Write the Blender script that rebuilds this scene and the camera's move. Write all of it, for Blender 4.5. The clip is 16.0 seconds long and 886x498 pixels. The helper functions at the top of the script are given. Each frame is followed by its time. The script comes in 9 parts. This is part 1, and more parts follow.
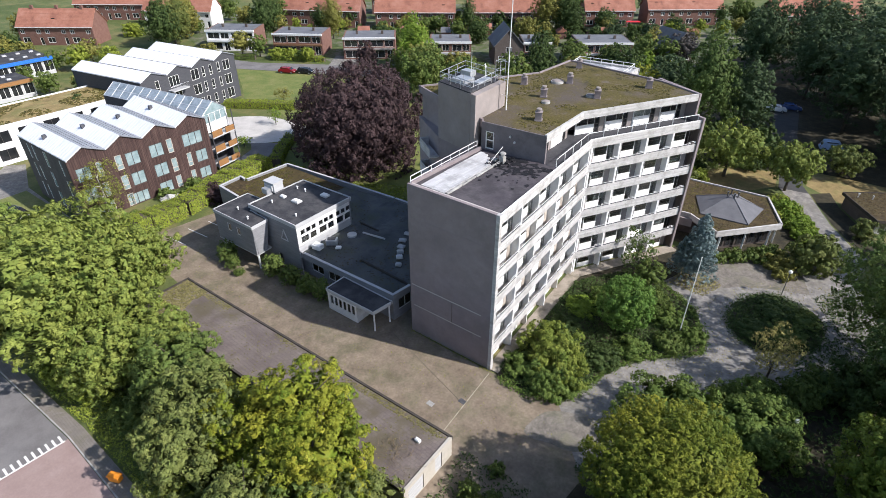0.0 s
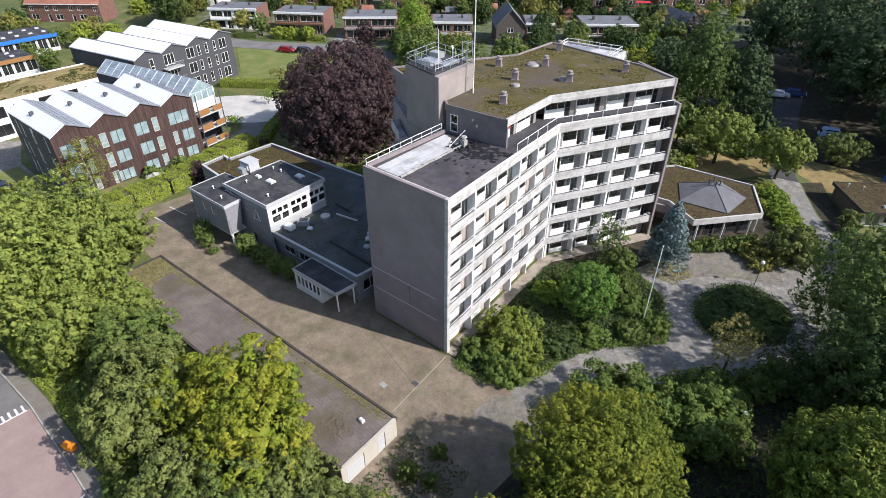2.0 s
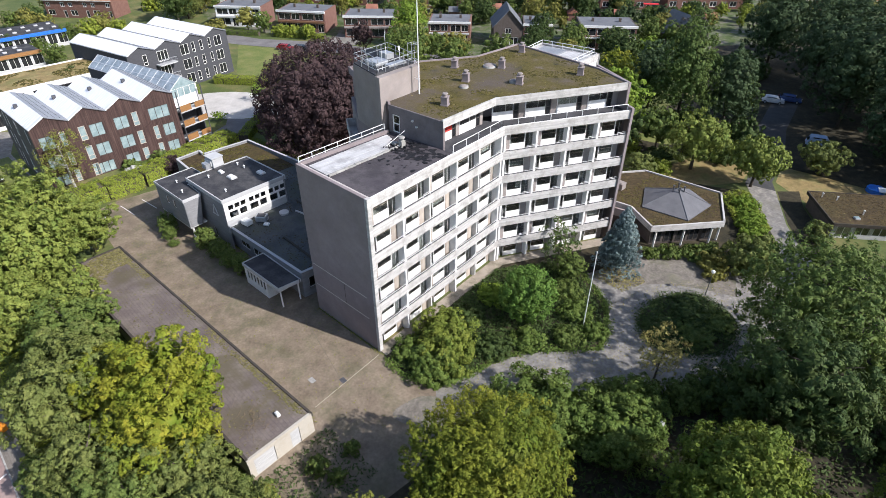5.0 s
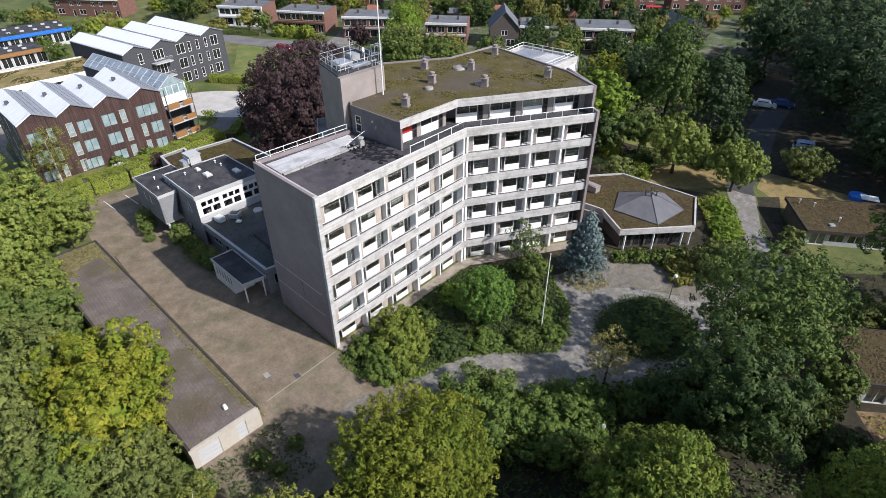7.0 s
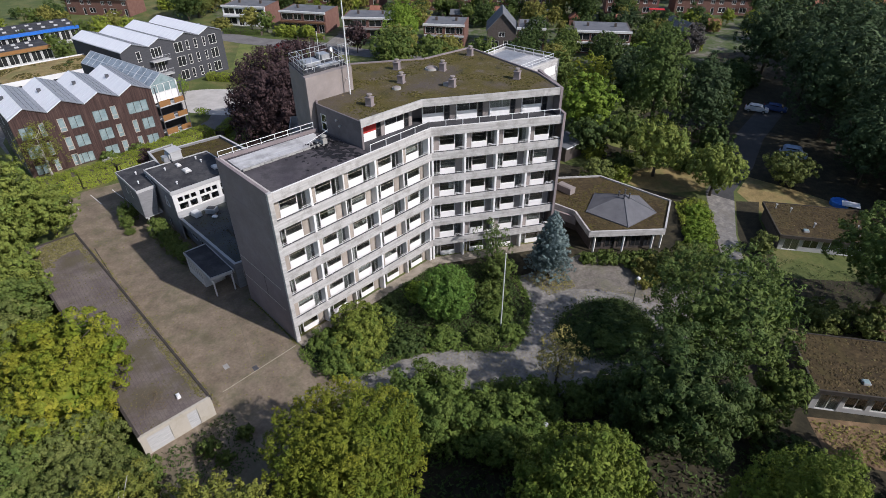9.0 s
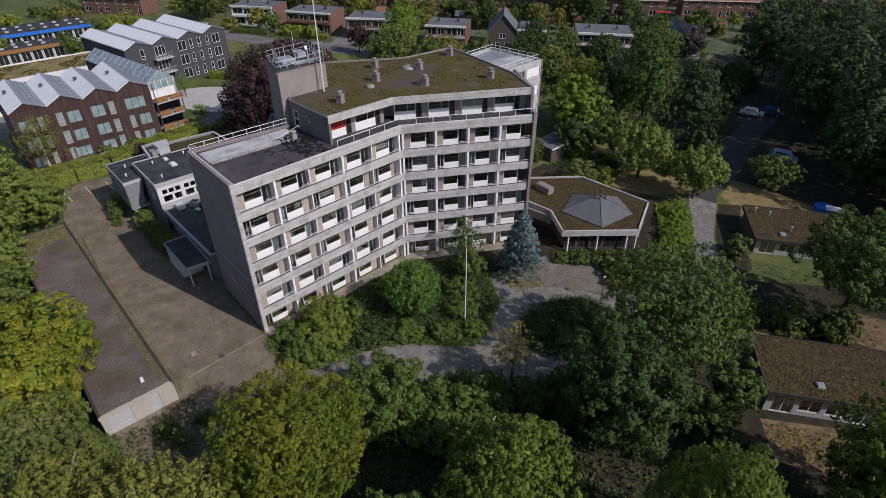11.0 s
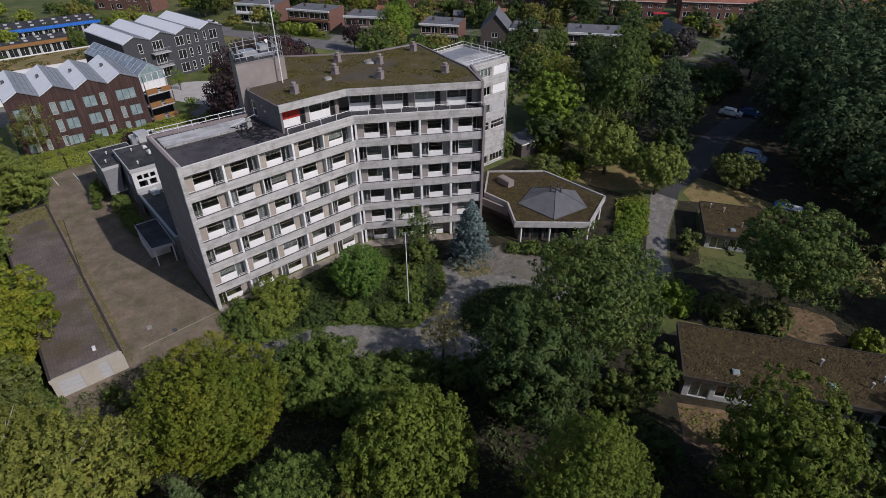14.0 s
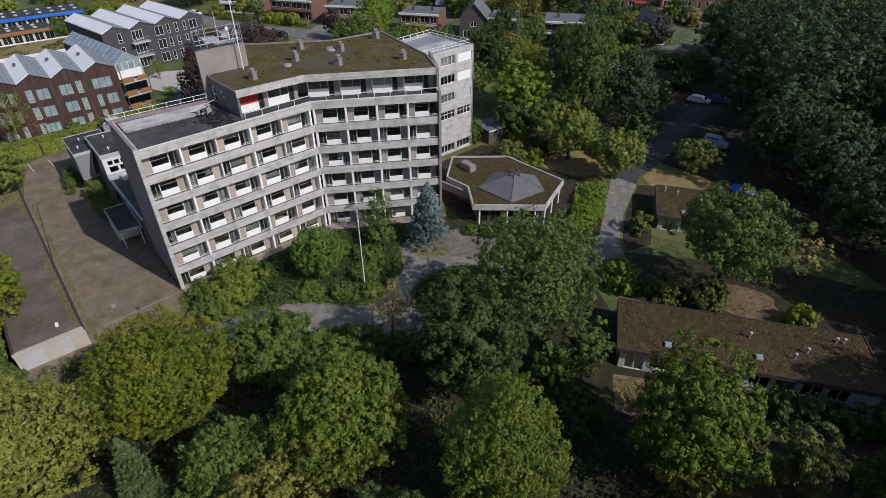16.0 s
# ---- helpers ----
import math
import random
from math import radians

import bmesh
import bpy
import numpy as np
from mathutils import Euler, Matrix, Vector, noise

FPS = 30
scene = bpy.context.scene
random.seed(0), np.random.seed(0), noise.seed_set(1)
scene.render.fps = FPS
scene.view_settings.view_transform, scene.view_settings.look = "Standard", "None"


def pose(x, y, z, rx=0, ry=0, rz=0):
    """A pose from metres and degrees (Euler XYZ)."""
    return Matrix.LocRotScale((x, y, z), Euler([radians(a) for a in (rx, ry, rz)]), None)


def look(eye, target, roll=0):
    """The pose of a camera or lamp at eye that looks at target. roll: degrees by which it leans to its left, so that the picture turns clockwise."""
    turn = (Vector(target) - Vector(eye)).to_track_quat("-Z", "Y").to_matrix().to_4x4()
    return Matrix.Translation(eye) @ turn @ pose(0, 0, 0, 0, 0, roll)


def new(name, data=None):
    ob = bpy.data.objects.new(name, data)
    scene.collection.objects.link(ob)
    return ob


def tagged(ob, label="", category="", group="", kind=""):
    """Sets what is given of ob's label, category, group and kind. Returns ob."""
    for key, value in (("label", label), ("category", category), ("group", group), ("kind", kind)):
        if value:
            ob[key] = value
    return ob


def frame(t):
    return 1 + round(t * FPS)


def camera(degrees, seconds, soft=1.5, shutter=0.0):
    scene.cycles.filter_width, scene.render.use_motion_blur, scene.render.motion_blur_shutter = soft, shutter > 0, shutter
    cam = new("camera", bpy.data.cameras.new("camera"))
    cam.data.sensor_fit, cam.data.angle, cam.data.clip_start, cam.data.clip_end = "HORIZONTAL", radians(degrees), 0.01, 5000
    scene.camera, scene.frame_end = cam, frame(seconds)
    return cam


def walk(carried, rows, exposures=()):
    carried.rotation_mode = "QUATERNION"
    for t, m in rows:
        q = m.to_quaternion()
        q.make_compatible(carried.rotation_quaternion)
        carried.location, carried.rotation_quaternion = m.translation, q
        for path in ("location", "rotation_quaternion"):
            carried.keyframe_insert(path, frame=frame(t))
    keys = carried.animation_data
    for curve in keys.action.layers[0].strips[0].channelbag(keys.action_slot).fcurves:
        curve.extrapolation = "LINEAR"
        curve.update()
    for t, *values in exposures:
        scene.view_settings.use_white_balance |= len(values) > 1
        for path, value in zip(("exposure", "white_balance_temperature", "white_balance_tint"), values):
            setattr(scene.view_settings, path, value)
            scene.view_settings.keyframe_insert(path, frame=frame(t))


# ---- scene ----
cam = camera(76.7, 16.0, soft=0.85)
PATH = [
    (0, (1.144, -0.359, 40.175), (0.07, 0.928, 39.084), 0.1),
    (0.5, (2.261, 0.593, 40.195), (1.177, 1.864, 39.095), 0.0),
    (1, (3.358, 1.522, 40.22), (2.267, 2.777, 39.108), 0.0),
    (1.5, (4.463, 2.489, 40.259), (3.367, 3.724, 39.131), 0.0),
    (2, (5.535, 3.518, 40.313), (4.434, 4.734, 39.169), 0.0),
    (2.5, (6.586, 4.529, 40.329), (5.472, 5.733, 39.184), 0.0),
    (3, (7.695, 5.491, 40.351), (6.571, 6.686, 39.207), -0.0),
    (3.5, (8.795, 6.519, 40.374), (7.66, 7.704, 39.231), -0.1),
    (4, (9.89, 7.511, 40.436), (8.744, 8.684, 39.291), -0.1),
    (6.5, (15.361, 12.386, 40.747), (14.168, 13.512, 39.602), -0.2),
    (7, (16.466, 13.324, 40.805), (15.263, 14.438, 39.661), -0.2),
    (7.5, (17.533, 14.259, 40.845), (16.319, 15.362, 39.702), -0.2),
    (8, (18.631, 15.16, 40.904), (17.406, 16.253, 39.76), -0.2),
    (8.5, (19.74, 16.11, 40.924), (18.507, 17.194, 39.782), -0.2),
    (9, (20.803, 17.019, 40.959), (19.562, 18.094, 39.818), -0.2),
    (11.5, (26.413, 21.313, 40.953), (25.118, 22.332, 39.819), -0.3),
    (12, (27.621, 22.148, 40.963), (26.318, 23.158, 39.831), -0.3),
    (12.5, (28.85, 22.916, 40.958), (27.537, 23.916, 39.827), -0.3),
    (13, (30.064, 23.646, 40.986), (28.743, 24.636, 39.857), -0.3),
    (13.5, (31.272, 24.384, 40.992), (29.945, 25.366, 39.862), -0.3),
    (14, (32.543, 25.028, 41.024), (31.215, 26.005, 39.891), -0.3),
    (14.5, (33.873, 25.717, 41.061), (32.548, 26.689, 39.922), -0.3),
    (15, (35.162, 26.465, 41.152), (33.84, 27.434, 40.005), -0.4),
    (15.5, (36.429, 27.121, 41.208), (35.112, 28.087, 40.055), -0.4),
    (16, (37.691, 27.629, 41.221), (36.378, 28.598, 40.065), -0.4),
]
EXPOSURE = [(0, 0.55, 6300, 13), (4, 0.55, 6300, 13), (6.5, 0.42, 6300, 13), (8, 0.12, 6300, 14), (9, -0.1, 6280, 15), (11.5, -0.64, 6280, 17), (13, -0.71, 6280, 17), (14.5, -0.66, 6280, 17), (16, -0.47, 6280, 15)]
walk(cam, [(t, look(eye, target, roll)) for t, eye, target, roll in PATH], EXPOSURE)

# ---- world, sun ----
world = bpy.data.worlds.new("sky")
scene.world = world
world.use_nodes = True
SUN_AZ, SUN_EL = 19.3, 39.0   # degrees from +x towards +y, and above the horizon
_wn = world.node_tree
_sky = _wn.nodes.new("ShaderNodeTexSky")
_sky.sky_type = "NISHITA"
_sky.sun_disc = False
_sky.sun_elevation = radians(SUN_EL)
_sky.sun_rotation = radians(90 - SUN_AZ)
_bg = _wn.nodes["Background"]
_bg.inputs["Strength"].default_value = 0.125
_wn.links.new(_sky.outputs["Color"], _bg.inputs["Color"])
sun = new("sun", bpy.data.lights.new("sun", "SUN"))
sun.data.energy, sun.data.angle, sun.data.color = 4.6, radians(0.6), (1.0, 0.965, 0.925)
_d = Vector((math.cos(radians(SUN_EL)) * math.cos(radians(SUN_AZ)), math.cos(radians(SUN_EL)) * math.sin(radians(SUN_AZ)), math.sin(radians(SUN_EL))))
sun.matrix_world = look(_d * 200, (0, 0, 0))

# ---- materials ----


def material(name, ramp, scale=1.0, rough=0.85, fine=0.0, fine_scale=30.0, bump=0.2, bump_scale=40.0, stretch=(1, 1, 1), metal=0.0, spec=0.3, island=0.0, piece=0.0, translucent=0.0, stain=None, stain_scale=0.2, stain_amount=0.5, detail=6.0, slabs=0.0):
    """A procedural surface: noise between the ramp's colours, finer grain over it, stains and relief."""
    m = bpy.data.materials.new(name)
    m.use_nodes = True
    n, lk = m.node_tree.nodes, m.node_tree.links
    b = n["Principled BSDF"]
    b.inputs["Roughness"].default_value, b.inputs["Metallic"].default_value = rough, metal
    b.inputs["Specular IOR Level"].default_value = spec
    tc, mp = n.new("ShaderNodeTexCoord"), n.new("ShaderNodeMapping")
    mp.inputs["Scale"].default_value = stretch
    lk.new(tc.outputs["Object"], mp.inputs["Vector"])
    nz = n.new("ShaderNodeTexNoise")
    nz.inputs["Scale"].default_value, nz.inputs["Detail"].default_value, nz.inputs["Roughness"].default_value = scale, detail, 0.65
    lk.new(mp.outputs["Vector"], nz.inputs["Vector"])
    cr = n.new("ShaderNodeValToRGB")
    while len(cr.color_ramp.elements) < len(ramp):
        cr.color_ramp.elements.new(0.5)
    for i, c in enumerate(ramp):
        cr.color_ramp.elements[i].position = 0.32 + 0.36 * i / max(1, len(ramp) - 1)
        cr.color_ramp.elements[i].color = (*c, 1)
    lk.new(nz.outputs["Fac"], cr.inputs["Fac"])
    col = cr.outputs["Color"]

    def mult(col, fac_socket, lo, hi):
        mr = n.new("ShaderNodeMapRange")
        mr.inputs["To Min"].default_value, mr.inputs["To Max"].default_value = lo, hi
        lk.new(fac_socket, mr.inputs["Value"])
        mx = n.new("ShaderNodeVectorMath")
        mx.operation = "SCALE"
        lk.new(col, mx.inputs[0])
        lk.new(mr.outputs["Result"], mx.inputs["Scale"])
        return mx.outputs["Vector"]

    if fine:
        fz = n.new("ShaderNodeTexNoise")
        fz.inputs["Scale"].default_value, fz.inputs["Detail"].default_value = fine_scale, 3
        lk.new(mp.outputs["Vector"], fz.inputs["Vector"])
        col = mult(col, fz.outputs["Fac"], 1 - fine, 1 + fine)
    if slabs:   # joints between small laid slabs
        bk = n.new("ShaderNodeTexBrick")
        bk.inputs["Scale"].default_value = 1.0
        bk.inputs["Brick Width"].default_value, bk.inputs["Row Height"].default_value = slabs * 1.6, slabs
        bk.inputs["Mortar Size"].default_value, bk.inputs["Mortar Smooth"].default_value = slabs * 0.09, 0.3
        for key, v in (("Color1", 1.0), ("Color2", 0.93), ("Mortar", 0.78)):
            bk.inputs[key].default_value = (v, v, v, 1)
        lk.new(tc.outputs["Object"], bk.inputs["Vector"])
        col = mult(col, bk.outputs["Color"], 0.0, 1.0)
    if stain:
        sz = n.new("ShaderNodeTexNoise")
        sz.inputs["Scale"].default_value, sz.inputs["Detail"].default_value, sz.inputs["Roughness"].default_value = stain_scale, 7, 0.7
        lk.new(tc.outputs["Object"], sz.inputs["Vector"])
        sr = n.new("ShaderNodeMapRange")
        sr.inputs["From Min"].default_value, sr.inputs["From Max"].default_value = 0.48, 0.62
        sr.inputs["To Max"].default_value = stain_amount
        lk.new(sz.outputs["Fac"], sr.inputs["Value"])
        mx = n.new("ShaderNodeMix")
        mx.data_type = "RGBA"
        lk.new(sr.outputs["Result"], mx.inputs["Factor"])
        lk.new(col, mx.inputs[6])
        mx.inputs[7].default_value = (*stain, 1)
        col = mx.outputs[2]
    if island:
        g = n.new("ShaderNodeNewGeometry")
        col = mult(col, g.outputs["Random Per Island"], 1 - island, 1 + island)
    if piece:
        oi = n.new("ShaderNodeObjectInfo")
        col = mult(col, oi.outputs["Random"], 1 - piece, 1 + piece)
    lk.new(col, b.inputs["Base Color"])
    if bump:
        bz = n.new("ShaderNodeTexNoise")
        bz.inputs["Scale"].default_value, bz.inputs["Detail"].default_value = bump_scale, 4
        lk.new(mp.outputs["Vector"], bz.inputs["Vector"])
        bp = n.new("ShaderNodeBump")
        bp.inputs["Strength"].default_value, bp.inputs["Distance"].default_value = bump, 0.05
        lk.new(bz.outputs["Fac"], bp.inputs["Height"])
        lk.new(bp.outputs["Normal"], b.inputs["Normal"])
    if translucent:
        tr = n.new("ShaderNodeBsdfTranslucent")
        lk.new(col, tr.inputs["Color"])
        ms = n.new("ShaderNodeMixShader")
        ms.inputs["Fac"].default_value = translucent
        lk.new(b.outputs["BSDF"], ms.inputs[1])
        lk.new(tr.outputs["BSDF"], ms.inputs[2])
        lk.new(ms.outputs["Shader"], n["Material Output"].inputs["Surface"])
    return m


def glass_material(name, tint):
    m = bpy.data.materials.new(name)
    m.use_nodes = True
    n, lk = m.node_tree.nodes, m.node_tree.links
    n.remove(n["Principled BSDF"])
    tr, gl, ms, fr = n.new("ShaderNodeBsdfTransparent"), n.new("ShaderNodeBsdfGlossy"), n.new("ShaderNodeMixShader"), n.new("ShaderNodeLayerWeight")
    pw, mr = n.new("ShaderNodeMath"), n.new("ShaderNodeMapRange")
    pw.operation, pw.inputs[1].default_value = "POWER", 4.0
    mr.inputs["To Min"].default_value, mr.inputs["To Max"].default_value = 0.09, 0.85
    tr.inputs["Color"].default_value = (*tint, 1)
    gl.inputs["Roughness"].default_value = 0.03
    lk.new(fr.outputs["Facing"], pw.inputs[0])
    lk.new(pw.outputs["Value"], mr.inputs["Value"])
    lk.new(mr.outputs["Result"], ms.inputs["Fac"])
    lk.new(tr.outputs["BSDF"], ms.inputs[1])
    lk.new(gl.outputs["BSDF"], ms.inputs[2])
    lk.new(ms.outputs["Shader"], n["Material Output"].inputs["Surface"])
    return m


def leaf(name, a, b, scale=3.0, trans=0.08, island=0.26):
    a, b = ((c[0] * 1.05, c[1], c[2] * 0.88) for c in (a, b))
    mid = tuple((x + y) / 2 for x, y in zip(a, b))
    return material(name, [a, mid, b], scale=scale, rough=0.68, bump=0, island=island, translucent=trans, spec=0.18, detail=4)


M = dict(
    ground=material("dry grass", [(0.05, 0.07, 0.02), (0.10, 0.12, 0.035), (0.20, 0.165, 0.07)], scale=0.12, fine=0.35, fine_scale=3.0, bump=0.5, bump_scale=8, stain=(0.06, 0.09, 0.02), stain_scale=0.05, stain_amount=0.7),
    lawn=material("mown lawn", [(0.10, 0.135, 0.032), (0.145, 0.165, 0.045), (0.20, 0.195, 0.07)], scale=0.25, fine=0.3, fine_scale=4, bump=0.4, bump_scale=12),
    straw=material("parched grass", [(0.16, 0.12, 0.05), (0.26, 0.19, 0.08), (0.30, 0.24, 0.11)], scale=0.35, fine=0.35, fine_scale=5, bump=0.4, bump_scale=10, stain=(0.10, 0.12, 0.03), stain_scale=0.3, stain_amount=0.6),
    # soil colours are lowered so that sunlit gaps beneath trees read as shade
    soil=material("shade-darkened litter soil", [(0.018, 0.017, 0.010), (0.036, 0.031, 0.017), (0.065, 0.053, 0.029)], scale=0.8, fine=0.4, fine_scale=8, bump=0.5, bump_scale=15),
    lot=material("weathered clinker paving", [(0.15, 0.116, 0.082), (0.20, 0.158, 0.114), (0.26, 0.208, 0.15)], scale=0.45, fine=0.34, fine_scale=4.0, bump=0.4, bump_scale=14, stain=(0.10, 0.10, 0.05), stain_scale=0.3, stain_amount=0.5),
    drive=material("grey gravel paving", [(0.15, 0.141, 0.13), (0.215, 0.202, 0.184), (0.30, 0.278, 0.248)], scale=0.9, fine=0.5, fine_scale=3.2, bump=0.4, bump_scale=20, stain=(0.16, 0.145, 0.11), stain_scale=0.25, stain_amount=0.5),
    asphalt=material("worn asphalt", [(0.13, 0.12, 0.115), (0.17, 0.16, 0.155), (0.21, 0.20, 0.19)], scale=0.3, fine=0.2, fine_scale=10, bump=0.3, bump_scale=40),
    redlot=material("faded red asphalt", [(0.26, 0.185, 0.165), (0.30, 0.217, 0.193), (0.335, 0.25, 0.225)], scale=0.3, fine=0.12, fine_scale=6, bump=0.2, bump_scale=40),
    kerb=material("kerb concrete", [(0.30, 0.29, 0.27), (0.38, 0.37, 0.34)], scale=1.2, fine=0.2, fine_scale=9, piece=0.15),
    darkkerb=material("dark bitumen edge", [(0.04, 0.035, 0.03), (0.07, 0.06, 0.05)], scale=1.2),
    white=material("white road paint", [(0.62, 0.60, 0.56), (0.75, 0.73, 0.70)], scale=2, fine=0.15, fine_scale=12, bump=0.1),
    yellowline=material("faded yellow line", [(0.30, 0.265, 0.19), (0.38, 0.34, 0.25)], scale=2, fine=0.2),
    band=material("weathered light concrete band", [(0.39, 0.376, 0.354), (0.475, 0.46, 0.438), (0.57, 0.555, 0.532)], scale=1.0, fine=0.2, fine_scale=5, bump=0.15, bump_scale=20, stretch=(0.22, 0.22, 5.0), stain=(0.25, 0.235, 0.21), stain_scale=0.9, stain_amount=0.55),
    endwall=material("grey-brown aggregate concrete", [(0.22, 0.184, 0.183), (0.256, 0.216, 0.215), (0.295, 0.251, 0.249)], scale=0.35, fine=0.10, fine_scale=25, bump=0.25, bump_scale=70, stain=(0.15, 0.13, 0.12), stain_scale=0.18, stain_amount=0.35),
    corewall=material("beige rough concrete", [(0.235, 0.203, 0.188), (0.27, 0.235, 0.218), (0.315, 0.272, 0.25)], scale=0.5, fine=0.10, fine_scale=20, bump=0.25, bump_scale=60, stain=(0.26, 0.22, 0.19), stain_scale=0.3, stain_amount=0.4),
    dark_brick=material("dark brown brick", [(0.085, 0.07, 0.06), (0.115, 0.095, 0.085)], scale=2, fine=0.2, fine_scale=12),
    seam=material("pale joint strip", [(0.42, 0.38, 0.35), (0.50, 0.46, 0.42)], scale=2),
    fin=material("white painted fin", [(0.66, 0.65, 0.62), (0.76, 0.75, 0.72)], scale=1.5, fine=0.06, fine_scale=9, stain=(0.45, 0.43, 0.40), stain_scale=0.7, stain_amount=0.35),
    whitepanel=material("white facade panel", [(0.78, 0.77, 0.75), (0.88, 0.87, 0.85)], scale=1.5, fine=0.04, rough=0.5),
    tanpanel=material("tan closed panel", [(0.36, 0.31, 0.26), (0.44, 0.385, 0.325)], scale=1.0, fine=0.06, rough=0.6, piece=0.15),
    brownpanel=material("dark brown wall panel", [(0.085, 0.066, 0.056), (0.115, 0.09, 0.078)], scale=1.0, fine=0.1, rough=0.7),
    greypanel=material("taupe closed panel", [(0.26, 0.228, 0.212), (0.35, 0.31, 0.288)], scale=1.0, fine=0.06, rough=0.6, piece=0.15),
    frame=material("white window frame", [(0.68, 0.67, 0.64), (0.78, 0.77, 0.74)], scale=3, bump=0, rough=0.5),
    woodframe=material("pale wood window frame", [(0.44, 0.37, 0.30), (0.56, 0.48, 0.40)], scale=3, bump=0, rough=0.6),
    courtgravel=material("pale court gravel", [(0.40, 0.375, 0.34), (0.47, 0.445, 0.41), (0.54, 0.51, 0.47)], scale=0.4, fine=0.12, fine_scale=4, bump=0.3, bump_scale=15),
    gardens=material("mixed garden ground", [(0.03, 0.045, 0.014), (0.07, 0.10, 0.025), (0.13, 0.115, 0.085)], scale=0.35, fine=0.4, fine_scale=3, bump=0.4, bump_scale=6, stain=(0.20, 0.18, 0.155), stain_scale=0.25, stain_amount=0.8),
    darkframe=material("dark window frame", [(0.05, 0.045, 0.04), (0.08, 0.07, 0.065)], scale=3, bump=0, rough=0.5),
    room=material("dim room plaster", [(0.46, 0.43, 0.39), (0.58, 0.55, 0.50)], scale=0.8, fine=0.05, piece=0.3),
    roomfloor=material("worn brown carpet", [(0.10, 0.075, 0.055), (0.15, 0.11, 0.08)], scale=2, fine=0.1),
    curtain=material("hanging pale curtain", [(0.42, 0.40, 0.37), (0.62, 0.60, 0.56)], scale=1.2, stretch=(6, 6, 0.3), fine=0.1, rough=0.9, piece=0.25),
    netcurtain=material("grey net curtain", [(0.26, 0.255, 0.25), (0.42, 0.415, 0.41)], scale=1.2, stretch=(6, 6, 0.3), fine=0.1, rough=0.9, piece=0.35),
    transom=material("grey aluminium rail", [(0.30, 0.295, 0.29), (0.38, 0.375, 0.37)], scale=3, bump=0, rough=0.5),
    redblind=material("red roller blind", [(0.36, 0.03, 0.025), (0.44, 0.045, 0.035)], scale=2, bump=0),
    steel=material("galvanised steel", [(0.45, 0.46, 0.47), (0.58, 0.59, 0.60)], scale=3, metal=0.6, rough=0.45, bump=0),
    whitesteel=material("white painted steel", [(0.70, 0.70, 0.68), (0.80, 0.80, 0.78)], scale=3, rough=0.4, bump=0),
    darksteel=material("dark painted steel", [(0.06, 0.06, 0.065), (0.10, 0.10, 0.105)], scale=3, rough=0.5, bump=0),
    moss=material("mossy gravel roof", [(0.036, 0.030, 0.010), (0.080, 0.065, 0.011), (0.096, 0.074, 0.024), (0.135, 0.108, 0.080)], scale=0.5, fine=0.7, fine_scale=4.5, bump=0.7, bump_scale=14, stain=(0.092, 0.073, 0.060), stain_scale=0.10, stain_amount=0.9, detail=9),
    mossbrown=material("brown sedum roof", [(0.030, 0.021, 0.009), (0.056, 0.038, 0.016), (0.090, 0.063, 0.028)], scale=1.4, fine=0.6, fine_scale=3.5, bump=0.6, bump_scale=12, stain=(0.072, 0.059, 0.018), stain_scale=0.25, stain_amount=0.5, detail=9),
    bitumen=material("black bitumen felt", [(0.026, 0.026, 0.030), (0.046, 0.045, 0.048), (0.075, 0.073, 0.073)], scale=0.5, fine=0.2, fine_scale=5, rough=0.8, bump=0.2, bump_scale=12, stain=(0.10, 0.095, 0.09), stain_scale=0.5, stain_amount=0.35),
    gravelroof=material("dark gravel roof", [(0.052, 0.056, 0.058), (0.088, 0.093, 0.094), (0.14, 0.142, 0.138)], scale=0.6, fine=0.4, fine_scale=7, bump=0.5, bump_scale=25, stain=(0.045, 0.055, 0.025), stain_scale=0.3, stain_amount=0.6),
    garageroof=material("lichen-streaked felt roof", [(0.108, 0.086, 0.078), (0.158, 0.129, 0.116), (0.205, 0.17, 0.148)], scale=0.35, fine=0.25, fine_scale=6, bump=0.3, bump_scale=16, stain=(0.10, 0.085, 0.05), stain_scale=0.22, stain_amount=0.75, slabs=0.32),
    alu=material("pale aluminium sheet", [(0.40, 0.39, 0.385), (0.52, 0.51, 0.50), (0.63, 0.62, 0.61)], scale=0.6, stretch=(4, 0.25, 1), fine=0.15, rough=0.6, metal=0.1, stain=(0.22, 0.21, 0.20), stain_scale=0.5, stain_amount=0.5),
    cream=material("cream rendered wall", [(0.42, 0.385, 0.325), (0.52, 0.48, 0.41)], scale=0.6, fine=0.08, stain=(0.33, 0.29, 0.22), stain_scale=0.6, stain_amount=0.5),
    greywall=material("grey cladding boards", [(0.20, 0.20, 0.205), (0.26, 0.26, 0.265)], scale=0.8, stretch=(1, 1, 6), fine=0.12, fine_scale=8),
    lightgrey=material("light grey cladding", [(0.42, 0.42, 0.42), (0.50, 0.50, 0.49)], scale=0.8, stretch=(1, 1, 5), fine=0.08),
    timber=material("dark red-brown timber boards", [(0.046, 0.027, 0.024), (0.070, 0.042, 0.036), (0.10, 0.064, 0.055)], scale=1.0, stretch=(4, 4, 0.25), fine=0.25, fine_scale=6, island=0.3),
    anthracite=material("anthracite slate cladding", [(0.055, 0.056, 0.062), (0.075, 0.076, 0.083)], scale=1.2, stretch=(1, 1, 4), fine=0.15, fine_scale=6),
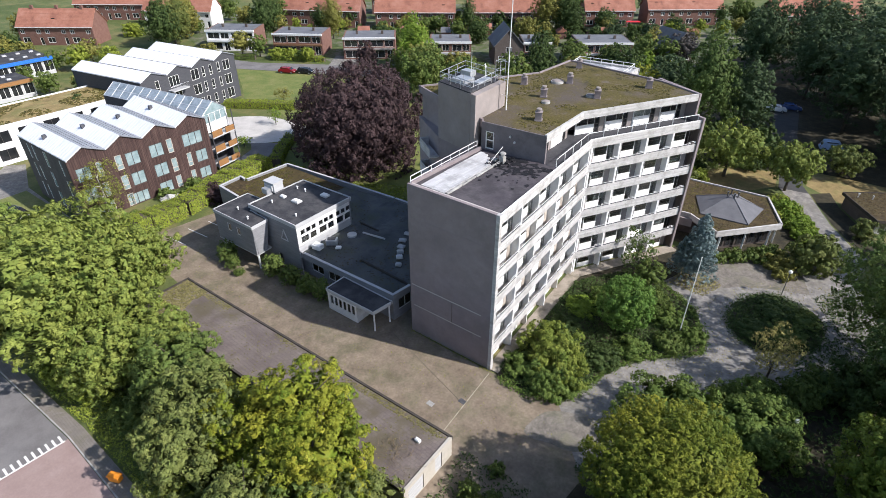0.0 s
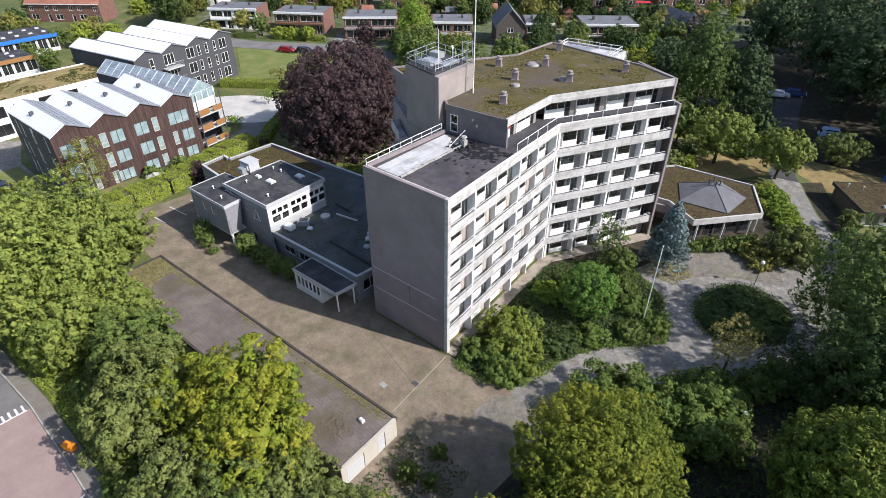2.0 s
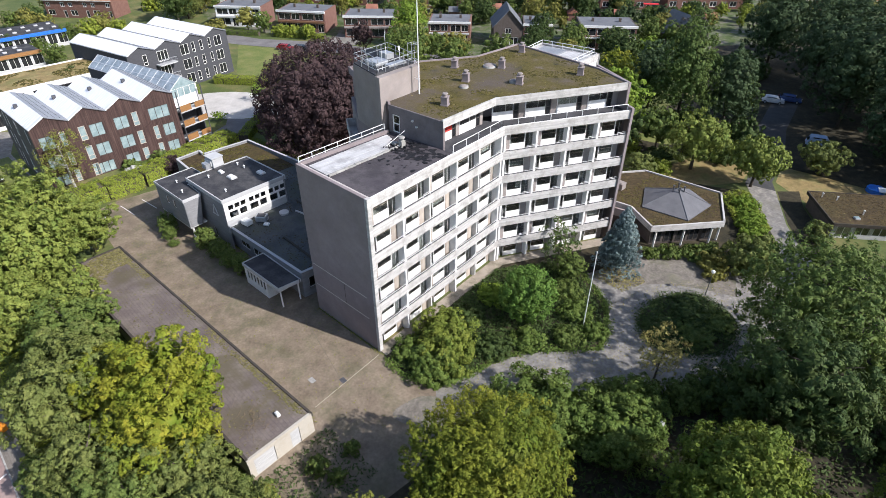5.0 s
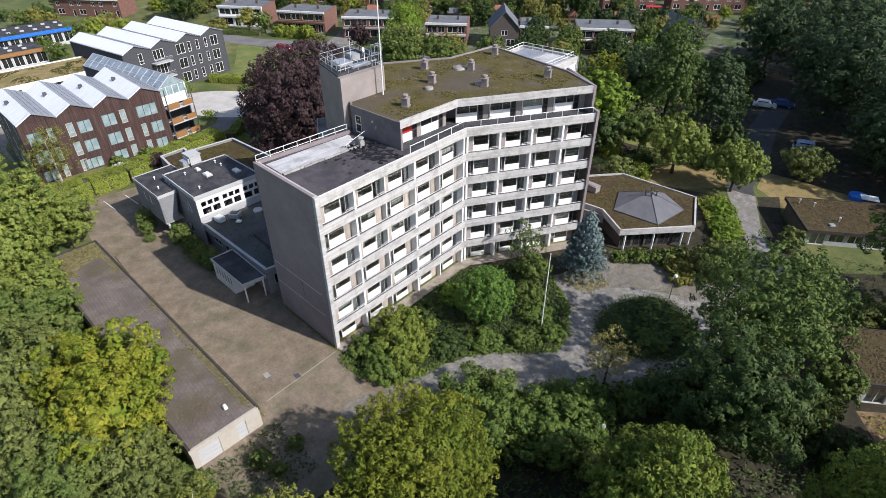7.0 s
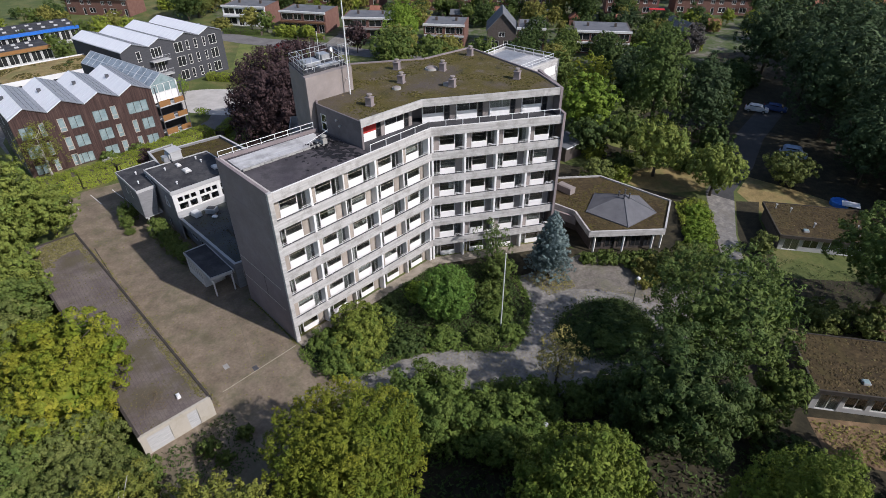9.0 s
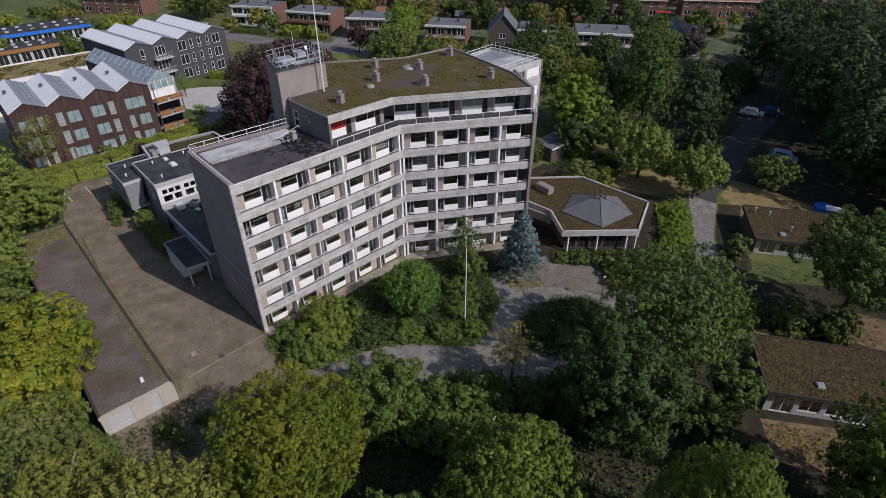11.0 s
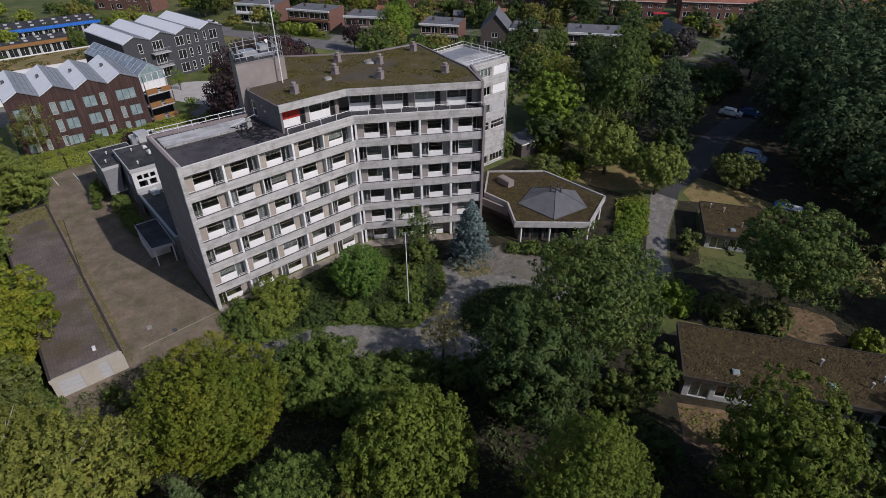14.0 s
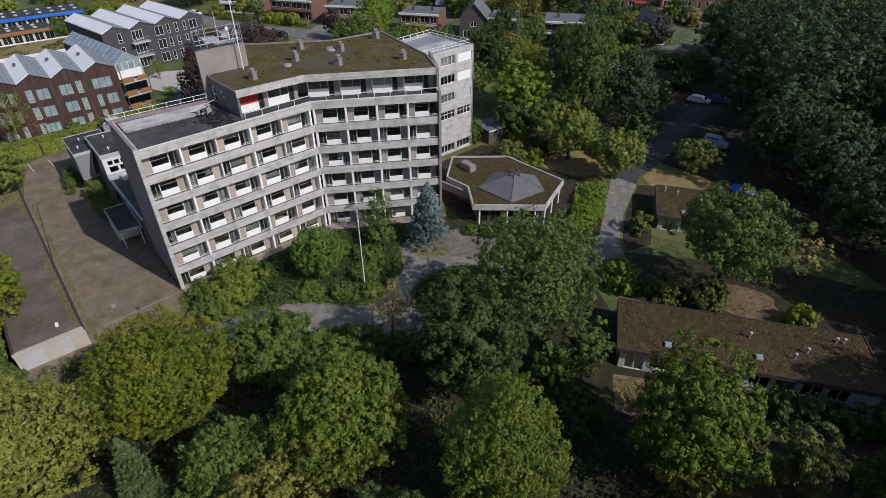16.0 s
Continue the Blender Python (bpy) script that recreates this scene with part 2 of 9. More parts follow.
    zinc=material("pale zinc roof sheet", [(0.70, 0.71, 0.73), (0.80, 0.81, 0.82)], scale=0.5, stretch=(0.3, 4, 1), fine=0.08, fine_scale=4, rough=0.5, metal=0.15),
    roofgrey=material("grey solar roof sheet", [(0.20, 0.21, 0.23), (0.28, 0.29, 0.31)], scale=0.5, fine=0.1, rough=0.4),
    woodpanel=material("brown stained wood panel", [(0.16, 0.085, 0.045), (0.23, 0.125, 0.07)], scale=1.2, stretch=(1, 1, 6), fine=0.15),
    orangewood=material("orange balcony wood", [(0.25, 0.125, 0.045), (0.33, 0.17, 0.065)], scale=1.2, stretch=(1, 1, 6), fine=0.1),
    brick=material("red-brown brick wall", [(0.15, 0.078, 0.06), (0.21, 0.115, 0.09)], scale=1.2, fine=0.2, fine_scale=10),
    redtiles=material("orange-red roof tiles", [(0.22, 0.095, 0.065), (0.31, 0.135, 0.09), (0.37, 0.18, 0.13)], scale=0.4, stretch=(1, 1, 1), fine=0.22, fine_scale=5, bump=0.5, bump_scale=9),
    whitewall=material("white rendered wall", [(0.70, 0.69, 0.67), (0.79, 0.78, 0.76)], scale=0.8, fine=0.05),
    greyroof=material("grey felt roof", [(0.11, 0.115, 0.125), (0.16, 0.165, 0.175)], scale=0.4, fine=0.15, fine_scale=4),
    skylead=material("grey bitumen slate pyramid", [(0.11, 0.11, 0.118), (0.15, 0.15, 0.157)], scale=0.8, fine=0.12, fine_scale=8),
    terrace=material("dark terrace boards", [(0.045, 0.045, 0.05), (0.075, 0.075, 0.08)], scale=1, fine=0.15),
    glass=glass_material("clear window glass", (0.82, 0.85, 0.84)),
    darkglass=material("dark double glazing", [(0.012, 0.013, 0.015), (0.03, 0.032, 0.035)], scale=0.6, rough=0.06, bump=0, spec=0.6),
    greenglass=material("pale green glazing", [(0.17, 0.25, 0.255), (0.36, 0.44, 0.44)], scale=0.8, rough=0.12, bump=0, spec=0.6),
    bark=material("grey-brown bark", [(0.06, 0.048, 0.036), (0.12, 0.10, 0.078)], scale=2, stretch=(1, 1, 0.2), fine=0.2, bump=0.5, bump_scale=10),
    birchbark=material("pale birch bark", [(0.30, 0.28, 0.24), (0.5, 0.48, 0.44)], scale=2, fine=0.2),
    brush=material("dry twigs", [(0.14, 0.10, 0.06), (0.20, 0.15, 0.09)], scale=2, fine=0.2),
    carred=material("red car paint", [(0.22, 0.012, 0.018), (0.25, 0.016, 0.02)], rough=0.25, bump=0, spec=0.6),
    cardark=material("black car paint", [(0.012, 0.012, 0.014), (0.02, 0.02, 0.022)], rough=0.2, bump=0, spec=0.6),
    carblue=material("blue car paint", [(0.04, 0.07, 0.20), (0.05, 0.09, 0.24)], rough=0.25, bump=0, spec=0.6),
    carsky=material("pale blue car paint", [(0.36, 0.46, 0.62), (0.42, 0.52, 0.68)], rough=0.3, bump=0, spec=0.6),
    carwhite=material("white car paint", [(0.68, 0.69, 0.70), (0.74, 0.75, 0.76)], rough=0.25, bump=0, spec=0.6),
    tyre=material("black rubber", [(0.015, 0.015, 0.015), (0.03, 0.03, 0.03)], bump=0),
    tarp=material("blue plastic sheet", [(0.02, 0.12, 0.50), (0.04, 0.20, 0.62)], scale=2, rough=0.5),
    orange=material("orange plastic", [(0.75, 0.24, 0.02), (0.85, 0.30, 0.03)], scale=2, rough=0.5, bump=0),
    awning=material("red awning cloth", [(0.55, 0.03, 0.04), (0.62, 0.04, 0.05)], scale=2, bump=0),
    dirt=material("brown dirt with gravel", [(0.12, 0.105, 0.085), (0.18, 0.16, 0.135), (0.25, 0.22, 0.18)], scale=0.7, fine=0.45, fine_scale=3.5, bump=0.4, bump_scale=14, stain=(0.09, 0.095, 0.045), stain_scale=0.4, stain_amount=0.5),
    baredirt=material("bare orange-brown dirt", [(0.13, 0.082, 0.045), (0.20, 0.13, 0.072), (0.27, 0.18, 0.105)], scale=0.7, fine=0.4, fine_scale=4, bump=0.4, bump_scale=14, stain=(0.07, 0.06, 0.03), stain_scale=0.5, stain_amount=0.7),
    # asphalt with the wood's shade mixed into its colour
    darkasphalt=material("dark asphalt lane", [(0.05, 0.05, 0.051), (0.075, 0.074, 0.073)], scale=0.5, fine=0.2, fine_scale=8, bump=0.3, bump_scale=40),
    mosstuft=material("dry moss tufts", [(0.07, 0.065, 0.02), (0.13, 0.115, 0.04), (0.17, 0.14, 0.07)], scale=1.2, fine=0.3, island=0.3),
    mossdark=material("brown sedum tufts", [(0.03, 0.021, 0.008), (0.06, 0.042, 0.015), (0.095, 0.068, 0.028)], scale=1.2, fine=0.3, island=0.4),
    mossgreen=material("olive moss tufts", [(0.036, 0.032, 0.007), (0.066, 0.056, 0.010), (0.09, 0.073, 0.022)], scale=0.8, fine=0.3, island=0.4),
    slatewall=material("purple-grey rendered wall", [(0.165, 0.144, 0.144), (0.205, 0.18, 0.179)], scale=0.6, fine=0.12, fine_scale=14, stain=(0.085, 0.075, 0.073), stain_scale=0.4, stain_amount=0.4),
    sidepanel=material("grey-brown smooth panels", [(0.085, 0.077, 0.074), (0.115, 0.104, 0.10)], scale=0.6, fine=0.1, fine_scale=6),
    atriumglass=material("blue-grey roof glazing", [(0.16, 0.20, 0.225), (0.34, 0.39, 0.42)], scale=0.8, rough=0.12, bump=0, spec=0.6),
    rock=material("pale rough stone", [(0.34, 0.33, 0.31), (0.50, 0.49, 0.46)], scale=1.5, fine=0.2, fine_scale=8, bump=0.5, bump_scale=9),
    jointline=material("tarred paving joint", [(0.14, 0.118, 0.088), (0.17, 0.145, 0.11)], scale=2),
    sandpath=material("pale sandy paving", [(0.24, 0.205, 0.16), (0.31, 0.265, 0.21), (0.37, 0.32, 0.26)], scale=0.8, fine=0.25, fine_scale=6, stain=(0.12, 0.11, 0.06), stain_scale=0.5, stain_amount=0.6),
    clinker=material("grey-brown footpath pavers", [(0.17, 0.15, 0.13), (0.23, 0.205, 0.175)], scale=1.2, fine=0.25, fine_scale=7, bump=0.3, bump_scale=12, stain=(0.13, 0.12, 0.07), stain_scale=0.5, stain_amount=0.5, slabs=0.2),
    purplefelt=material("worn purple-grey roof felt", [(0.055, 0.048, 0.055), (0.075, 0.066, 0.072), (0.10, 0.09, 0.093)], scale=0.4, fine=0.15, fine_scale=5, bump=0.2, bump_scale=12, stain=(0.03, 0.028, 0.03), stain_scale=0.55, stain_amount=0.5),
    lf_light=leaf("bright maple leaves", (0.112, 0.17, 0.038), (0.212, 0.248, 0.058)),
    lf_yellow=leaf("yellow-green maple leaves", (0.092, 0.16, 0.018), (0.25, 0.242, 0.026), scale=1.2),
    lf_gold=leaf("yellowing hornbeam leaves", (0.062, 0.11, 0.014), (0.198, 0.203, 0.022), scale=1.1),
    lf_green=leaf("green hornbeam leaves", (0.068, 0.118, 0.018), (0.15, 0.186, 0.03)),
    lf_mid=leaf("mid green leaves", (0.068, 0.116, 0.029), (0.14, 0.183, 0.048)),
    # dark foliage, also used to darken plants where shade lies
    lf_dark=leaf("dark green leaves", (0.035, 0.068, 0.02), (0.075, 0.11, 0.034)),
    lf_wood=leaf("deep green wood leaves", (0.036, 0.066, 0.032), (0.076, 0.116, 0.052)),
    lf_locust=leaf("fine locust leaflets", (0.055, 0.1, 0.03), (0.115, 0.165, 0.045)),
    lf_feather=leaf("feathery locust leaflets", (0.06, 0.106, 0.028), (0.123, 0.17, 0.044)),
    lf_fresh=leaf("fresh green leaves", (0.10, 0.18, 0.02), (0.18, 0.26, 0.04)),
    lf_grey=leaf("grey-green willow leaves", (0.095, 0.132, 0.038), (0.168, 0.195, 0.06)),
    lf_olive=leaf("olive leaves", (0.14, 0.155, 0.04), (0.245, 0.235, 0.065)),
    lf_birch=leaf("yellow-green birch leaves", (0.115, 0.15, 0.032), (0.225, 0.235, 0.05)),
    lf_fir=leaf("dull green needles", (0.065, 0.105, 0.042), (0.12, 0.165, 0.065), trans=0.05),
    tar=material("peeled black tar", [(0.010, 0.010, 0.012), (0.02, 0.02, 0.023)], scale=2, fine=0.2, rough=0.7),
    lf_purple=leaf("dark purple beech leaves", (0.04, 0.026, 0.031), (0.088, 0.058, 0.064), trans=0.12),
    lf_blue=leaf("blue spruce needles", (0.10, 0.152, 0.165), (0.225, 0.30, 0.325), trans=0.05),
    lf_round=leaf("dense green leaves", (0.062, 0.14, 0.027), (0.132, 0.225, 0.047)),
    lf_tan=leaf("tan drying leaves", (0.20, 0.195, 0.06), (0.33, 0.295, 0.115)),
    lf_smoke=leaf("smoky purple-grey leaves", (0.075, 0.075, 0.075), (0.13, 0.12, 0.125)),
    lf_hedge=leaf("hedge leaves", (0.14, 0.20, 0.028), (0.26, 0.305, 0.05)),
    lf_shrub=leaf("yellowish-green shrub leaves", (0.10, 0.152, 0.028), (0.188, 0.222, 0.042)),
    lf_bed=leaf("bed shrub leaves", (0.07, 0.125, 0.028), (0.135, 0.188, 0.044)),
)

# ---- builders ----
PLACE = {}


def thing(name, label, category, base=(0, 0, 0), turn=0.0, group="", kind=""):
    """An empty at the base of a thing, to which its parts are added in world or local coordinates."""
    ob = new(name)
    ob.empty_display_size = 0.5
    ob.matrix_world = pose(*base, 0, 0, turn)
    PLACE[ob.name] = pose(*base, 0, 0, turn)
    return tagged(ob, label, category, group, kind)


def obj(name, mesh, parent=None, m=None, label=""):
    ob = new(name, mesh)
    if parent is not None:
        ob.parent = parent
    if m is not None:
        ob.matrix_basis = m
    if label:
        ob["label"] = label
    return ob


def mesh_of(bm, mat, name, smooth=False):
    me = bpy.data.meshes.new(name)
    bm.normal_update()
    bm.to_mesh(me)
    bm.free()
    for one in (mat if isinstance(mat, (list, tuple)) else [mat]):
        me.materials.append(M[one] if isinstance(one, str) else one)
    if smooth:
        me.shade_smooth()
    return me


def root_of(ob):
    while ob.parent is not None:
        ob = ob.parent
    return ob


def part(name, bm, mat, parent, label="", world=False, smooth=False):
    """Links a bmesh as one mesh object under a thing or a part; world: its coordinates are the world's."""
    if world:
        r = root_of(parent)
        bm.transform(PLACE.get(r.name, r.matrix_basis).inverted())
    return obj(name, mesh_of(bm, mat, name, smooth), parent, None, label)


def solid(name, bm, mat, label, category, group="", kind="", smooth=False):
    """A thing of one mesh, given in world coordinates."""
    xs = [v.co for v in bm.verts]
    c = Vector((sum(v.x for v in xs) / len(xs), sum(v.y for v in xs) / len(xs), min(v.z for v in xs)))
    bm.transform(Matrix.Translation(-c))
    ob = obj(name, mesh_of(bm, mat, name, smooth), None, Matrix.Translation(c))
    return tagged(ob, label, category, group, kind)


def box(bm, x0, x1, y0, y1, z0, z1, m=None, idx=0):
    vs = [bm.verts.new((x, y, z)) for z in (z0, z1) for y in (y0, y1) for x in (x0, x1)]
    for f in ((0, 2, 3, 1), (4, 5, 7, 6), (0, 1, 5, 4), (2, 6, 7, 3), (0, 4, 6, 2), (1, 3, 7, 5)):
        bm.faces.new([vs[i] for i in f]).material_index = idx
    if m is not None:
        for v in vs:
            v.co = m @ v.co
    return bm


def boxes(*specs):
    bm = bmesh.new()
    for s in specs:
        box(bm, *s)
    return bm


def prism(bm, poly, z0, z1, idx=0):
    area = sum(a[0] * b[1] - b[0] * a[1] for a, b in zip(poly, poly[1:] + poly[:1]))
    if area < 0:
        poly = poly[::-1]
    lo, hi = [bm.verts.new((x, y, z0)) for x, y in poly], [bm.verts.new((x, y, z1)) for x, y in poly]
    bm.faces.new(lo[::-1]).material_index = idx
    bm.faces.new(hi).material_index = idx
    n = len(poly)
    for i in range(n):
        j = (i + 1) % n
        bm.faces.new((lo[i], lo[j], hi[j], hi[i])).material_index = idx
    return bm


def rod(bm, a, b, r, r2=None, sides=6, idx=0):
    a, b = Vector(a), Vector(b)
    q = (b - a).to_track_quat("Z", "Y").to_matrix()
    r2 = r if r2 is None else r2
    ring = [[bm.verts.new(p + q @ Vector((math.cos(2 * math.pi * i / sides) * s, math.sin(2 * math.pi * i / sides) * s, 0))) for i in range(sides)] for p, s in ((a, r), (b, r2))]
    for i in range(sides):
        j = (i + 1) % sides
        bm.faces.new((ring[0][i], ring[0][j], ring[1][j], ring[1][i])).material_index = idx
    bm.faces.new(ring[0][::-1]).material_index = idx
    bm.faces.new(ring[1]).material_index = idx
    return bm


def face_frame(p0, p1, z=0.0):
    """A frame along a wall from p0 to p1, seen from outside with p0 at the left: x along, y into the wall, z up."""
    u = (Vector((*p1, 0)) - Vector((*p0, 0))).normalized()
    inward = Vector((-u.y, u.x, 0))
    return Matrix(((u.x, inward.x, 0, p0[0]), (u.y, inward.y, 0, p0[1]), (0, 0, 1, z), (0, 0, 0, 1)))


def dist(p, q):
    return math.hypot(q[0] - p[0], q[1] - p[1])


def pierced(bm, m, length, z0, z1, thick, holes, x0=0.0):
    """A wall with rectangular holes (xa, xb, za, zb), in the frame m."""
    cuts = sorted({x0, length, *[h[0] for h in holes], *[h[1] for h in holes]})
    for xa, xb in zip(cuts, cuts[1:]):
        if xb - xa < 1e-4:
            continue
        mid, z = (xa + xb) / 2, z0
        for h in sorted([h for h in holes if h[0] < mid < h[1]], key=lambda h: h[2]):
            if h[2] > z + 1e-4:
                box(bm, xa, xb, 0, thick, z, h[2], m)
            z = max(z, h[3])
        if z1 > z + 1e-4:
            box(bm, xa, xb, 0, thick, z, z1, m)
    bmesh.ops.remove_doubles(bm, verts=bm.verts, dist=1e-4)
    return bm


WINDOWS = {}


def window(parent, m, w, h, mullions=(0.5,), bars=(), frame="frame", pane="darkglass", depth=0.06, f=0.07, curtain=None):
    """A window unit in the frame m (origin at its lower left corner, on the wall's outer face), as a part with its pane."""
    key = (round(w, 2), round(h, 2), tuple(mullions), tuple(bars), frame, pane, depth, f, curtain)
    if key not in WINDOWS:
        bm = boxes((0, f, 0, depth, 0, h), (w - f, w, 0, depth, 0, h), (f, w - f, 0, depth, 0, f), (f, w - f, 0, depth, h - f, h))
        for s in mullions:
            box(bm, w * s - f / 2, w * s + f / 2, 0.004, depth - 0.004, f, h - f)
        for s in bars:
            box(bm, f, w - f, 0.008, depth - 0.008, h * s - f / 2, h * s + f / 2)
        g = boxes((f * 0.6, w - f * 0.6, depth * 0.45, depth * 0.45 + 0.012, f * 0.6, h - f * 0.6))
        c = None
        if curtain:
            cb = bmesh.new()
            n = max(6, int(w / 0.12))
            for i in range(n):
                yo = depth + 0.12 + 0.03 * (i % 2)
                xa, xb = w * i / n, w * (i + 1) / n
                box(cb, xa, xb, yo, yo + 0.02, 0.02, h - 0.02)
            c = mesh_of(cb, curtain, "curtain")
        WINDOWS[key] = (mesh_of(bm, frame, "window"), mesh_of(g, pane, "pane"), c)
    a, b, c = WINDOWS[key]
    r = root_of(parent)
    top = obj("window", a, parent, PLACE.get(r.name, r.matrix_basis).inverted() @ m)
    obj("pane", b, top)
    if c is not None:
        obj("curtain", c, top)
    return top

# ---- ground ----
bm = bmesh.new()
bmesh.ops.create_grid(bm, x_segments=40, y_segments=40, size=2500)
tagged(obj("ground", mesh_of(bm, "ground", "ground"), None, Matrix.Translation((-40, 80, 0))), "wide grassy ground with dry and green patches", "ground", kind="structure")


def sheet(name, poly, z, mat, label, category):
    """A thin paved or planted sheet that lies on the ground."""
    return solid(name, prism(bmesh.new(), [tuple(p) for p in poly], -0.05, z), mat, label, category, kind="structure")


def blob(cx, cy, rx, ry, turn=0.0, n=28, wob=0.06, seed=1):
    rng = random.Random(seed)
    ph = [rng.uniform(0, 6.28) for _ in range(3)]
    out = []
    for i in range(n):
        a = 2 * math.pi * i / n
        k = 1 + wob * (math.sin(2 * a + ph[0]) + 0.6 * math.sin(3 * a + ph[1]) + 0.4 * math.sin(5 * a + ph[2]))
        x, y = rx * k * math.cos(a), ry * k * math.sin(a)
        c, s = math.cos(radians(turn)), math.sin(radians(turn))
        out.append((cx + c * x - s * y, cy + s * x + c * y))
    return out


sheet("pavement_lot", [(-17.2, 12.5), (-9.0, 13.0), (-8.0, 28.4), (-9.4, 32.4), (-12.8, 34.4), (-20.6, 33.0), (-30.7, 32.6), (-33.2, 48), (-47.5, 31.9), (-60.3, 32.4), (-66, 35.0), (-69.9, 34.7), (-70.9, 24.6), (-69.5, 21.6), (-54.6, 20.6), (-54.4, 16.0), (-17.2, 16.9)], 0.012, "lot", "brown weathered clinker yard with worn joints", "pavement")
sheet("road_drive", [(-10.6, 30.7), (-8.5, 28.5), (-6.5, 34), (-4.2, 41.5), (0.5, 46.8), (5.6, 52.5), (9.8, 60), (9.0, 68.5), (4.5, 73.0), (5.2, 79.8), (2.9, 81.9), (-0.6, 87), (-5.0, 95.6), (-9.0, 94.8), (-4.0, 87.3), (0.8, 80.5), (-1.2, 71.2), (-3, 69.9), (-7.4, 67.0), (-11.8, 63.4), (-13.5, 58.5), (-9.0, 56.0), (-6.2, 51.8), (-5.4, 49.0), (-9.8, 44.5), (-11.8, 41.0), (-12.6, 36.5), (-13.5, 33.9)], 0.018, "drive", "pale grey gravel drive that loops round a planted island", "road")
# the lane's dark tone paints the tree shade over it
sheet("road_lane", [(-5.0, 95.6), (-6.4, 98.2), (-8, 108), (-12, 121), (-15.5, 140), (-20, 139), (-16, 118), (-11.0, 104), (-9.2, 95.1), (-9.0, 94.8)], 0.016, "darkasphalt", "dark asphalt lane into the wood", "road")
sheet("corner_soil", [(4.9, 73.0), (12.4, 69.4), (17.2, 63.4), (12.4, 57.8), (9.8, 60.2), (9.2, 68.6)], 0.013, "soil", "dark soil at the bungalow corner", "ground")
sheet("bed_soil", [(-23.0, 52.6), (-15.2, 67.4), (-11.6, 68.6), (-12.4, 60.5), (-14.4, 57.6), (-21.4, 51.0)], 0.009, "soil", "bare dark soil along the building foot", "ground")
sheet("road_patch", blob(-11.2, 31.6, 3.4, 2.2, 40, wob=0.14, seed=12), 0.021, "dirt", "worn dirt patch where yard and drive meet", "ground")
# the bungalow's shadow, laid as a dark strip on the ground
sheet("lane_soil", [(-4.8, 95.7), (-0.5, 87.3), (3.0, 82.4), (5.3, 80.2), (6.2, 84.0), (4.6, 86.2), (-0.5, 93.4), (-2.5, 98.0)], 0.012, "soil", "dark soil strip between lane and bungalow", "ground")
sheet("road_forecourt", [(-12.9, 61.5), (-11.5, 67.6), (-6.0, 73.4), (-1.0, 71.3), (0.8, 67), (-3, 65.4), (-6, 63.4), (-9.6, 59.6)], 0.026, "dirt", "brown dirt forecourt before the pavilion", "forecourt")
# soil under the shrubs, its dark tone also painting the pavilion's shade
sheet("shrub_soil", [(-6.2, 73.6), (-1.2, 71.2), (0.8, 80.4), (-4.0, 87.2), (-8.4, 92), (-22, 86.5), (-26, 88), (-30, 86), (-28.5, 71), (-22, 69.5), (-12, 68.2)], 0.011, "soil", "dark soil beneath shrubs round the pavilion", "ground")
sheet("island_bed", blob(-1.1, 58.8, 4.1, 5.6, -12, seed=4), 0.12, "soil", "planted oval island within the gravel drive", "flower bed")
sheet("garden_bed", [(-20.6, 33.6), (-19.6, 32.9), (-16.4, 32.8), (-13.5, 34.0), (-12.6, 36.6), (-11.8, 41.0), (-9.8, 44.5), (-5.6, 48.9), (-6.2, 51.5), (-9.0, 55.6), (-13.6, 58.2), (-14.2, 63.0), (-15.6, 66.5), (-22.6, 53.1), (-20.8, 34)], 0.10, "soil", "overgrown shrub bed along the apartment building", "flower bed")
sheet("red_parking", [(-43.7, -45), (-15, -45), (-24, 3.3), (-35.6, 3.25), (-43.9, 3.15)], 0.012, "redlot", "faded reddish parking surface", "parking lot")
sheet("pavement_street", [(-43.7, -45), (-43.9, 3.15), (-52.6, 2.4), (-75, 0.5), (-115, -3), (-115, -45)], 0.016, "asphalt", "grey asphalt access street", "street")
sheet("pavement_walk", [(-24, 3.4), (-35.6, 3.4), (-44.1, 3.3), (-52.6, 2.55), (-75, 0.65), (-75, 2.3), (-51.4, 3.85), (-44.1, 4.5), (-35, 4.7), (-24, 4.8)], 0.09, "clinker", "raised grey-brown paved footpath beside the parking", "footpath")
sheet("pavement_court", blob(-95.0, 55.5, 11.5, 7.2, 38, seed=9), 0.015, "courtgravel", "round pale gravel court", "courtyard")
sheet("pavement_path", [(-77.5, 36.5), (-79.5, 36.5), (-82.6, 43), (-86, 50), (-89, 52), (-84, 55.5), (-80.5, 49.0)], 0.014, "asphalt", "dark paved footpath beside the timber block", "footpath")
sheet("road_street", [(-160, 68.0), (-134.3, 78.6), (-115.3, 89.2), (-98, 98.6), (-60, 122), (-62, 126.5), (-100, 103.5), (-119.2, 96.5), (-135.5, 85.4), (-165, 75.0)], 0.012, "asphalt", "grey residential street", "road")
sheet("garden_ground", [(-200, 92), (-160, 84.5), (-136, 91), (-113, 103), (-98, 104.5), (-60, 127.5), (-40, 122), (-34, 150), (-44, 166), (-10, 216), (-14, 240), (-80, 235), (-210, 150)], 0.006, "gardens", "patchwork of gardens between the houses", "garden")
sheet("road_yard", [(-119.2, 96.4), (-112.0, 100.0), (-118.5, 108.0), (-125.0, 104.0)], 0.014, "drive", "pale paved house forecourt", "driveway")
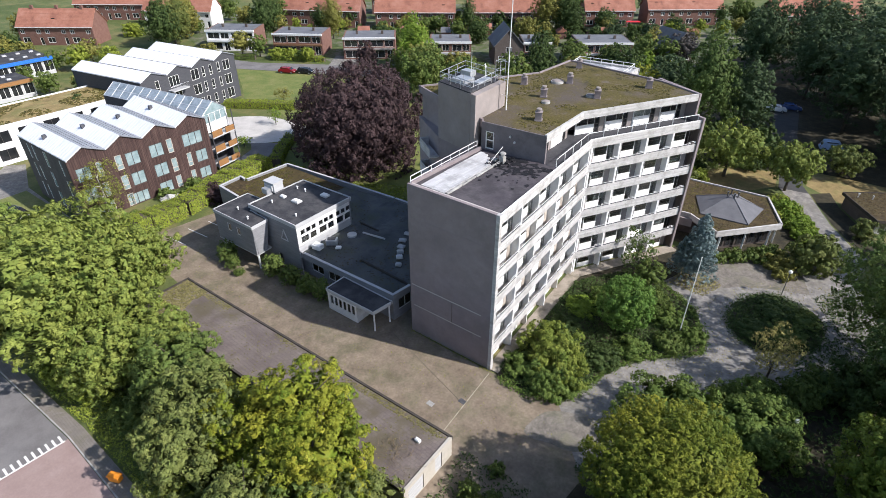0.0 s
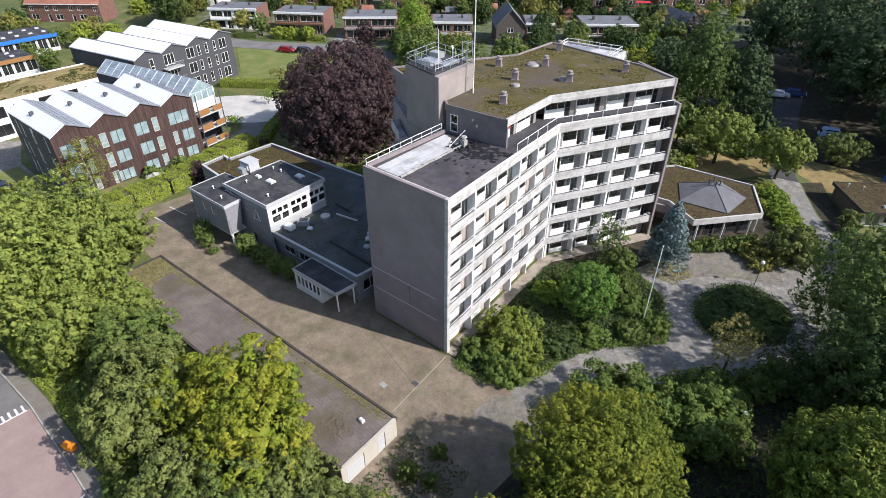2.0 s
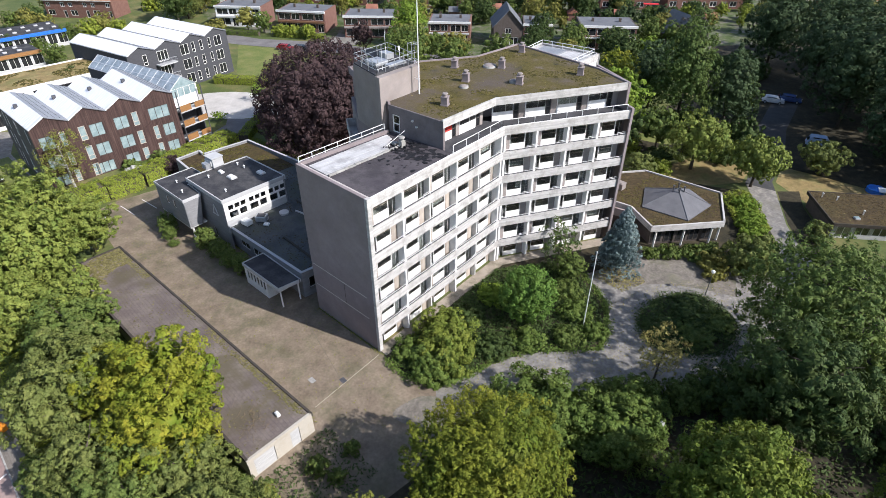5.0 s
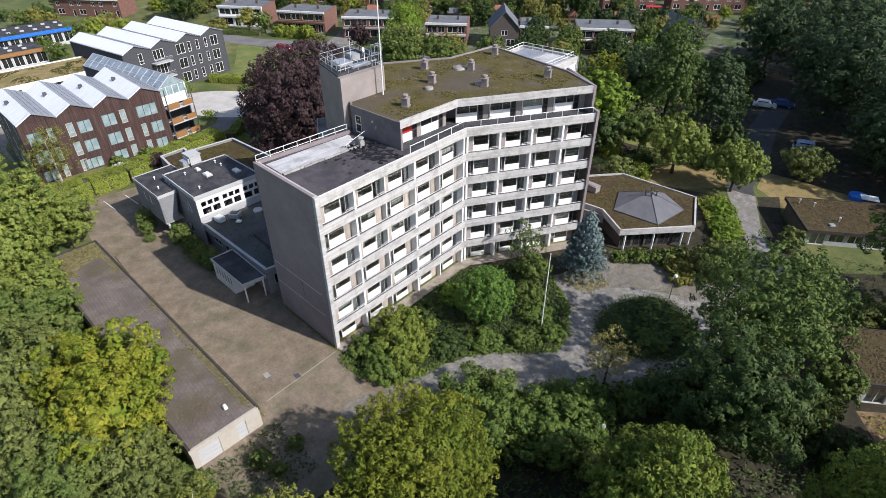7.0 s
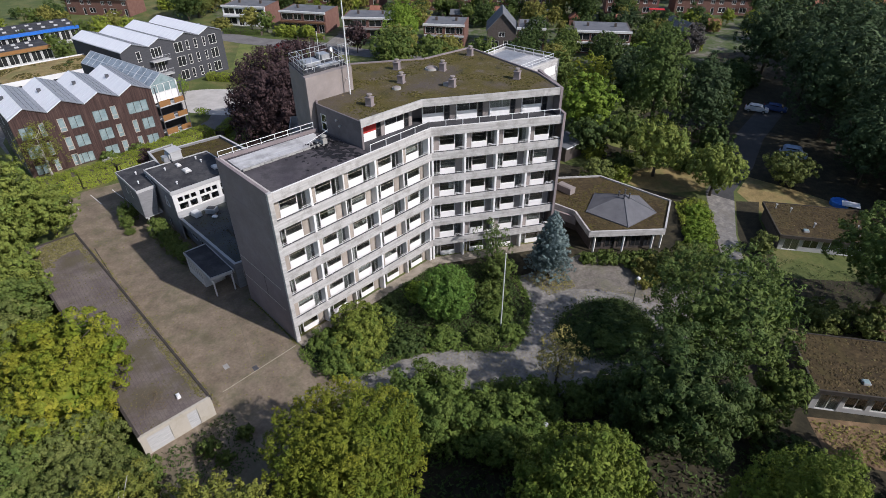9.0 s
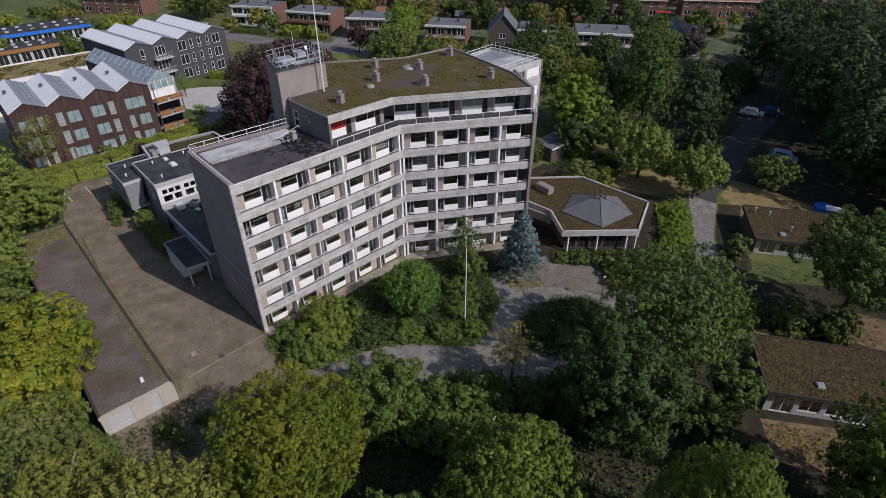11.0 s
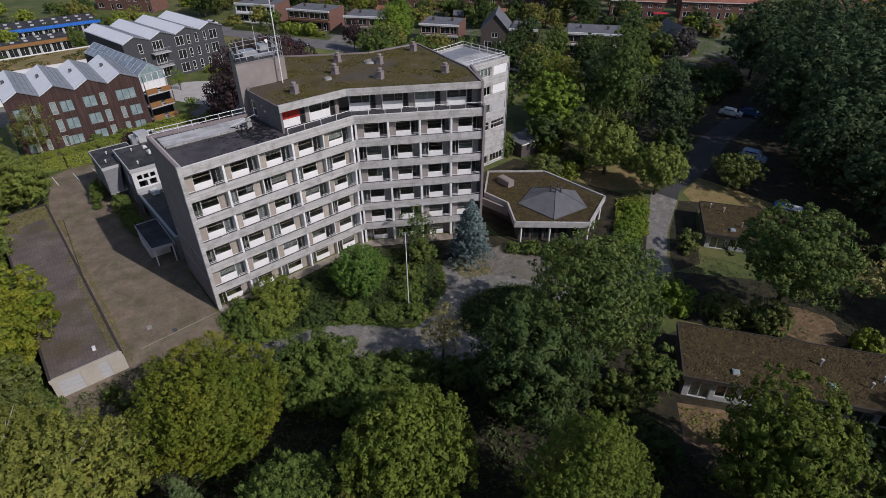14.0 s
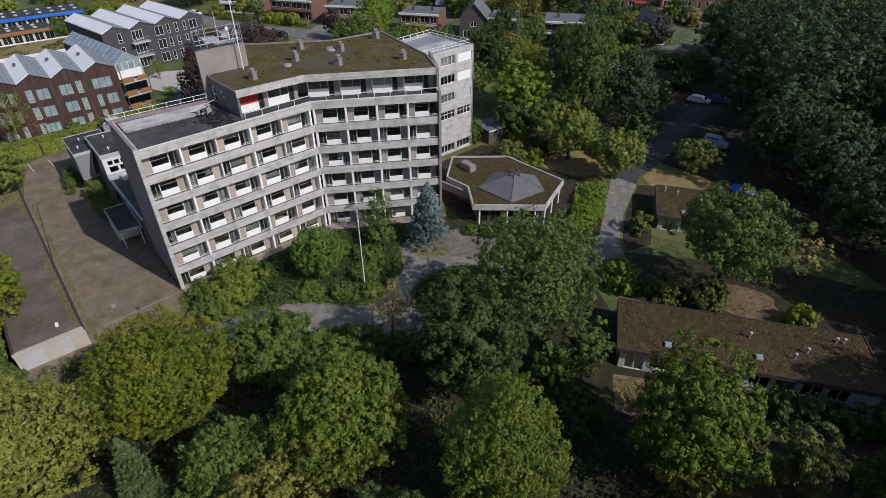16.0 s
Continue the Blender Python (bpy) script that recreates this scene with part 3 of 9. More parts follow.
sheet("pavement_west", [(-80, 12), (-100, 9), (-112, 19), (-110, 21.5), (-99.9, 18.6), (-83, 19.0)], 0.012, "drive", "pale paved parking strip", "parking lot")
sheet("lawn_north", [(-134, 78.2), (-115.5, 88.6), (-98, 97.8), (-82, 88), (-60, 78), (-44, 74), (-44, 54), (-56, 50.5), (-69, 48), (-80, 51), (-88, 62), (-100, 66), (-112, 66)], 0.010, "lawn", "sunlit mown lawn", "lawn")
sheet("lawn_west", [(-98, 8), (-81, 12), (-82, 19), (-99, 18)], 0.013, "lawn", "small green lawn", "lawn")
sheet("straw_east", [(-21, 88.5), (-14, 88.8), (-9.6, 94.8), (-10.6, 101), (-19, 97.5)], 0.010, "straw", "parched straw-coloured grass", "lawn")
sheet("straw_lane", [(-6.0, 98.5), (-0.4, 95.0), (9, 102), (7, 106), (-1, 105.5), (-7.2, 104.6)], 0.010, "straw", "parched straw-coloured grass verge", "lawn")
# shade under the locust is put into this sheet's dark colour
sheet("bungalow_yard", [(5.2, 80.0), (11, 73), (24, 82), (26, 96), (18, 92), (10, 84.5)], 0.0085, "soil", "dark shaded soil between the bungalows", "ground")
sheet("bare_yard", blob(19.2, 82.8, 4.4, 2.6, 38, wob=0.14, seed=5), 0.012, "baredirt", "bare orange-brown dirt between the bungalows", "ground")
# the next three sheets carry tree shade in their near-black soil colour
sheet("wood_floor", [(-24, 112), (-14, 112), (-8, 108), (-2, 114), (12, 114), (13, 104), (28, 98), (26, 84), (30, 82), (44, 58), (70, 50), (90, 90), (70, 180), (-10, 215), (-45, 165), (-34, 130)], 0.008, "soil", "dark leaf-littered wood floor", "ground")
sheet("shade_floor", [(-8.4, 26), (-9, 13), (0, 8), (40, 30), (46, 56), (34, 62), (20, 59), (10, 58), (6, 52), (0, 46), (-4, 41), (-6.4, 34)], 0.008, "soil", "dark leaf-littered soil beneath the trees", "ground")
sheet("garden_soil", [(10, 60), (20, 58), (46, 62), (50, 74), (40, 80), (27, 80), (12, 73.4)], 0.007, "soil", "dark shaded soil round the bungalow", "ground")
# three dark sheets that paint tree shade onto yard, garden and lane side
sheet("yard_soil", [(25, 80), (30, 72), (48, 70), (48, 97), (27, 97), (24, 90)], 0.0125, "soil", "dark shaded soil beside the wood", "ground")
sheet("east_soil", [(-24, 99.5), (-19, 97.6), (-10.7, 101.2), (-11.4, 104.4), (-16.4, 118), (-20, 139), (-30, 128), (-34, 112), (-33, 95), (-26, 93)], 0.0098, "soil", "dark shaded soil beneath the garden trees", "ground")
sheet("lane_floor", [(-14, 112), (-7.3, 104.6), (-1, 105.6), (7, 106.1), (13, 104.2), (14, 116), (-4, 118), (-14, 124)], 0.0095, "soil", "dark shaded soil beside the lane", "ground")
sheet("straw_front", [(17.5, 62.8), (20.5, 59.5), (30, 66), (27, 71)], 0.010, "baredirt", "bare brown dirt before the bungalow", "ground")

sheet("lawn_east", blob(-26.2, 101.0, 4.2, 2.2, 25, wob=0.1, seed=8), 0.0125, "lawn", "small sunlit lawn between the garden trees", "lawn")

# kerb stones and painted lines
kerb_bm = boxes((0, 0.98, 0, 0.12, 0, 0.13))
kerb_mesh = mesh_of(kerb_bm, "kerb", "kerb_stone")


def kerb_row(pts, label):
    top = thing("kerb", label, "kerb", (*pts[0], 0), kind="structure")
    for a, b in zip(pts, pts[1:]):
        n = max(1, int(dist(a, b)))
        f = face_frame(a, b)
        for i in range(n):
            obj("kerb_stone", kerb_mesh, top, PLACE[top.name].inverted() @ f @ Matrix.Translation((i * dist(a, b) / n, 0, 0)))


kerb_row([(-70, 0.98), (-52.6, 2.45), (-44.0, 3.2), (-35.6, 3.28), (-26, 3.3)], "grey concrete kerb of the parking")


def line_mark(a, b, w, mat, name, label, z=0.03):
    f = face_frame(a, b)
    bm = bmesh.new()
    box(bm, 0, dist(a, b), -w / 2, w / 2, 0.0, z, f)
    return solid(name, bm, mat, label, "road marking", kind="structure")


line_mark((-20.6, 32.8), (-19.6, 24.6), 0.08, "yellowline", "painted_line", "faded pale line across the clinker yard")
line_mark((-32, 31.0), (-20.6, 28.2), 0.045, "jointline", "joint_strip", "thin tarred joint in the yard paving")
for i in range(4):
    line_mark((-69.4 + 0.3 * i, 22.4 + 2.9 * i), (-65.4 + 0.3 * i, 22.9 + 2.9 * i), 0.10, "white", "painted_line", "worn white parking bay line")
line_mark((-43.86, 2.9), (-43.7, -30.0), 0.14, "white", "painted_line", "white line at the edge of the parking")
for i in range(54):
    p = (-43.9 + 0.0033 * i, 2.7 - 0.52 * i)
    line_mark(p, (p[0] - 0.9, p[1] - 0.02), 0.18, "white", "painted_dash", "white painted cross dash on the parking", 0.032)
line_mark((-31.5, 3.2), (-27.6, -8), 0.14, "white", "painted_line", "thin white bay line on red asphalt")
for x, y in ((-22.5, 26.2), (-20.4, 28.3)):
    solid("drain_cover", boxes((x - 0.35, x + 0.35, y - 0.25, y + 0.25, 0.0, 0.03), (x - 0.28, x + 0.28, y - 0.18, y - 0.06, 0.03, 0.04), (x - 0.28, x + 0.28, y + 0.06, y + 0.18, 0.03, 0.04)), "darksteel" if x > -21 else "kerb", "square drain cover set in the yard paving", "drain cover")

# ---- apartment building ----
A, B, C, D = (-20.80, 33.20), (-30.75, 32.72), (-22.70, 53.10), (-15.65, 66.85)
PITCH, BAND, TOP = 2.87, 0.95, 17.4
flat = thing("apartment_building", "abandoned six-storey concrete apartment building with banded balconies", "building", (-24, 48, 0))
FINV = PLACE[flat.name].inverted()
fAC, fCD = face_frame(A, C), face_frame(C, D)
LAC, LCD = dist(A, C), dist(C, D)


def off(f, x, y):
    p = f @ Vector((x, y, 0))
    return (p.x, p.y)


def meet(f1, y1, f2, y2):
    """Where the line at depth y1 of one wall meets that at depth y2 of the other."""
    p, u = f1 @ Vector((0, y1, 0)), f1.to_3x3() @ Vector((1, 0, 0))
    q, v = f2 @ Vector((0, y2, 0)), f2.to_3x3() @ Vector((1, 0, 0))
    den = u.x * v.y - u.y * v.x
    s = ((q.x - p.x) * v.y - (q.y - p.y) * v.x) / den
    return (p.x + u.x * s, p.y + u.y * s)


sheet("pavement_plinth", [off(fAC, 0.0, 0.4), off(fAC, 0.0, -0.9), meet(fAC, -1.1, fCD, -1.1), off(fCD, LCD, -1.1), off(fCD, LCD, 0.4), meet(fAC, 0.4, fCD, 0.4)], 0.13, "sandpath", "pale sandy strip of paving along the building foot", "pavement")
END_R = off(fCD, LCD - 0.3, 0)
for k in range(6):
    zt = TOP - PITCH * k
    # outer band on both wings, mitred where they meet
    poly = [off(fAC, 0.30, 0), C, END_R, off(fCD, LCD - 0.3, 0.16), meet(fAC, 0.16, fCD, 0.16), off(fAC, 0.30, 0.16)]
    part("facade_band", prism(bmesh.new(), poly, zt - BAND, zt), "band", flat, world=True)
    # floor slab behind it
    poly = [off(fAC, 0.30, 0.164), meet(fAC, 0.164, fCD, 0.164), off(fCD, LCD - 0.3, 0.164), off(fCD, LCD - 0.3, 4.6), meet(fAC, 4.6, fCD, 4.6), off(fAC, 0.30, 4.6)]
    part("floor_slab", prism(bmesh.new(), poly, zt - BAND, zt - BAND + 0.2), "room", flat, world=True)
    # slim strip on the band: pale cap on top, lower ones dark as gap shadow
    poly = [off(fAC, 0.30, 0.05), meet(fAC, 0.05, fCD, 0.05), off(fCD, LCD - 0.3, 0.05), off(fCD, LCD - 0.3, 0.2), meet(fAC, 0.2, fCD, 0.2), off(fAC, 0.30, 0.2)]
    part("band_cap", prism(bmesh.new(), poly, zt, zt + 0.03), "darksteel" if k else "fin", flat, world=True)

# solid core behind the rooms
core_poly = [off(fAC, 0.30, 4.604), meet(fAC, 4.604, fCD, 4.604), off(fCD, LCD - 0.3, 4.604), (-22.6, 70.4), (-35.8, 70.9), (-36.0, 62.9), (-40.6, 54.0), (-43.7, 48.8), (-37.4, 45.0), (-32.2, 43.9), (-30.9, 40.0), (-30.73, 33.1)]
part("wall", prism(bmesh.new(), core_poly, 0, 16.4), "endwall", flat, world=True)
# end walls: the windowless south slab and the north slab
bm = bmesh.new()
fAB = face_frame(B, A)
box(bm, 0, dist(A, B), 0, 0.30, 0, TOP + 0.06, fAB)
part("end_wall", bm, "endwall", flat, "windowless grey-brown concrete end wall", world=True)
bm = bmesh.new()
box(bm, 0, 9.95, 0.30, 0.5, TOP - 0.4, TOP + 0.02, fAB)
part("roof_edge", bm, "seam", flat, world=True)
bm = bmesh.new()
box(bm, LCD - 0.3, LCD, -0.18, 8.2, 0, TOP + 0.3, fCD)
box(bm, LCD - 0.3, LCD, 1.25, 8.2, TOP + 0.3, 20.12, fCD)
part("end_wall", bm, "endwall", flat, "weathered concrete end slab", world=True)
for z, x0, x1 in ((6.2, 0.25, 8.6), (3.6, 0.35, 8.7), (14.0, 0.3, 8.2)):
    bm = bmesh.new()
    box(bm, x0, x1, -0.02, 0.0, z, z + (0.10 if z < 10 else 0.04), fAB)
    part("joint_strip", bm, "seam" if z < 10 else "endwall", flat, world=True)
bm = bmesh.new()
box(bm, 5.2, 5.26, -0.015, 0.0, 3.7, 6.2, fAB)
part("joint_strip", bm, "dark_brick", flat, world=True)
bm = bmesh.new()
box(bm, dist(A, B) - 0.30, dist(A, B) + 0.06, -0.06, 0.36, 0, TOP + 0.10, fAB)
part("corner_pier", bm, "band", flat, world=True)

# bays: closed panel, window over a white parapet panel, glazed balcony door
REC = 0.85


def bay_meshes(w, flip, panel):
    """Meshes of one bay of width w: frames, panes and panels, in the bay's own frame at floor level."""
    H = PITCH - 0.2
    wp, wd = 0.23 * w, 0.26 * w
    seg = [("panel", 0, wp), ("window", wp, w - wd), ("door", w - wd, w)]
    if flip:
        seg = [(n, w - b, w - a) for n, a, b in seg]
    out = {}
    f = 0.05
    for n, a, b in seg:
        if n == "panel":
            out["closed_panel"] = (mesh_of(boxes((a + 0.03, b - 0.03, REC, REC + 0.08, 0, H), (a + 0.12, b - 0.12, REC - 0.02, REC, 0.15, H - 0.15)), panel, "closed_panel"), None)
        elif n == "window":
            sill = 1.13
            out["parapet_panel"] = (mesh_of(boxes((a, b, REC - 0.02, REC + 0.10, 0, sill - 0.06), (a - 0.01, b + 0.01, REC - 0.035, REC + 0.08, sill - 0.06, sill)), "whitepanel", "parapet_panel"), None)
            bm = boxes((a, a + f, REC, REC + 0.08, sill, H), (b - f, b, REC, REC + 0.08, sill, H), (a + f, b - f, REC, REC + 0.08, H - 0.08, H), (a + f, b - f, REC, REC + 0.08, sill, sill + f))
            out["rails"] = mesh_of(boxes((a + f, b - f, REC + 0.006, REC + 0.026, H - 0.50, H - 0.465), (a + f, b - f, REC + 0.006, REC + 0.026, H - 0.85, H - 0.825)), "woodframe", "transom")
            out["window"] = (mesh_of(bm, "frame", "window"), mesh_of(boxes((a + f / 2, b - f / 2, REC + 0.03, REC + 0.045, sill + f / 2, H - 0.05)), "glass", "pane"))
        else:
            bm = boxes((a, a + f, REC, REC + 0.08, 0, H), (b - f, b, REC, REC + 0.08, 0, H), (a + f, b - f, REC, REC + 0.08, H - 0.08, H), (a + f, b - f, REC, REC + 0.08, 0, 0.18))
            mid = a + (b - a) * 0.58
            box(bm, mid - 0.025, mid + 0.025, REC + 0.004, REC + 0.028, 0.18, H - 0.08)
            out["balcony_door"] = (mesh_of(bm, "transom", "balcony_door"), mesh_of(boxes((a + f / 2, b - f / 2, REC + 0.03, REC + 0.045, 0.12, H - 0.1)), "glass", "pane"))
            bm = bmesh.new()
            rod(bm, (-0.12, 0.06, 0.94), (w + 0.12, 0.06, 0.94), 0.026, sides=5)
            rod(bm, (a - 0.05, 0.08, 1.10), (b + 0.02, 0.08, 1.10), 0.022, sides=5)
            for xx in (a - 0.05, b + 0.02):
                rod(bm, (xx, 0.08, 0.72), (xx, 0.08, 1.10), 0.02, sides=5)
            out["railing"] = (mesh_of(bm, "whitesteel", "railing"), None)
    return out, seg


rng = random.Random(11)
fin_mesh = mesh_of(boxes((-0.13, 0.13, 0.17, REC + 0.06, 0, PITCH - 0.2), (-0.11, 0.11, 0.03, 0.17, 0.752, PITCH - 0.2)), "whitepanel", "fin")
thin_fin = mesh_of(boxes((-0.07, 0.07, 0.24, REC + 0.06, 0, PITCH - 0.2)), "fin", "fin")
end_mesh = mesh_of(boxes((-0.26, 0.02, REC - 0.04, REC + 0.06, 0, PITCH - 0.2), (0.02, 0.046, 0.03, REC + 0.06, 0, PITCH - 0.2)), "brownpanel", "end_panel")
wall_mesh = mesh_of(boxes((-0.07, 0.07, REC + 0.064, 4.6, 0, PITCH - 0.2)), "room", "party_wall")
for f, L, n, x_in, is_left in ((fAC, LAC, 5, 0.34, True), (fCD, LCD, 4, 0.12, False)):
    w = (L - x_in - (0.15 if is_left else 0.35)) / n
    sets = {fl: bay_meshes(w - 0.24, fl, "tanpanel" if is_left else "greypanel") for fl in (False, True)}
    for row in range(6):
        zf = TOP - PITCH * (row + 1) - BAND + 0.2
        if row == 5:
            zf = 0.12 + (TOP - PITCH * 5 - BAND) - (PITCH - 0.2)
            zf = TOP - PITCH * 5 - BAND - (PITCH - 0.2)
        for i in range(n):
            fl = row % 2 == 1
            meshes, seg = sets[fl]
            m = FINV @ f @ Matrix.Translation((x_in + i * w + 0.12, 0, zf))
            for name, pair in meshes.items():
                if name == "rails":
                    continue
                a, b = pair
                if name == "railing" and row == 5:
                    continue
                ob = obj(name, a, flat, m)
                if b is not None:
                    obj("pane", b, ob)
                if name == "window":
                    obj("transom", meshes["rails"], ob)
            # some curtains inside
            for nm, xa, xb in seg:
                if nm != "panel" and rng.random() < (0.22 if nm == "door" else 0.34):
                    cb = bmesh.new()
                    full = rng.random() < 0.35
                    lo = 1.25 if nm == "window" else 0.1
                    hi = PITCH - 0.3
                    if nm == "window" and rng.random() < 0.4:
                        lo = hi - rng.uniform(0.3, 0.9)
                        full = True
                    span = (xb - xa) * (1 if full else rng.uniform(0.2, 0.45))
                    start = xa if rng.random() < 0.5 else xb - span
                    k = max(3, int(span / 0.14))
                    for j in range(k):
                        yo = REC + 0.22 + 0.04 * (j % 2)
                        box(cb, start + span * j / k, start + span * (j + 1) / k, yo, yo + 0.02, lo, hi)
                    obj("curtain", mesh_of(cb, "curtain", "curtain"), flat, m)
                elif nm != "panel" and rng.random() < (0.36 if nm == "door" else 0.12):
                    cb = bmesh.new()
                    k = max(3, int((xb - xa) / 0.14))
                    lo = 1.25 if nm == "window" else 0.1
                    for j in range(k):
                        yo = REC + 0.22 + 0.04 * (j % 2)
                        box(cb, xa + (xb - xa) * j / k, xa + (xb - xa) * (j + 1) / k, yo, yo + 0.02, lo, PITCH - 0.3)
                    obj("curtain", mesh_of(cb, "netcurtain", "curtain"), flat, m)
        for i in range(n + 1):
            mm = FINV @ f @ Matrix.Translation((x_in + i * w, 0, zf))
            if i == n and is_left:
                mm = FINV @ f @ Matrix.Translation((L - 0.35, 0, zf))
            if i == n and not is_left:
                obj("end_panel", end_mesh, flat, mm)
            elif not (i == 0 and is_left):
                obj("fin", thin_fin if (is_left and i in (2, 4)) else fin_mesh, flat, mm)
            if 0 < i < n:
                obj("party_wall", wall_mesh, flat, mm)

# roof of the south wing
roof_poly = [off(fAC, 0.32, 0.17), off(fAC, 11.9, 0.17), (-30.9, 44.0), (-30.7, 33.05)]
part("roof", prism(bmesh.new(), roof_poly, 16.42, 17.18), "purplefelt", flat, "purple-grey felt roof with worn patches", world=True)
fR = face_frame((-29.75, 33.5), (-30.13, 43.7))
for i in range(5):
    for j in range(3):
        y0, y1 = (0.0, 3.3, 6.7)[j] + 0.15 * i * (j > 0), (3.3, 6.7, (9.6, 9.4, 8.9, 8.2, 7.6)[i])[j] + 0.15 * i * (j < 2) - 0.02
        strip = bmesh.new()
        box(strip, y0, y1, -0.53 * (i + 1), -0.53 * i - 0.012, 17.18, 17.34 + 0.012 * ((i + j) % 2), fR)
        part("roof_plate", strip, "alu", flat, "pale weathered roof plate", world=True)
kerb_rng = random.Random(5)
yy = 33.7
while yy < 42.2:
    ln = kerb_rng.uniform(0.45, 1.0)
    xx = -26.9 - 0.037 * (yy - 33.5) + kerb_rng.uniform(-0.03, 0.03)
    bm = boxes((xx - 0.14, xx + 0.14, yy, yy + ln - 0.04, 17.18, 17.36 + kerb_rng.uniform(-0.04, 0.05)))
    bmesh.ops.bevel(bm, geom=list(bm.edges), offset=0.035, segments=1, affect="EDGES")
    part("upstand_block", bm, "kerb", flat, "crumbling concrete upstand block", world=True)
    yy += ln


def ragged(bm, x, y, r, z, t, rng):
    """An uneven flat flake of felt."""
    n = rng.randint(6, 9)
    k, a0 = rng.uniform(0.45, 0.8), rng.uniform(0, 6.28)
    pts = []
    for i in range(n):
        a, q = 6.283 * i / n, r * rng.uniform(0.55, 1.25)
        u, v = q * math.cos(a), q * k * math.sin(a)
        pts.append((x + u * math.cos(a0) - v * math.sin(a0), y + u * math.sin(a0) + v * math.cos(a0)))
    prism(bm, pts, z, z + t)


rubble = bmesh.new()
rng = random.Random(5)
for i in range(120):
    x, y = rng.uniform(-27.2, -22.3), 44.2 - abs(rng.gauss(0, 2.6))
    if y > 34.5 + 0.4 * (x + 27):
        ragged(rubble, x, y, rng.uniform(0.08, 0.42) * (1.2 if y > 41 else 0.7), 17.181 + 0.0004 * i, 0.012, rng)
for i in range(46):
    ragged(rubble, rng.gauss(-27.3, 0.5), rng.uniform(40.8, 43.9), rng.uniform(0.06, 0.2), 17.3, rng.uniform(0.03, 0.12), rng)
bm = boxes((-27.3, -26.8, 42.3, 42.8, 17.18, 17.85), (-27.38, -26.72, 42.22, 42.88, 17.18, 17.3), (-28.1, -27.5, 42.0, 42.5, 17.3, 17.5))
rod(bm, (-27.05, 42.55, 17.85), (-27.05, 42.55, 18.12), 0.2, sides=12)
rod(bm, (-27.05, 42.55, 18.12), (-27.05, 42.55, 18.24), 0.34, 0.26, sides=12)
part("roof_vent", bm, "kerb", flat, "broken grey vent with a round cowl", world=True)
bm = bmesh.new()
rod(bm, (-27.2, 40.6, 17.75), (-27.8, 43.6, 18.3), 0.025, sides=5)
part("loose_pole", bm, "whitesteel", flat, world=True)
part("felt_patch", rubble, "tar", flat, "peeled dark felt patches", world=True)["kind"] = "stuff"


def railing(parent, pts, z, h, rails=(1.0, 0.5), step=1.6, mat="steel", r=0.025):
    bm = bmesh.new()
    for a, b in zip(pts, pts[1:]):
        n = max(1, round(dist(a, b) / step))
        for i in range(n + 1):
            s = i / n
            p = (a[0] + (b[0] - a[0]) * s, a[1] + (b[1] - a[1]) * s)
            rod(bm, (*p, z), (*p, z + h), r * 1.2, sides=5)
        for k in rails:
            rod(bm, (*a, z + h * k), (*b, z + h * k), r, sides=5)
    return part("railing", bm, mat, parent, world=True)


railing(flat, [(-30.55, 33.0), (-31.0, 43.6)], 17.2, 0.9, mat="whitesteel", r=0.03)
bm = bmesh.new()
box(bm, -30.78, -30.5, 33.0, 43.8, 16.42, 17.5)
part("roof_edge", bm, "endwall", flat, world=True)

# top floor, set back behind a terrace
PC, PB, PR = (-23.75, 45.0), (-24.15, 53.15), (-16.85, 67.35)
fP1, fP2 = face_frame(PC, PB), face_frame(PB, PR)
L1, L2 = dist(PC, PB), dist(PB, PR)
terr = [off(fAC, 11.9, 0.17), meet(fAC, 0.17, fCD, 0.17), off(fCD, LCD - 0.3, 0.17), off(fCD, LCD - 0.3, 4.5), meet(fAC, 4.5, fCD, 4.5), (-27.0, 44.8)]
part("terrace_floor", prism(bmesh.new(), terr, 16.42, 16.95), "terrace", flat, "dark terrace floor", world=True)
roof20 = [PC, PB, PR, (-22.1, 69.5), (-35.7, 70.9), (-35.8, 62.9), (-40.5, 54.1), (-43.7, 48.8), (-37.4, 46.4), (-32.2, 44.9), (-31.0, 44.3)]
cen = (-29, 58)
part("roof", prism(bmesh.new(), [(x + (cen[0] - x) * 0.012, y + (cen[1] - y) * 0.012) for x, y in roof20], 19.3, 20.0), "moss", flat, "gravel roof overgrown with moss", world=True)
pm = meet(fP1, 0.22, fP2, 0.22)
part("facade_band", prism(bmesh.new(), [PC, PB, PR, off(fP2, L2, 0.22), pm, off(fP1, 0, 0.22)], 19.32, 20.12), "band", flat, world=True)
for a, b in zip(roof20[2:], roof20[3:]):
    bm = bmesh.new()
    box(bm, 0, dist(a, b), 0.02, 0.24, 19.3, 20.16, face_frame(a, b))
    part("roof_edge", bm, "endwall", flat, world=True)
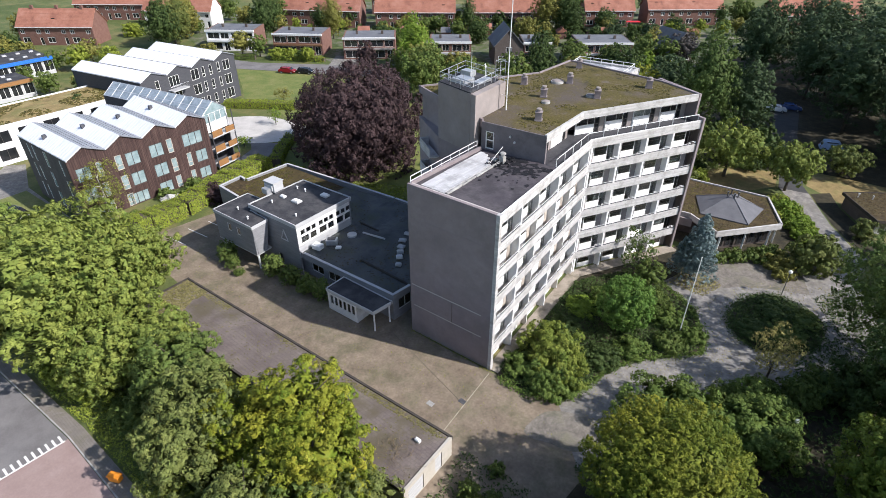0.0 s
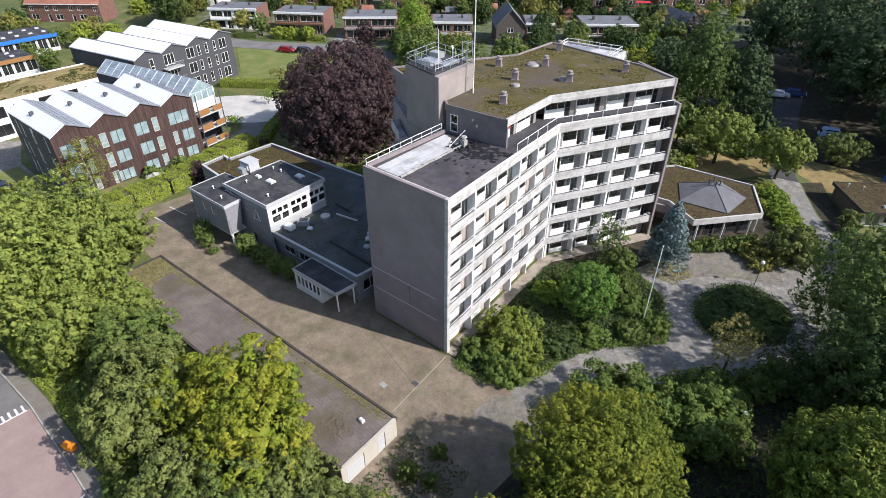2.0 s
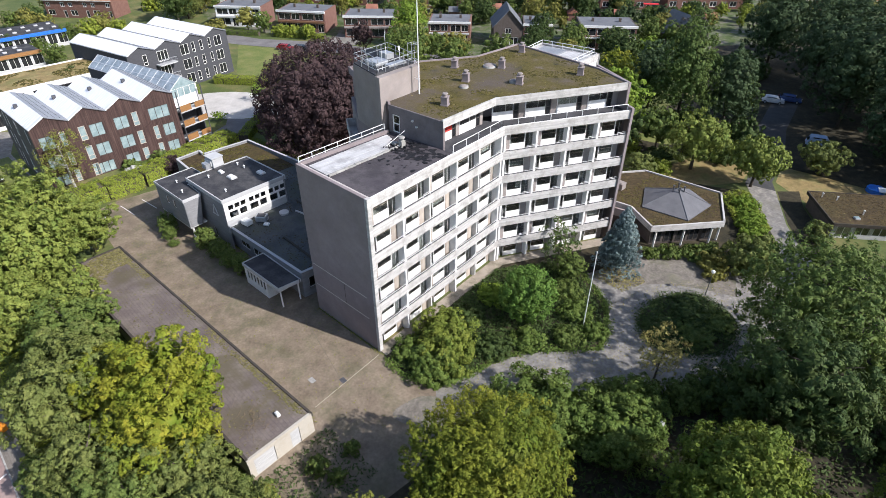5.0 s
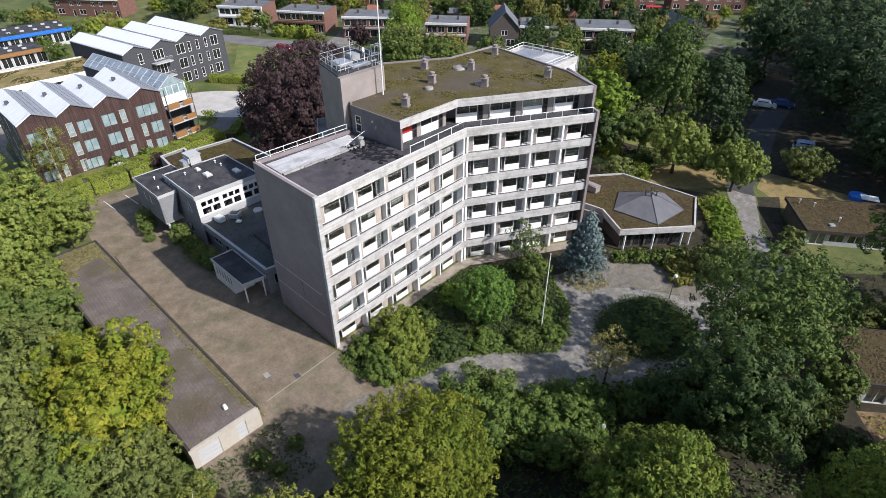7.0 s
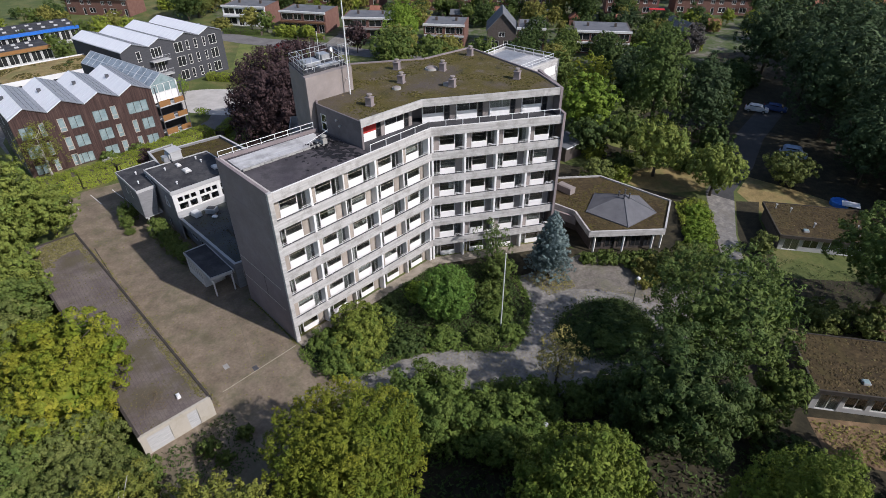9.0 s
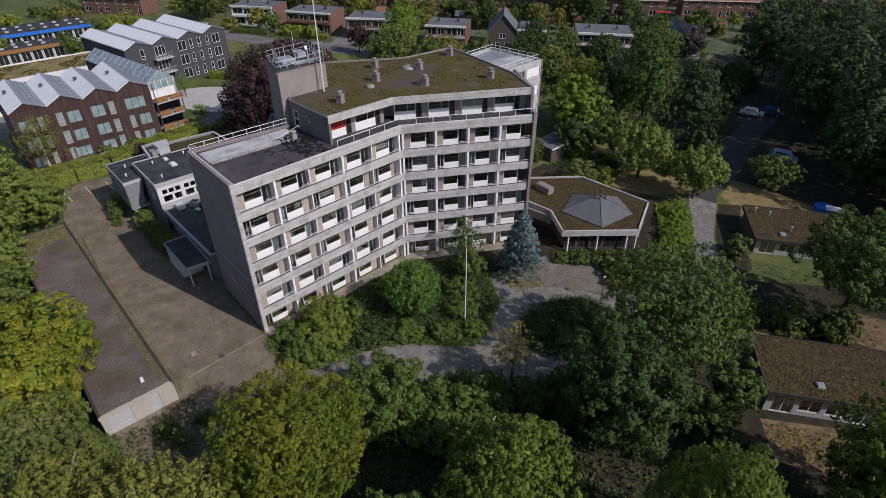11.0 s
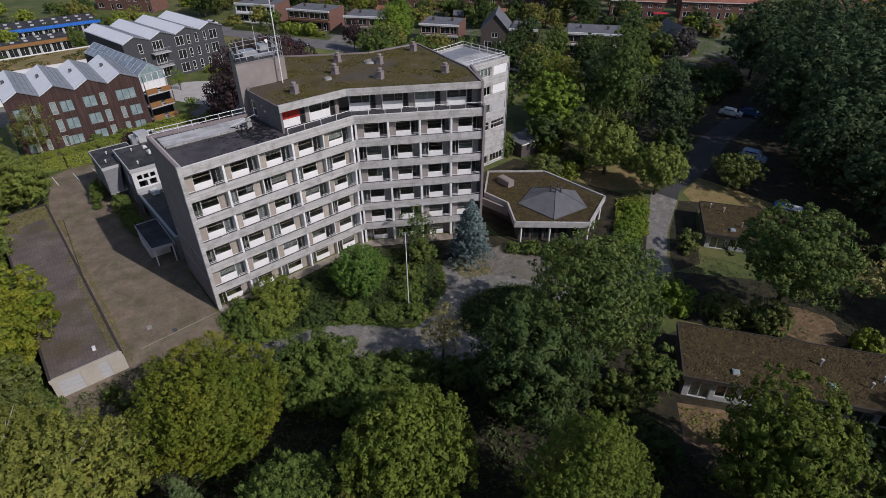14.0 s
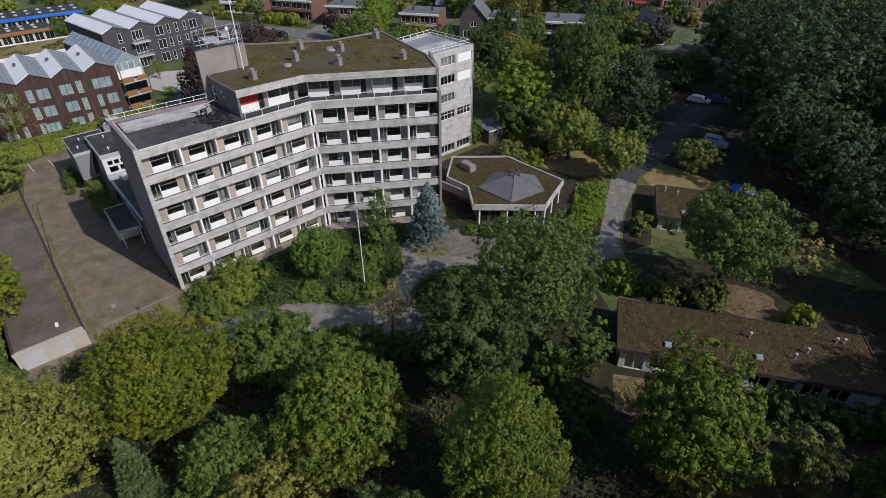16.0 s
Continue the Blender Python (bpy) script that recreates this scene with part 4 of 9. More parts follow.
for f, L, n in ((fP1, L1, 2), (fP2, L2, 4)):
    w = (L - 0.5) / n
    wide, SET, sill = (0.68, 1.5, 17.85) if n == 2 else (0.62, 1.5, 17.9)
    for i in range(n):
        x = 0.3 + i * w
        mm = FINV @ f
        bm = boxes((x, x + w * wide, SET, SET + 0.1, 16.95, sill), (x - 0.08, x - 0.002, SET - 0.06, SET + 0.1, 16.95, 19.3))
        part("parapet_panel", bm.copy(), "whitepanel", flat).matrix_basis = mm
        bm.free()
        if f is fP1 and i == 0:
            part("roller_blind", boxes((x + 0.1, x + w * wide, SET - 0.03, SET, sill + 0.03, 19.25)), "redblind", flat, "lowered red blind").matrix_basis = mm
        wm = f @ Matrix.Translation((x, SET, sill))
        window(flat, wm, w * wide, 19.28 - sill, (0.62,), (), f=0.05, pane="glass", curtain="curtain" if i == 2 else None)
        window(flat, f @ Matrix.Translation((x + w * (wide + 0.02), SET, 16.97)), w * 0.15, 2.33, (), (0.4,), frame="darkframe", pane="darkglass")
        part("closed_panel", boxes((x + w * (wide + 0.18), x + w - 0.06, SET, SET + 0.1, 16.95, 19.3)), "greypanel", flat).matrix_basis = mm
core2 = [off(fP1, 0.3, 3.0), meet(fP1, 3.0, fP2, 3.0), off(fP2, L2 - 0.1, 3.0), (-22.5, 69.2), (-35.4, 70.6), (-35.5, 62.9), (-40.2, 54.0), (-43.3, 49.0), (-37.4, 46.6), (-32.2, 45.1), (-31.0, 45.3)]
part("wall", prism(bmesh.new(), core2, 16.4, 19.3), "endwall", flat, world=True)
bm = bmesh.new()
fS = face_frame((-31.0, 44.3), PC)
pierced(bm, fS, dist((-31.0, 44.3), PC), 16.6, 19.98, 0.25, [(0.5, 1.5, 17.2, 19.1)])
part("wall", bm, "slatewall", flat, "purple-grey south wall of the top floor", world=True)
window(flat, fS @ Matrix.Translation((0.5, 0.05, 17.2)), 1.0, 1.9, (), (0.5,), pane="glass", f=0.12)
for x in (3.4, 3.9):
    bm = bmesh.new()
    rod(bm, fS @ Vector((x, -0.18, 18.6 + 0.5 * (x < 3.6))), fS @ Vector((x, 0.0, 18.6 + 0.5 * (x < 3.6))), 0.12, sides=8)
    part("wall_vent", bm, "steel", flat, world=True)
ra, rb, rc = off(fAC, 12.0, 0.55), meet(fAC, 0.55, fCD, 0.55), off(fCD, LCD - 0.4, 0.55)
railing(flat, [ra, rb, rc], 16.95, 1.0, rails=(1.0,), step=1.9, r=0.035, mat="whitesteel")
for i in range(1, 5):
    bm = bmesh.new()
    for z in (17.4, 17.9):
        rod(bm, fP2 @ Vector((i * 3.9 + 0.25, 0.65, z)), fP2 @ Vector((i * 3.9 + 0.25, 1.44, z)), 0.035, sides=6)
    rod(bm, fP2 @ Vector((i * 3.9 + 0.25, 1.4, 16.95)), fP2 @ Vector((i * 3.9 + 0.25, 1.4, 18.0)), 0.05, sides=6)
    part("terrace_divider", bm, "whitesteel", flat, world=True)

# lift and stair core that rises above the roof
core = [(-32.2, 43.9), (-37.4, 45.0), (-38.2, 50.6), (-32.8, 49.7)]
part("lift_tower", prism(bmesh.new(), core, 16.4, 22.6), "corewall", flat, "beige concrete lift tower above the roof", world=True)
part("lift_tower_cap", prism(bmesh.new(), [(x + (-35 - x) * 0.03, y + (47.3 - y) * 0.03) for x, y in core], 22.6, 22.72), "bitumen", flat, world=True)
part("core_wall", prism(bmesh.new(), [(-31.45, 43.72), (-32.15, 43.86), (-32.75, 49.7), (-31.9, 49.62)], 16.4, 22.66), "corewall", flat, world=True)
ring = [(-32.35, 44.1), (-37.2, 45.1), (-37.9, 50.3), (-32.9, 49.5), (-32.35, 44.1)]
railing(flat, ring, 22.7, 1.0, rails=(1.0, 0.5), step=1.5, r=0.03)
railing(flat, [(-32.9, 44.8), (-36.6, 45.7)], 22.7, 1.3, rails=(1.0, 0.6, 0.3), step=1.2, r=0.03)
bm = boxes((-36.2, -34.4, 45.7, 47.4, 22.7, 23.1), (-34.0, -33.2, 46.5, 48.9, 22.7, 22.95), (-36.9, -35.6, 48.2, 49.2, 22.7, 23.3))
part("roof_plant", bm, "steel", flat, world=True)
bm = bmesh.new()
rod(bm, (-33.9, 48.6, 22.7), (-33.9, 48.6, 24.4), 0.04)
bmesh.ops.create_cone(bm, cap_ends=True, segments=14, radius1=0.24, radius2=0.06, depth=0.1, matrix=pose(-33.8, 48.5, 24.2, 70, 0, 120))
part("dish_antenna", bm, "whitesteel", flat, world=True)
for x, y, h, r in ((-31.0, 48.6, 34.0, 0.07), (-35.0, 47.6, 26.0, 0.035), (-33.2, 45.6, 25.2, 0.03)):
    bm = bmesh.new()
    rod(bm, (x, y, 19.9 if x > -32 else 22.7), (x, y, h), r, r * 0.6, sides=6)
    if x > -32:
        for z in (21.5, 23.2, 25.0):
            rod(bm, (x, y, z), (x - 0.9, y + 0.2, z), 0.03, sides=5)
    part("antenna_mast", bm, "whitesteel", flat, world=True)
bm = bmesh.new()
for px, py in ((-32.0, 48.6), (-32.0, 49.5), (-32.6, 48.6), (-32.6, 49.5)):
    rod(bm, (px, py, 22.6), (px, py, 25.0), 0.03, sides=5)
for z in (23.2, 24.0, 24.9):
    for a, b in (((-32.0, 48.6), (-32.0, 49.5)), ((-32.6, 48.6), (-32.6, 49.5)), ((-32.0, 48.6), (-32.6, 48.6)), ((-32.0, 49.5), (-32.6, 49.5))):
        rod(bm, (*a, z), (*b, z), 0.025, sides=5)
part("roof_ladder", bm, "steel", flat, world=True)
fW = face_frame((-43.7, 48.8), (-37.4, 45.0))
for zz in (2.4, 5.3, 8.2, 11.1, 14.0):
    bm = bmesh.new()
    box(bm, 3.6, 7.4, -1.1, -0.004, zz, zz + 0.2, fW)
    box(bm, 3.6, 7.4, -1.1, -1.0, zz + 0.2, zz + 1.1, fW)
    box(bm, 3.6, 3.7, -1.0, -0.004, zz + 0.2, zz + 1.1, fW)
    part("stair_balcony", bm, "band", flat, world=True)

# roof vents and domes
for x, y in ((-26.73, 48.22), (-30.28, 55.06), (-34.6, 57.7), (-30.6, 61.6), (-25.42, 58.52), (-33.0, 68.4), (-22.5, 66.0)):
    v = thing("roof_vent", "square concrete roof vent with a round cowl", "roof vent", (x, y, 20.0), 25, group="roof vents")
    part("vent_shaft", boxes((-0.33, 0.33, -0.33, 0.33, 0, 0.85), (-0.40, 0.40, -0.40, 0.40, 0.0, 0.12), (-0.38, 0.38, -0.38, 0.38, 0.85, 0.93)), "endwall", v)
    bm = bmesh.new()
    rod(bm, (0, 0, 0.93), (0, 0, 1.16), 0.2, sides=12)
    rod(bm, (0, 0, 1.16), (0, 0, 1.26), 0.31, 0.26, sides=12)
    part("cowl", bm, "corewall", v)
for x, y, r in ((-29.0, 53.4, 0.5), (-31.9, 60.9, 0.8), (-26.2, 58.6, 0.6)):
    v = thing("roof_dome", "low round pale roof light", "roof light", (x, y, 20.0), group="roof lights")
    bm = bmesh.new()
    rod(bm, (0, 0, 0), (0, 0, 0.22), r, r * 0.94, sides=20)
    part("upstand", bm, "kerb", v)
    bm = bmesh.new()
    bmesh.ops.create_uvsphere(bm, u_segments=16, v_segments=8, radius=r * 0.86, matrix=Matrix.Translation((0, 0, 0.2)) @ Matrix.Diagonal((1, 1, 0.28, 1)))
    part("dome", bm, "corewall", v, smooth=True)

# north wing, seen past the end slab
N0, N1, N2 = (-29.9, 70.95), (-31.2, 84.6), (-40.8, 83.4)
fN = face_frame(N0, N1)
LN = dist(N0, N1)
wing = thing("north_wing", "weathered concrete rear wing with white blinds behind its windows", "building", (-30, 78, 0))
holes = []
for r in range(6):
    zt = 16.6 - PITCH * r
    for xa, xb in ((LN - 6.8, LN - 3.8), (LN - 3.3, LN - 0.35)):
        if r == 4:
            continue
        holes.append((xa, xb, zt - 1.85, zt - 0.5))
bm = bmesh.new()
pierced(bm, fN, LN, 0, 17.0, 0.3, holes)
part("wall", bm, "band", wing, world=True)
for i, h in enumerate(holes):
    r = (0, 1, 2, 3, 5)[i // 2]
    kind = "white" if (i % 2 == 1 and r < 2) else "plain"
    if kind == "white" or (i % 2 == 1 and r == 2):
        bm = bmesh.new()
        box(bm, h[0] + 0.05, h[1] - 0.05, 0.05, 0.10, h[2] - 0.25, h[3] - 0.03, fN)
        part("roller_blind", bm, "whitepanel" if r < 2 else "lightgrey", wing, "closed shutter", world=True)
    else:
        window(wing, fN @ Matrix.Translation((h[0], 0.1, h[2])), h[1] - h[0], h[3] - h[2], (0.25, 0.5, 0.75), (0.6,) if r == 3 else (), pane="glass", curtain="curtain" if r in (0, 2, 4) else None)
part("wall", prism(bmesh.new(), [off(fN, 0.5, 3.2), off(fN, LN - 0.1, 3.2), (N2[0] + 0.2, N2[1]), (-38.8, 71.3), (-33.4, 71.2)], 0, 16.5), "endwall", wing, world=True)
for a, b in ((N1, N2), (N2, (-38.9, 71.2))):
    bm = bmesh.new()
    box(bm, 0, dist(a, b), 0.0, 0.3, 0, 17.0, face_frame(a, b))
    part("wall", bm, "band", wing, world=True)
for r in range(6):
    part("floor_slab", prism(bmesh.new(), [off(fN, 0.3, 0.31), off(fN, LN - 0.35, 0.31), off(fN, LN - 0.35, 3.15), off(fN, 0.3, 3.15)], 16.6 - PITCH * r - 2.9, 16.6 - PITCH * r - 2.7), "roomfloor", wing, world=True)
part("roof", prism(bmesh.new(), [off(fN, 0.3, 0.31), off(fN, LN - 0.35, 0.31), (N2[0] + 0.5, N2[1] - 0.4), (-38.6, 71.3), (-30.3, 71.1)], 16.51, 16.75), "alu", wing, world=True)
part("roof_hatch", prism(bmesh.new(), [(-37.8, 73.0), (-39.4, 82.3), (-35.6, 82.6), (-34.6, 73.2)], 16.75, 16.95), "roofgrey", wing, world=True)
railing(wing, [off(fN, 3, 0.6), off(fN, LN - 0.4, 0.6), (N2[0] + 0.6, N2[1] - 0.6), (-38.4, 72.5)], 16.75, 0.85, rails=(1.0, 0.5), r=0.04, mat="whitesteel")
bm = bmesh.new()
rod(bm, off(fN, LN, -0.1) + (0.0,), off(fN, LN, -0.1) + (17.0,), 0.06)
part("downpipe", bm, "steel", wing, world=True)

# ---- low hall complex beside the tower ----
hall = thing("service_hall", "low dark-roofed service hall with a raised clerestory block", "building", (-50, 38, 0))
low = [(-70.9, 35.0), (-71.4, 39.0), (-69.8, 38.9), (-69.7, 46.3), (-48.5, 48.9), (-33.0, 50.2), (-33.1, 35.2), (-33.3, 32.6), (-47.4, 31.6), (-56.0, 31.9), (-65.9, 34.8)]
inner = lambda poly, c, k: [(x + (c[0] - x) * k, y + (c[1] - y) * k) for x, y in poly]
part("roof", prism(bmesh.new(), inner([(-56.3, 31.9), (-57, 46.9), (-48.5, 48.6), (-33.2, 50.0), (-33.2, 35.2), (-33.4, 32.7), (-47.4, 31.7)], (-45, 40), 0.008), 2.8, 3.15), "gravelroof", hall, "dark gravel roof with moss and rubble", world=True)
part("roof", prism(bmesh.new(), inner([(-70.8, 35.1), (-71.2, 39.0), (-69.7, 38.9), (-69.6, 46.2), (-57.1, 46.9), (-56.4, 32.2), (-65.9, 34.9)], (-64, 40), 0.01), 2.8, 3.05), "mossbrown", hall, "moss-covered flat roof", world=True)
for a, b in zip(low, low[1:] + low[:1]):
    bm = bmesh.new()
    box(bm, 0.0, dist(a, b) - 0.26, -0.26, 0.0, 2.55, 3.38, face_frame(a, b))
    part("roof_edge", bm, "greywall", hall, world=True)
    bm = bmesh.new()
    box(bm, 0.0, dist(a, b) - 0.26, -0.30, 0.02, 3.384, 3.44, face_frame(a, b))
    part("roof_trim", bm, "lightgrey", hall, world=True)
# front wall with a row of windows
fH = face_frame((-56.0, 31.9), (-33.3, 32.6))
LH = dist((-56.0, 31.9), (-33.3, 32.6))
hh = [(9.4 + 2.9 * i, 11.5 + 2.9 * i, 0.95, 2.35) for i in range(2)] + [(1.0, 2.8, 0.3, 2.3), (4.4, 5.6, 0.1, 2.3)]
bm = bmesh.new()
pierced(bm, fH, LH, 0, 2.55, 0.25, hh)
part("wall", bm, "greywall", hall, world=True)
for h in hh:
    window(hall, fH @ Matrix.Translation((h[0], 0.06, h[2])), h[1] - h[0], h[3] - h[2], (0.5,), (), pane="glass")
fE = face_frame((-33.3, 32.6), (-33.0, 50.2))
eh = [(0.8 + 2.6 * i, 2.8 + 2.6 * i, 1.0, 2.4) for i in range(5)]
bm = bmesh.new()
pierced(bm, fE, 17.6, 0, 2.55, 0.25, eh)
part("wall", bm, "greywall", hall, world=True)
for h in eh:
    window(hall, fE @ Matrix.Translation((h[0], 0.06, h[2])), 2.0, 1.4, (0.5,), (), pane="glass")
bm = bmesh.new()
for a, b in ((low[5], low[4]), (low[4], low[3]), (low[3], low[2]), (low[1], low[0]), (low[0], low[10]), (low[10], low[9])):
    box(bm, 0.0, dist(a, b), 0.0, 0.25, 0, 2.55, face_frame(a, b))
part("wall", bm, "greywall", hall, world=True)
# clerestory block
cl = [(-56.3, 31.1), (-47.75, 31.55), (-48.2, 40.3), (-56.6, 39.6)]
fcl = [face_frame(cl[i], cl[(i + 1) % 4]) for i in range(4)]
holes0 = [(1.0, 1.9, 3.7, 6.4), (4.3, 5.1, 0.3, 1.7)]
holes1 = []
for g in range(3):
    for c in range(3):
        holes1.append((0.55 + g * 2.85 + c * 0.85, 1.27 + g * 2.85 + c * 0.85, 5.35, 6.05))
    holes1.append((0.55 + g * 2.85, 1.75 + g * 2.85, 4.25, 5.15))
    holes1.append((1.95 + g * 2.85, 2.97 + g * 2.85, 4.25, 5.15))
for k, (fr, ln, hs, mt) in enumerate(((fcl[0], dist(cl[0], cl[1]), holes0, "greywall"), (fcl[1], dist(cl[1], cl[2]), holes1, "frame"), (fcl[2], dist(cl[2], cl[3]), [], "greywall"), (fcl[3], dist(cl[3], cl[0]), [], "greywall"))):
    bm = bmesh.new()
    if k == 1:
        pierced(bm, fr, ln, 4.1, 6.75, 0.2, hs)
        part("window_wall", bm, mt, hall, "white-framed clerestory glazing", world=True)
        bm = bmesh.new()
        box(bm, 0, ln, 0, 0.2, 3.1, 4.096, fr)
        part("wall", bm, "lightgrey", hall, world=True)
    else:
        pierced(bm, fr, ln, 0.0 if k == 0 else 3.1, 6.75, 0.2, [h for h in hs])
        part("wall", bm, mt, hall, world=True)
    for h in hs:
        window(hall, fr @ Matrix.Translation((h[0], 0.05, h[2])), h[1] - h[0], h[3] - h[2], (), (0.33, 0.66) if h[3] - h[2] > 2 else (), pane="glass", f=0.05)
part("roof", prism(bmesh.new(), cl, 6.75, 7.0), "bitumen", hall, "black felt roof of the clerestory", world=True)
for k in range(4):
    bm = bmesh.new()
    box(bm, -0.12, dist(cl[k], cl[(k + 1) % 4]) - 0.12, -0.12, 0.0, 6.6, 7.12, fcl[k])
    part("roof_trim", bm, "lightgrey", hall, world=True)
part("clerestory_core", prism(bmesh.new(), inner(cl, (-52, 35.7), 0.35), 3.1, 6.7), "dark_brick", hall, world=True)
# sign: a pale triangle outline on the wall
bm = bmesh.new()
tri = [(5.5, 4.2), (6.7, 4.2), (6.1, 5.6)]
for a, b in zip(tri, tri[1:] + tri[:1]):
    rod(bm, fcl[0] @ Vector((a[0], -0.03, a[1])), fcl[0] @ Vector((b[0], -0.03, b[1])), 0.07, sides=4)
part("wall_emblem", bm, "lightgrey", hall, world=True)
# overhanging block on posts; the walls' grey includes the shade on them
ov = [(-60.0, 28.25), (-52.55, 28.7), (-52.8, 31.0), (-56.2, 31.0), (-56.4, 33.8), (-60.4, 33.4)]
fo = face_frame(ov[0], ov[1])
bm = bmesh.new()
pierced(bm, fo, dist(ov[0], ov[1]), 2.3, 6.0, 0.2, [(2.4, 3.1, 4.1, 5.2), (4.2, 4.9, 4.1, 5.2)])
part("wall", bm, "greywall", hall, "grey boarded overhanging block", world=True)
for x in (2.4, 4.2):
    window(hall, fo @ Matrix.Translation((x, 0.04, 4.1)), 0.7, 1.1, (), (), pane="glass")
bm = bmesh.new()
quad = [(-52.5, 28.65, 6.05), (-52.75, 31.05, 6.05), (-52.7, 30.4, 2.3), (-52.5, 28.95, 2.3)]
vs = [bm.verts.new(p) for p in quad] + [bm.verts.new((p[0] - 0.25, p[1], p[2])) for p in quad]
for f in ((0, 3, 2, 1), (4, 5, 6, 7), (0, 1, 5, 4), (1, 2, 6, 5), (2, 3, 7, 6), (3, 0, 4, 7)):
    bm.faces.new([vs[i] for i in f])
part("wall", bm, "greywall", hall, "tapering grey end panel", world=True)
bm = bmesh.new()
for a, b in ((ov[4], ov[5]), (ov[5], ov[0])):
    box(bm, 0, dist(a, b), 0, 0.2, 2.3, 6.0, face_frame(a, b))
part("wall", bm, "greywall", hall, world=True)
part("floor_slab", prism(bmesh.new(), ov, 2.15, 2.296), "lightgrey", hall, world=True)
part("roof", prism(bmesh.new(), ov, 6.0, 6.22), "bitumen", hall, "black felt roof of the overhanging block", world=True)
bm = bmesh.new()
for a, b in zip(ov, ov[1:] + ov[:1]):
    box(bm, -0.08, dist(a, b) - 0.08, -0.08, 0.0, 5.9, 6.3, face_frame(a, b))
part("roof_trim", bm, "lightgrey", hall, world=True)
for x, y in ((-53.0, 29.1), (-59.6, 28.7)):
    bm = bmesh.new()
    rod(bm, (x, y, 0), (x, y, 2.16), 0.13, sides=10)
    part("post", bm, "whitesteel", hall, world=True)
# entrance canopy
can = [(-40.4, 29.4), (-33.5, 29.8), (-33.3, 32.3), (-40.5, 32.0)]
part("canopy_roof", prism(bmesh.new(), can, 2.45, 2.75), "bitumen", hall, "black felt entrance canopy", world=True)
for k in range(4):
    bm = bmesh.new()
    a, b = can[k], can[(k + 1) % 4]
    box(bm, -0.1, dist(a, b) - 0.1, -0.1, 0.0, 2.42, 2.84, face_frame(a, b))
    part("roof_trim", bm, "lightgrey", hall, world=True)
fk = face_frame(can[0], can[1])
bm = bmesh.new()
pierced(bm, fk, 4.4, 0, 2.45, 0.15, [(0.35 + i * 0.65, 0.85 + i * 0.65, 0.85, 2.1) for i in range(6)])
box(bm, 4.25, 4.4, 0.15, 2.4, 0, 2.45, fk)
box(bm, 0, 0.15, 0.15, 2.4, 0, 2.45, fk)
part("wall", bm, "fin", hall, world=True)
for i in range(6):
    window(hall, fk @ Matrix.Translation((0.35 + i * 0.65, 0.04, 0.85)), 0.5, 1.25, (), (), pane="glass", f=0.04)
for x, y in ((-33.65, 30.0), (-33.5, 32.1)):
    bm = bmesh.new()
    rod(bm, (x, y, 0), (x, y, 2.45), 0.09, sides=8)
    part("post", bm, "whitesteel", hall, world=True)
# roof equipment
v = thing("air_handler", "grey boxy ventilation unit on the roof", "ventilation unit", (-57.0, 35.4, 7.0), 5)
part("casing", boxes((-0.9, 0.9, -0.75, 0.75, 0.25, 1.45), (-1.0, 1.0, -0.85, 0.85, 1.45, 1.55), (-0.7, 0.7, -0.95, -0.75, 0.5, 1.2)), "lightgrey", v)
part("plinth", boxes((-0.9, 0.9, -0.7, 0.7, 0, 0.25)), "darksteel", v)
part("duct", boxes((-0.5, 0.5, -1.6, -0.9, 0.2, 0.9)), "steel", v)
for x, y, w in ((-54.7, 35.0, 0.4), (-52.4, 35.3, 0.6), (-50.9, 38.6, 0.55)):
    s = thing("skylight", "low pale square skylight", "skylight", (x, y, 7.0), 5, group="skylights")
    part("upstand", boxes((-w, w, -w * 0.7, w * 0.7, 0, 0.18)), "lightgrey", s)
    bm = boxes((-w * 0.9, w * 0.9, -w * 0.62, w * 0.62, 0.18, 0.34))
    bmesh.ops.bevel(bm, geom=[e for e in bm.edges if all(q.co.z > 0.3 for q in e.verts)], offset=0.12, segments=1, affect="EDGES")
    part("dome", bm, "fin", s)
for x, y in ((-54.5, 33.2), (-49.5, 33.0), (-55.2, 37.6), (-53.8, 37.8), (-57.6, 30.2), (-54.6, 29.6)):
    z = 7.0 if x > -57 and y > 32 else 6.22
    s = thing("vent_pipe", "short white roof vent pipe", "vent pipe", (x, y, z), group="vent pipes")
    bm = bmesh.new()
    rod(bm, (0, 0, 0), (0, 0, 0.32), 0.08, sides=8)
    rod(bm, (0, 0, 0.32), (0, 0, 0.42), 0.15, 0.09, sides=8)
    part("pipe", bm, "whitesteel", s)
rng = random.Random(21)
